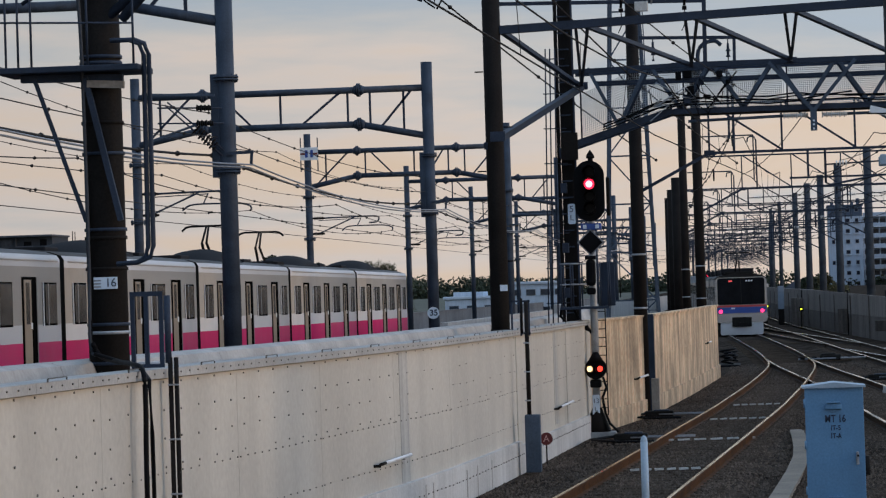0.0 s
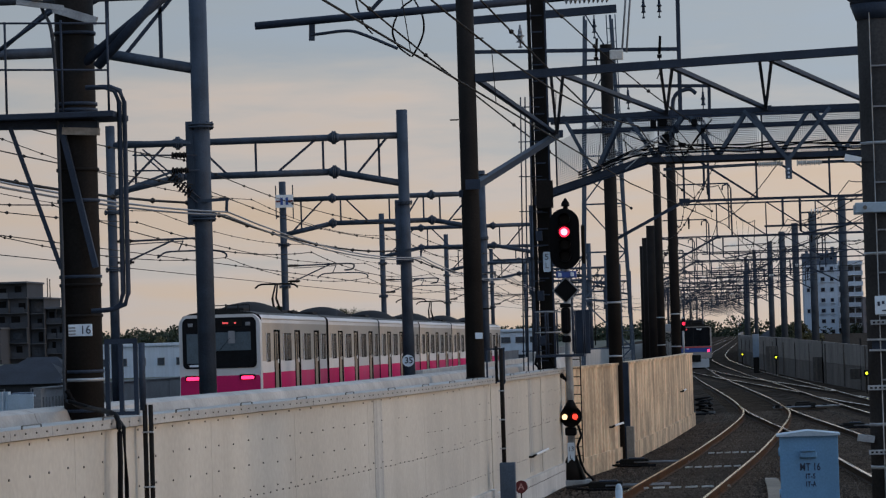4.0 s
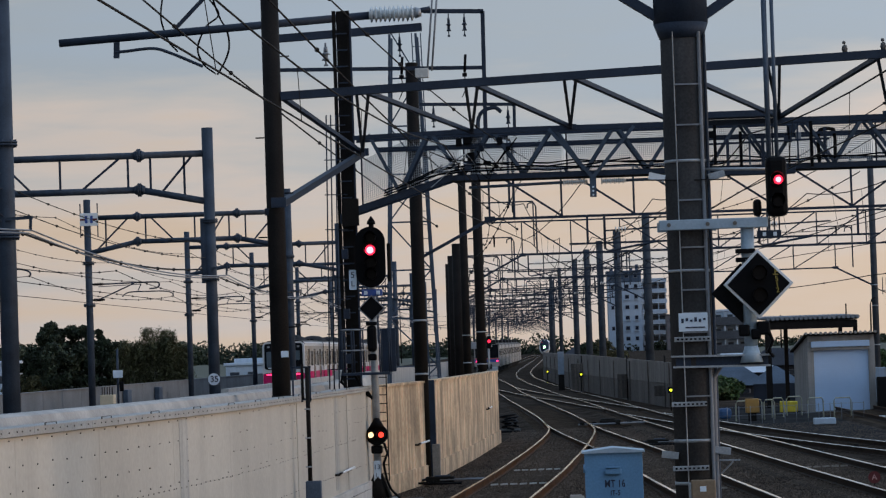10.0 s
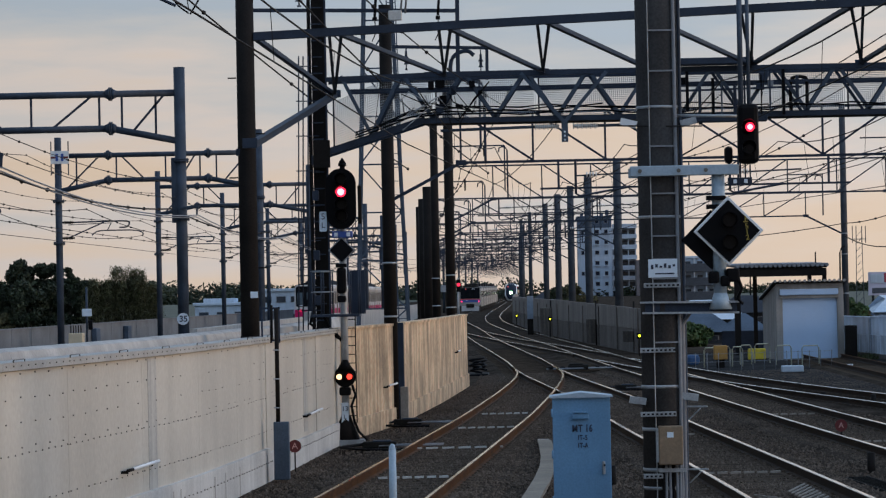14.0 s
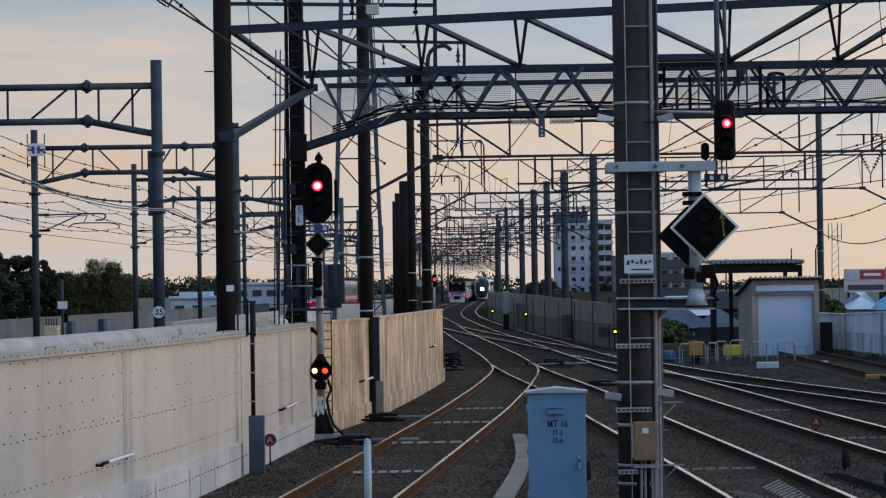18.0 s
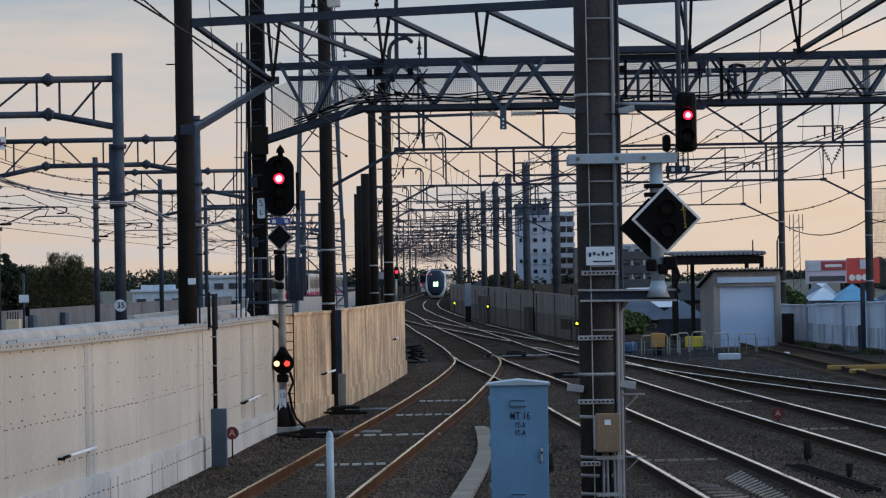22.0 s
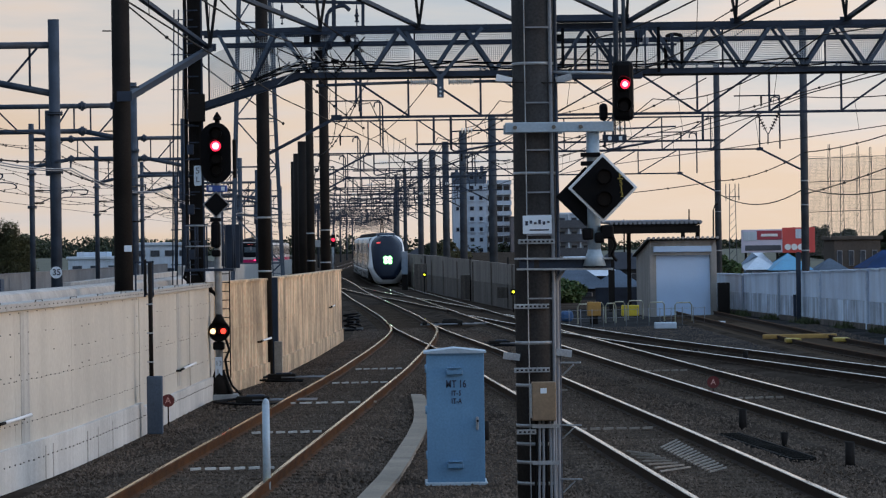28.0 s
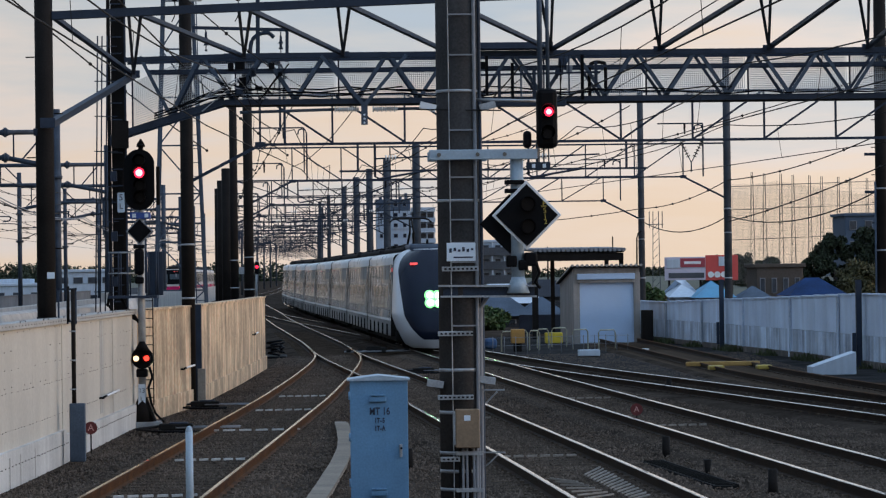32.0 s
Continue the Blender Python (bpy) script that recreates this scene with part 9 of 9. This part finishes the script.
def gable_block():
    """Tall pale end wall with two columns of windows, a balcony wing behind it."""
    th = thing("apartment_building", (20.0, 880, 0.2), "tall pale blue apartment block with a dark top storey", "building", "distant buildings")
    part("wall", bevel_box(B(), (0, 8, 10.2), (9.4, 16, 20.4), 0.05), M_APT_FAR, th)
    part("top_storey", bevel_box(B(), (0, 8, 21.9), (9.4, 16, 2.9), 0.05), M_APT_TOP, th, "dark blue top storey")
    part("roof_edge", bevel_box(B(), (0, 8, 23.5), (9.9, 16.4, 0.35), 0.05), M_APT_TOP, th)
    for f in range(8):
        for x, w in ((-3.4, 0.7), (0.6, 1.0), (3.1, 0.8)):
            if x == -3.4 and f % 2:
                continue
            fr = part("window_frame", bevel_box(B(), (x, -0.03, 1.9 + 2.9 * f), (w + 0.2, 0.12, 1.15), 0.02), M_CABLE, th)
            part("pane", bevel_box(B(), (x, -0.08, 1.9 + 2.9 * f), (w, 0.1, 0.95), 0.01), M_NAVY, fr)
            if f % 3 != 1 and x > 0:
                part("sill", bevel_box(B(), (x, -0.25, 1.15 + 2.9 * f), (w + 0.6, 0.5, 0.15), 0.02), M_APT_W, fr)
    for x, h in ((-3.5, 0.9), (-1.2, 1.5), (2.0, 1.0), (3.6, 1.8)):
        part("roof_box", bevel_box(B(), (x, 4, 23.6 + h / 2), (0.9, 1.5, h), 0.03), M_APT_TOP, th)
    wing = thing("apartment_building", (28.2, 884, 0.2), "apartment wing with open balconies and pale slabs", "building", "distant buildings")
    part("wall", bevel_box(B(), (0, 6, 10.2), (6.8, 10, 20.4), 0.05), M_APT_MID, wing)
    for f in range(7):
        part("slab", bevel_box(B(), (0.1, -0.3, 2.9 * (f + 1)), (7.0, 2.4, 0.22), 0.03), M_APT_W, wing)
        part("balcony", bevel_box(B(), (0.1, -1.4, 2.9 * f + 3.5), (6.9, 0.15, 0.95), 0.03), M_APT_FAR, wing)
        for x in (-3.2, -1.0, 1.2, 3.2):
            part("partition", bevel_box(B(), (x, -0.5, 2.9 * f + 1.5), (0.18, 1.7, 2.7), 0.02), M_APT_FAR, wing)
        for x in (-2.1, 0.1, 2.2):
            part("window", bevel_box(B(), (x, 0.92, 2.9 * f + 1.3), (1.6, 0.12, 1.9), 0.02), M_WINDOW, wing)
    block("office_building", 33.2, 870, 4.4, 10, 11.3, 4, 2, M_APT_MAUVE, "mauve-brown office block beside the apartments", win=(0.3, 0.3))


gable_block()
block("apartment_building", 21.5, 400, 6.0, 14, 7.0, 4, 4, M_APT_W, "pale apartment block behind the shed with balconies", True)
def stepped_block():
    """Brown apartment house in stepped volumes with uneven balconies."""
    rng = random.Random(3)
    th = thing("apartment_building", (-150, 600, 0), "dark brown stepped apartment block with balconies and roof aerials", "building")

    def volume(x0, x1, y, zt, storey, bays):
        w = x1 - x0
        part("wall", bevel_box(B(), ((x0 + x1) / 2, y + 7, zt / 2 - 0.5), (w, 14, zt + 1), 0.05), M_APT_G, th)
        part("roof_edge", bevel_box(B(), ((x0 + x1) / 2, y + 6.2, zt + 0.1), (w + 0.6, 15.6, 0.35), 0.04), M_APT_B, th)
        floors = int(zt / storey) + 1
        for f in range(floors):
            z = zt - storey * (f + 1)
            if z < -1:
                continue
            part("slab", bevel_box(B(), ((x0 + x1) / 2, y - 0.5, z), (w, 1.2, 0.16), 0.03), M_APT_B, th)
            for b in range(bays):
                bx = x0 + w * (b + 0.5) / bays
                bw = w / bays
                kind = rng.random()
                part("window", bevel_box(B(), (bx + rng.uniform(-0.2, 0.2) * bw, y - 0.03, z + 1.35), (bw * rng.uniform(0.3, 0.6), 0.12, rng.choice((1.2, 1.9))), 0.02), M_BLACK if kind < 0.75 else M_WINDOW, th)
                if kind < 0.72:
                    part("balcony", bevel_box(B(), (bx, y - 1.05, z + 0.55), (bw * rng.choice((0.72, 0.94, 0.94)), 0.12, 1.05), 0.03), rng.choice((M_APT_B, M_APT_G, M_APT_G)), th)
                if kind > 0.55:
                    part("partition", bevel_box(B(), (bx + bw * 0.48, y - 0.5, z + 1.4), (0.15, 1.1, 2.6), 0.02), M_APT_G, th)
    ox, oy = 150.0, 0.0
    volume(-170 + ox, -138.4 + ox, oy, 16.3, 2.9, 9)
    volume(-154.6 + ox, -142.0 + ox, oy - 7, 7.5, 2.9, 4)
    volume(-168 + ox, -155.2 + ox, oy - 4, 10.4, 2.9, 4)
    volume(-138.3 + ox, -135.4 + ox, oy + 2, 13.2, 2.9, 1)
    volume(-135.3 + ox, -131.4 + ox, oy + 3, 11.2, 2.9, 2)
    part("roof_room", bevel_box(B(), (-5.3, 6, 17.3), (3.7, 5, 1.7), 0.05), M_BLUE, th, "blue-grey roof room")
    for x, z0, z1 in ((-6.8, 16.3, 26.5), (-11.0, 16.3, 20.5), (-10.0, 16.3, 20.0), (14.7, 13.2, 17.2), (15.2, 13.2, 17.0), (18.2, 11.2, 17.2), (17.8, 11.2, 16.8)):
        part("aerial", tube(B(), (x, 4, z0), (x, 4, z1), 0.09, None, 6), M_POLE, th)
    part("dish", disc(B(), (-13.6, 1.0, 18.0), 0.55, (0.3, 1, 0.2), 0.15, 14), M_CABLE, th)
    part("dish_post", tube(B(), (-13.6, 1.2, 16.3), (-13.6, 1.2, 18.0), 0.1, None, 6), M_POLE, th)
    for x in (-3.0, -1.4):
        m = pose(x, -0.9, 13.2, 0, 38)
        bm = bevel_box(B(), (0, 0, 0), (2.6, 1.0, 0.5), 0.03)
        bm.transform(m)
        part("stair_cover", bm, M_BLUE, th)


stepped_block()
a = block("low_building", -57.2, 300, 11.0, 8, 3.3, 1, 6, M_APT_W, "long white low building with square windows", win=(0.34, 0.2))
block("low_building", -24.6, 330, 6.0, 8, 3.7, 2, 4, M_APT_W, "small white building beside the neighbouring line", win=(0.6, 0.3))
block("low_building", -31.6, 330, 5.6, 8, 2.35, 1, 3, M_APT_W, "small white building behind the grey parapet", win=(0.5, 0.3))
block("roof_room", -32.0, 331, 3.2, 5, 3.1, 1, 2, M_APT_W, "white roof room with wide windows", roof=False, win=(0.6, 0.2))


def house(x, y, w, h, roofmat, wall, label):
    th = thing("house", (x, y, -0.3), label, "house", "low houses")
    part("wall", bevel_box(B(), (0, 3, h / 2), (w, 6, h), 0.05), wall, th)
    vs = [(-w / 2 - 0.5, -0.5, h), (w / 2 + 0.5, -0.5, h), (w / 2 + 0.5, 6.5, h), (-w / 2 - 0.5, 6.5, h), (-w / 2 + 1.2, 3, h + 1.3), (w / 2 - 1.2, 3, h + 1.3)]
    part("roof", faces(B(), vs, [(0, 1, 5, 4), (1, 2, 5), (2, 3, 4, 5), (3, 0, 4), (3, 2, 1, 0)]), roofmat, th)
    for s in (-0.25, 0.25):
        fr = part("window", bevel_box(B(), (w * s, -0.03, h * 0.55), (w * 0.2, 0.1, h * 0.35), 0.02), M_CABLE, th)
        part("pane", bevel_box(B(), (w * s, -0.07, h * 0.55), (w * 0.17, 0.06, h * 0.3), 0.01), M_WINDOW, fr)


for x, y, w, h, r, wl in ((-52.8, 200, 4.6, 1.05, M_ROOFTILE, M_APT_G), (-46.9, 200, 5.6, 1.0, M_ROOFTILE, M_APT_G), (-71.0, 260, 5.0, 1.85, M_ROOFTILE, M_APT_W), (-64.0, 280, 5.0, 1.3, M_ROOFTILE, M_APT_G),
                          (36.2, 230, 3.4, 1.1, M_BLUEROOF, M_APT_G), (32.6, 236, 2.6, 0.5, M_ROOFMET, M_APT_G), (29.9, 240, 2.3, 0.95, M_CYAN, M_APT_W), (27.9, 243, 1.6, 1.0, M_APT_W, M_APT_W), (25.2, 236, 1.6, 0.3, M_ROOFMET, M_APT_G), (45, 225, 5, 0.7, M_ROOFTILE, M_APT_G),
                          (9.0, 170, 4.0, 0.7, M_ROOFMET, M_APT_G), (12.1, 172, 2.6, 0.35, M_ROOFMET, M_APT_G), (17, 240, 4, 1.2, M_ROOFTILE, M_APT_G), (12.2, 210, 4.5, 1.0, M_APT_W, M_APT_G), (3.2, 330, 5, 1.8, M_ROOFTILE, M_APT_G)):
    house(x, y, w, h, r, wl, "low house with a " + ("dark tiled" if r is M_ROOFTILE else "pale sheet" if r in (M_ROOFMET, M_APT_W) else "bright cyan" if r is M_CYAN else "blue") + " roof among others")


block("town_house", 36.3, 250, 3.7, 6, 3.2, 1, 4, M_APT_BR, "two-storey brown house with a flat roof", win=(0.35, 0.35))
block("office_building", 54.8, 320, 3.2, 8, 8.4, 4, 2, M_APT_TOP, "slate blue office block behind the trees", win=(0.4, 0.4))


# the hazy town on the eastern horizon, haze put into muted facade colours
town = random.Random(21)
for k in range(15):
    x = 92 + 9.5 * k + town.uniform(-3, 3)
    hh = town.uniform(3.6, 6.2)
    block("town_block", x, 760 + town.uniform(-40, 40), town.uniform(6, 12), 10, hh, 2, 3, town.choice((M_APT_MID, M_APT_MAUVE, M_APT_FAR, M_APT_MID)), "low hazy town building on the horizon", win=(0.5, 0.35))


def billboard():
    th = thing("billboard", (0, 0, 0), "wide red and pale billboard with white lettering bars", "billboard")
    y = 300
    part("white_panel", bevel_box(B(), (33.4, y - 0.13, 3.42), (1.3, 0.06, 0.85), 0.02), M_APT_W, th)
    part("white_panel", bevel_box(B(), (38.05, y - 0.13, 3.6), (0.7, 0.06, 0.9), 0.02), M_APT_W, th)
    part("pale_panel", bevel_box(B(), (34.5, y, 2.95), (3.9, 0.2, 2.2), 0.03), M_BILL_PALE, th)
    part("red_panel", bevel_box(B(), (38.0, y, 3.0), (3.1, 0.2, 2.4), 0.03), M_BILL_RED, th)
    part("crimson_panel", bevel_box(B(), (35.2, y - 0.13, 3.5), (2.4, 0.06, 0.85), 0.02), M_BILL_DARK, th)
    part("name_bar", bevel_box(B(), (35.2, y - 0.18, 3.5), (1.6, 0.04, 0.26), 0.02), M_WHITE, th)
    for k in range(3):
        part("name_bar", disc(B(), (36.95 + 0.62 * k, y - 0.14, 2.35), 0.30, (0, 1, 0), 0.06, 14), M_WHITE, th)
    part("lower_bar", bevel_box(B(), (34.6, y - 0.13, 2.3), (3.4, 0.05, 0.5), 0.02), M_APT_B, th)
    for x in (33, 36, 39):
        part("post", bar(B(), (x, y + 0.3, -0.3), (x, y + 0.3, 2.5), 0.2), M_POLE, th)


billboard()


def golf_net():
    th = thing("ball_net", (0, 0, 0), "tall netted golf range fence on slender lattice masts", "net fence")
    y0 = 420
    xs = [57.4 + 1.93 * k for k in range(10)]
    for k, x in enumerate(xs):
        top = 15.8 - 0.12 * k
        yy = y0 + 2.0 * (k % 2)
        m = part("lattice_mast", bar(B(), (x - 0.35, yy, -0.3), (x - 0.10, yy, top), 0.08), M_NETMAST, th)
        part("mast_leg", bar(B(), (x + 0.35, yy, -0.3), (x + 0.10, yy, top), 0.08), M_NETMAST, m)
        for j in range(10):
            z = 1.2 * j
            part("mast_tie", bar(B(), (x - 0.33 + 0.012 * j, yy, z), (x + 0.33 - 0.012 * j, yy, z + 1.2), 0.045), M_NETMAST, m)
    bm = B()
    x0, x1 = xs[0] - 3.0, xs[-1] + 2
    for j in range(141):
        x = x0 + (x1 - x0) * j / 140
        bar(bm, (x, y0 - 0.4, 1.0), (x, y0 - 0.4, 14.6 - 0.026 * abs(j - 38)), 0.024)
    for j in range(71):
        z = 1.0 + 13.2 * j / 70
        bar(bm, (x0, y0 - 0.4, z), (x1, y0 - 0.4, z), 0.022)
    tagged(part("netting", bm, M_NET, th, "fine dark netting"), kind="stuff")
    for z in (14.5, 11.4, 7.4):
        part("stay_cable", tube(B(), (x0, y0 - 0.5, z - 0.6), (x1, y0 - 0.5, z), 0.05, None, 6), M_NET, th)


golf_net()


def masts_far():
    th = thing("radio_mast", (0, 0, 0), "thin lattice radio mast with aerials", "mast")
    x, y = 36.0, 340
    for s in (-0.3, 0.3):
        part("leg", bar(B(), (x + s * 1.4, y, -0.3), (x + s, y, 8.6), 0.07), M_APT_B, th)
    for k in range(11):
        part("tie", bar(B(), (x - 0.38, y, 0.8 * k), (x + 0.38, y, 0.8 * k + 0.8), 0.04), M_APT_B, th)
    for s in (-0.7, -0.3, 0.3, 0.7):
        part("aerial", bar(B(), (x + s, y, 7.4), (x + s, y, 9.2), 0.08), M_APT_B, th)
    part("ring", bar(B(), (x - 0.8, y, 7.8), (x + 0.8, y, 7.8), 0.08), M_APT_B, th)
    for x, y, h in ((24.5, 260, 3.4), (-31, 640, 13.5), (30.0, 420, 6.2), (49.3, 262, 6.3)):
        th = thing("utility_pole", (0, 0, 0), "thin distant utility pole with cross arms", "pole", "utility poles")
        part("pole", tube(B(), (x, y, -0.3), (x, y, h), 0.12, 0.08, 8), M_POLE, th)
        part("arm", bar(B(), (x - 0.8, y, h - 0.5), (x + 0.8, y, h - 0.5), 0.1), M_POLE, th)


masts_far()


# ---- motion ----
def car_pose(line, y, wheelbase=(2.6, 15.4)):
    """A car with its near end at y, standing on its two bogies."""
    a, b = y + wheelbase[0], y + wheelbase[1]
    pa, pb = Vector((line.at(a), a, grade(a))), Vector((line.at(b), b, grade(b)))
    d = (pb - pa).normalized()
    p = pa - d * wheelbase[0]
    return Matrix.Translation(p) @ pose(0, 0, 0, math.degrees(math.asin(d.z)), 0, math.degrees(math.atan2(-d.x, d.y)))


def motions():
    times = [0.5 * t for t in range(65)]
    pink = np.interp(times, [0, 1, 2, 4, 6.5, 8, 9, 10, 11, 13, 17, 20, 23, 26, 29, 32], [37.5, 54.6, 71.6, 105.6, 150, 175.5, 192, 207.5, 222, 251.5, 302, 327, 347, 367, 376, 378])
    # the neighbouring line dips slightly before it runs level
    fall = np.interp(times, [0, 3, 7, 32], [0.0027, 0.0022, 0.0, 0.0])
    lift = np.interp(times, [0, 1, 2, 4, 7, 32], [0.20, 0.155, 0.11, 0.02, 0.0, 0.0])
    walk(PINK, [(t, pose(-17.80, y, z, -math.degrees(f))) for t, y, z, f in zip(times, pink, lift, fall)])
    express = np.interp(times, [0, 10, 13, 19, 23, 24, 26, 28.5, 30, 31, 32], [1165, 815, 709, 505, 376, 346.5, 285.5, 217.0, 173.6, 142.9, 111.6])
    local = [172 + 17.6 * t for t in times]
    for k, car in enumerate(EXPRESS):
        walk(car, [(t, car_pose(UP, y + 19.3 * k)) for t, y in zip(times, express)])
    for k, car in enumerate(LOCAL):
        walk(car, [(t, pose(0, 0, -0.33) @ car_pose(MAIN, y + 18.0 * k)) for t, y in zip(times, local)])


motions()
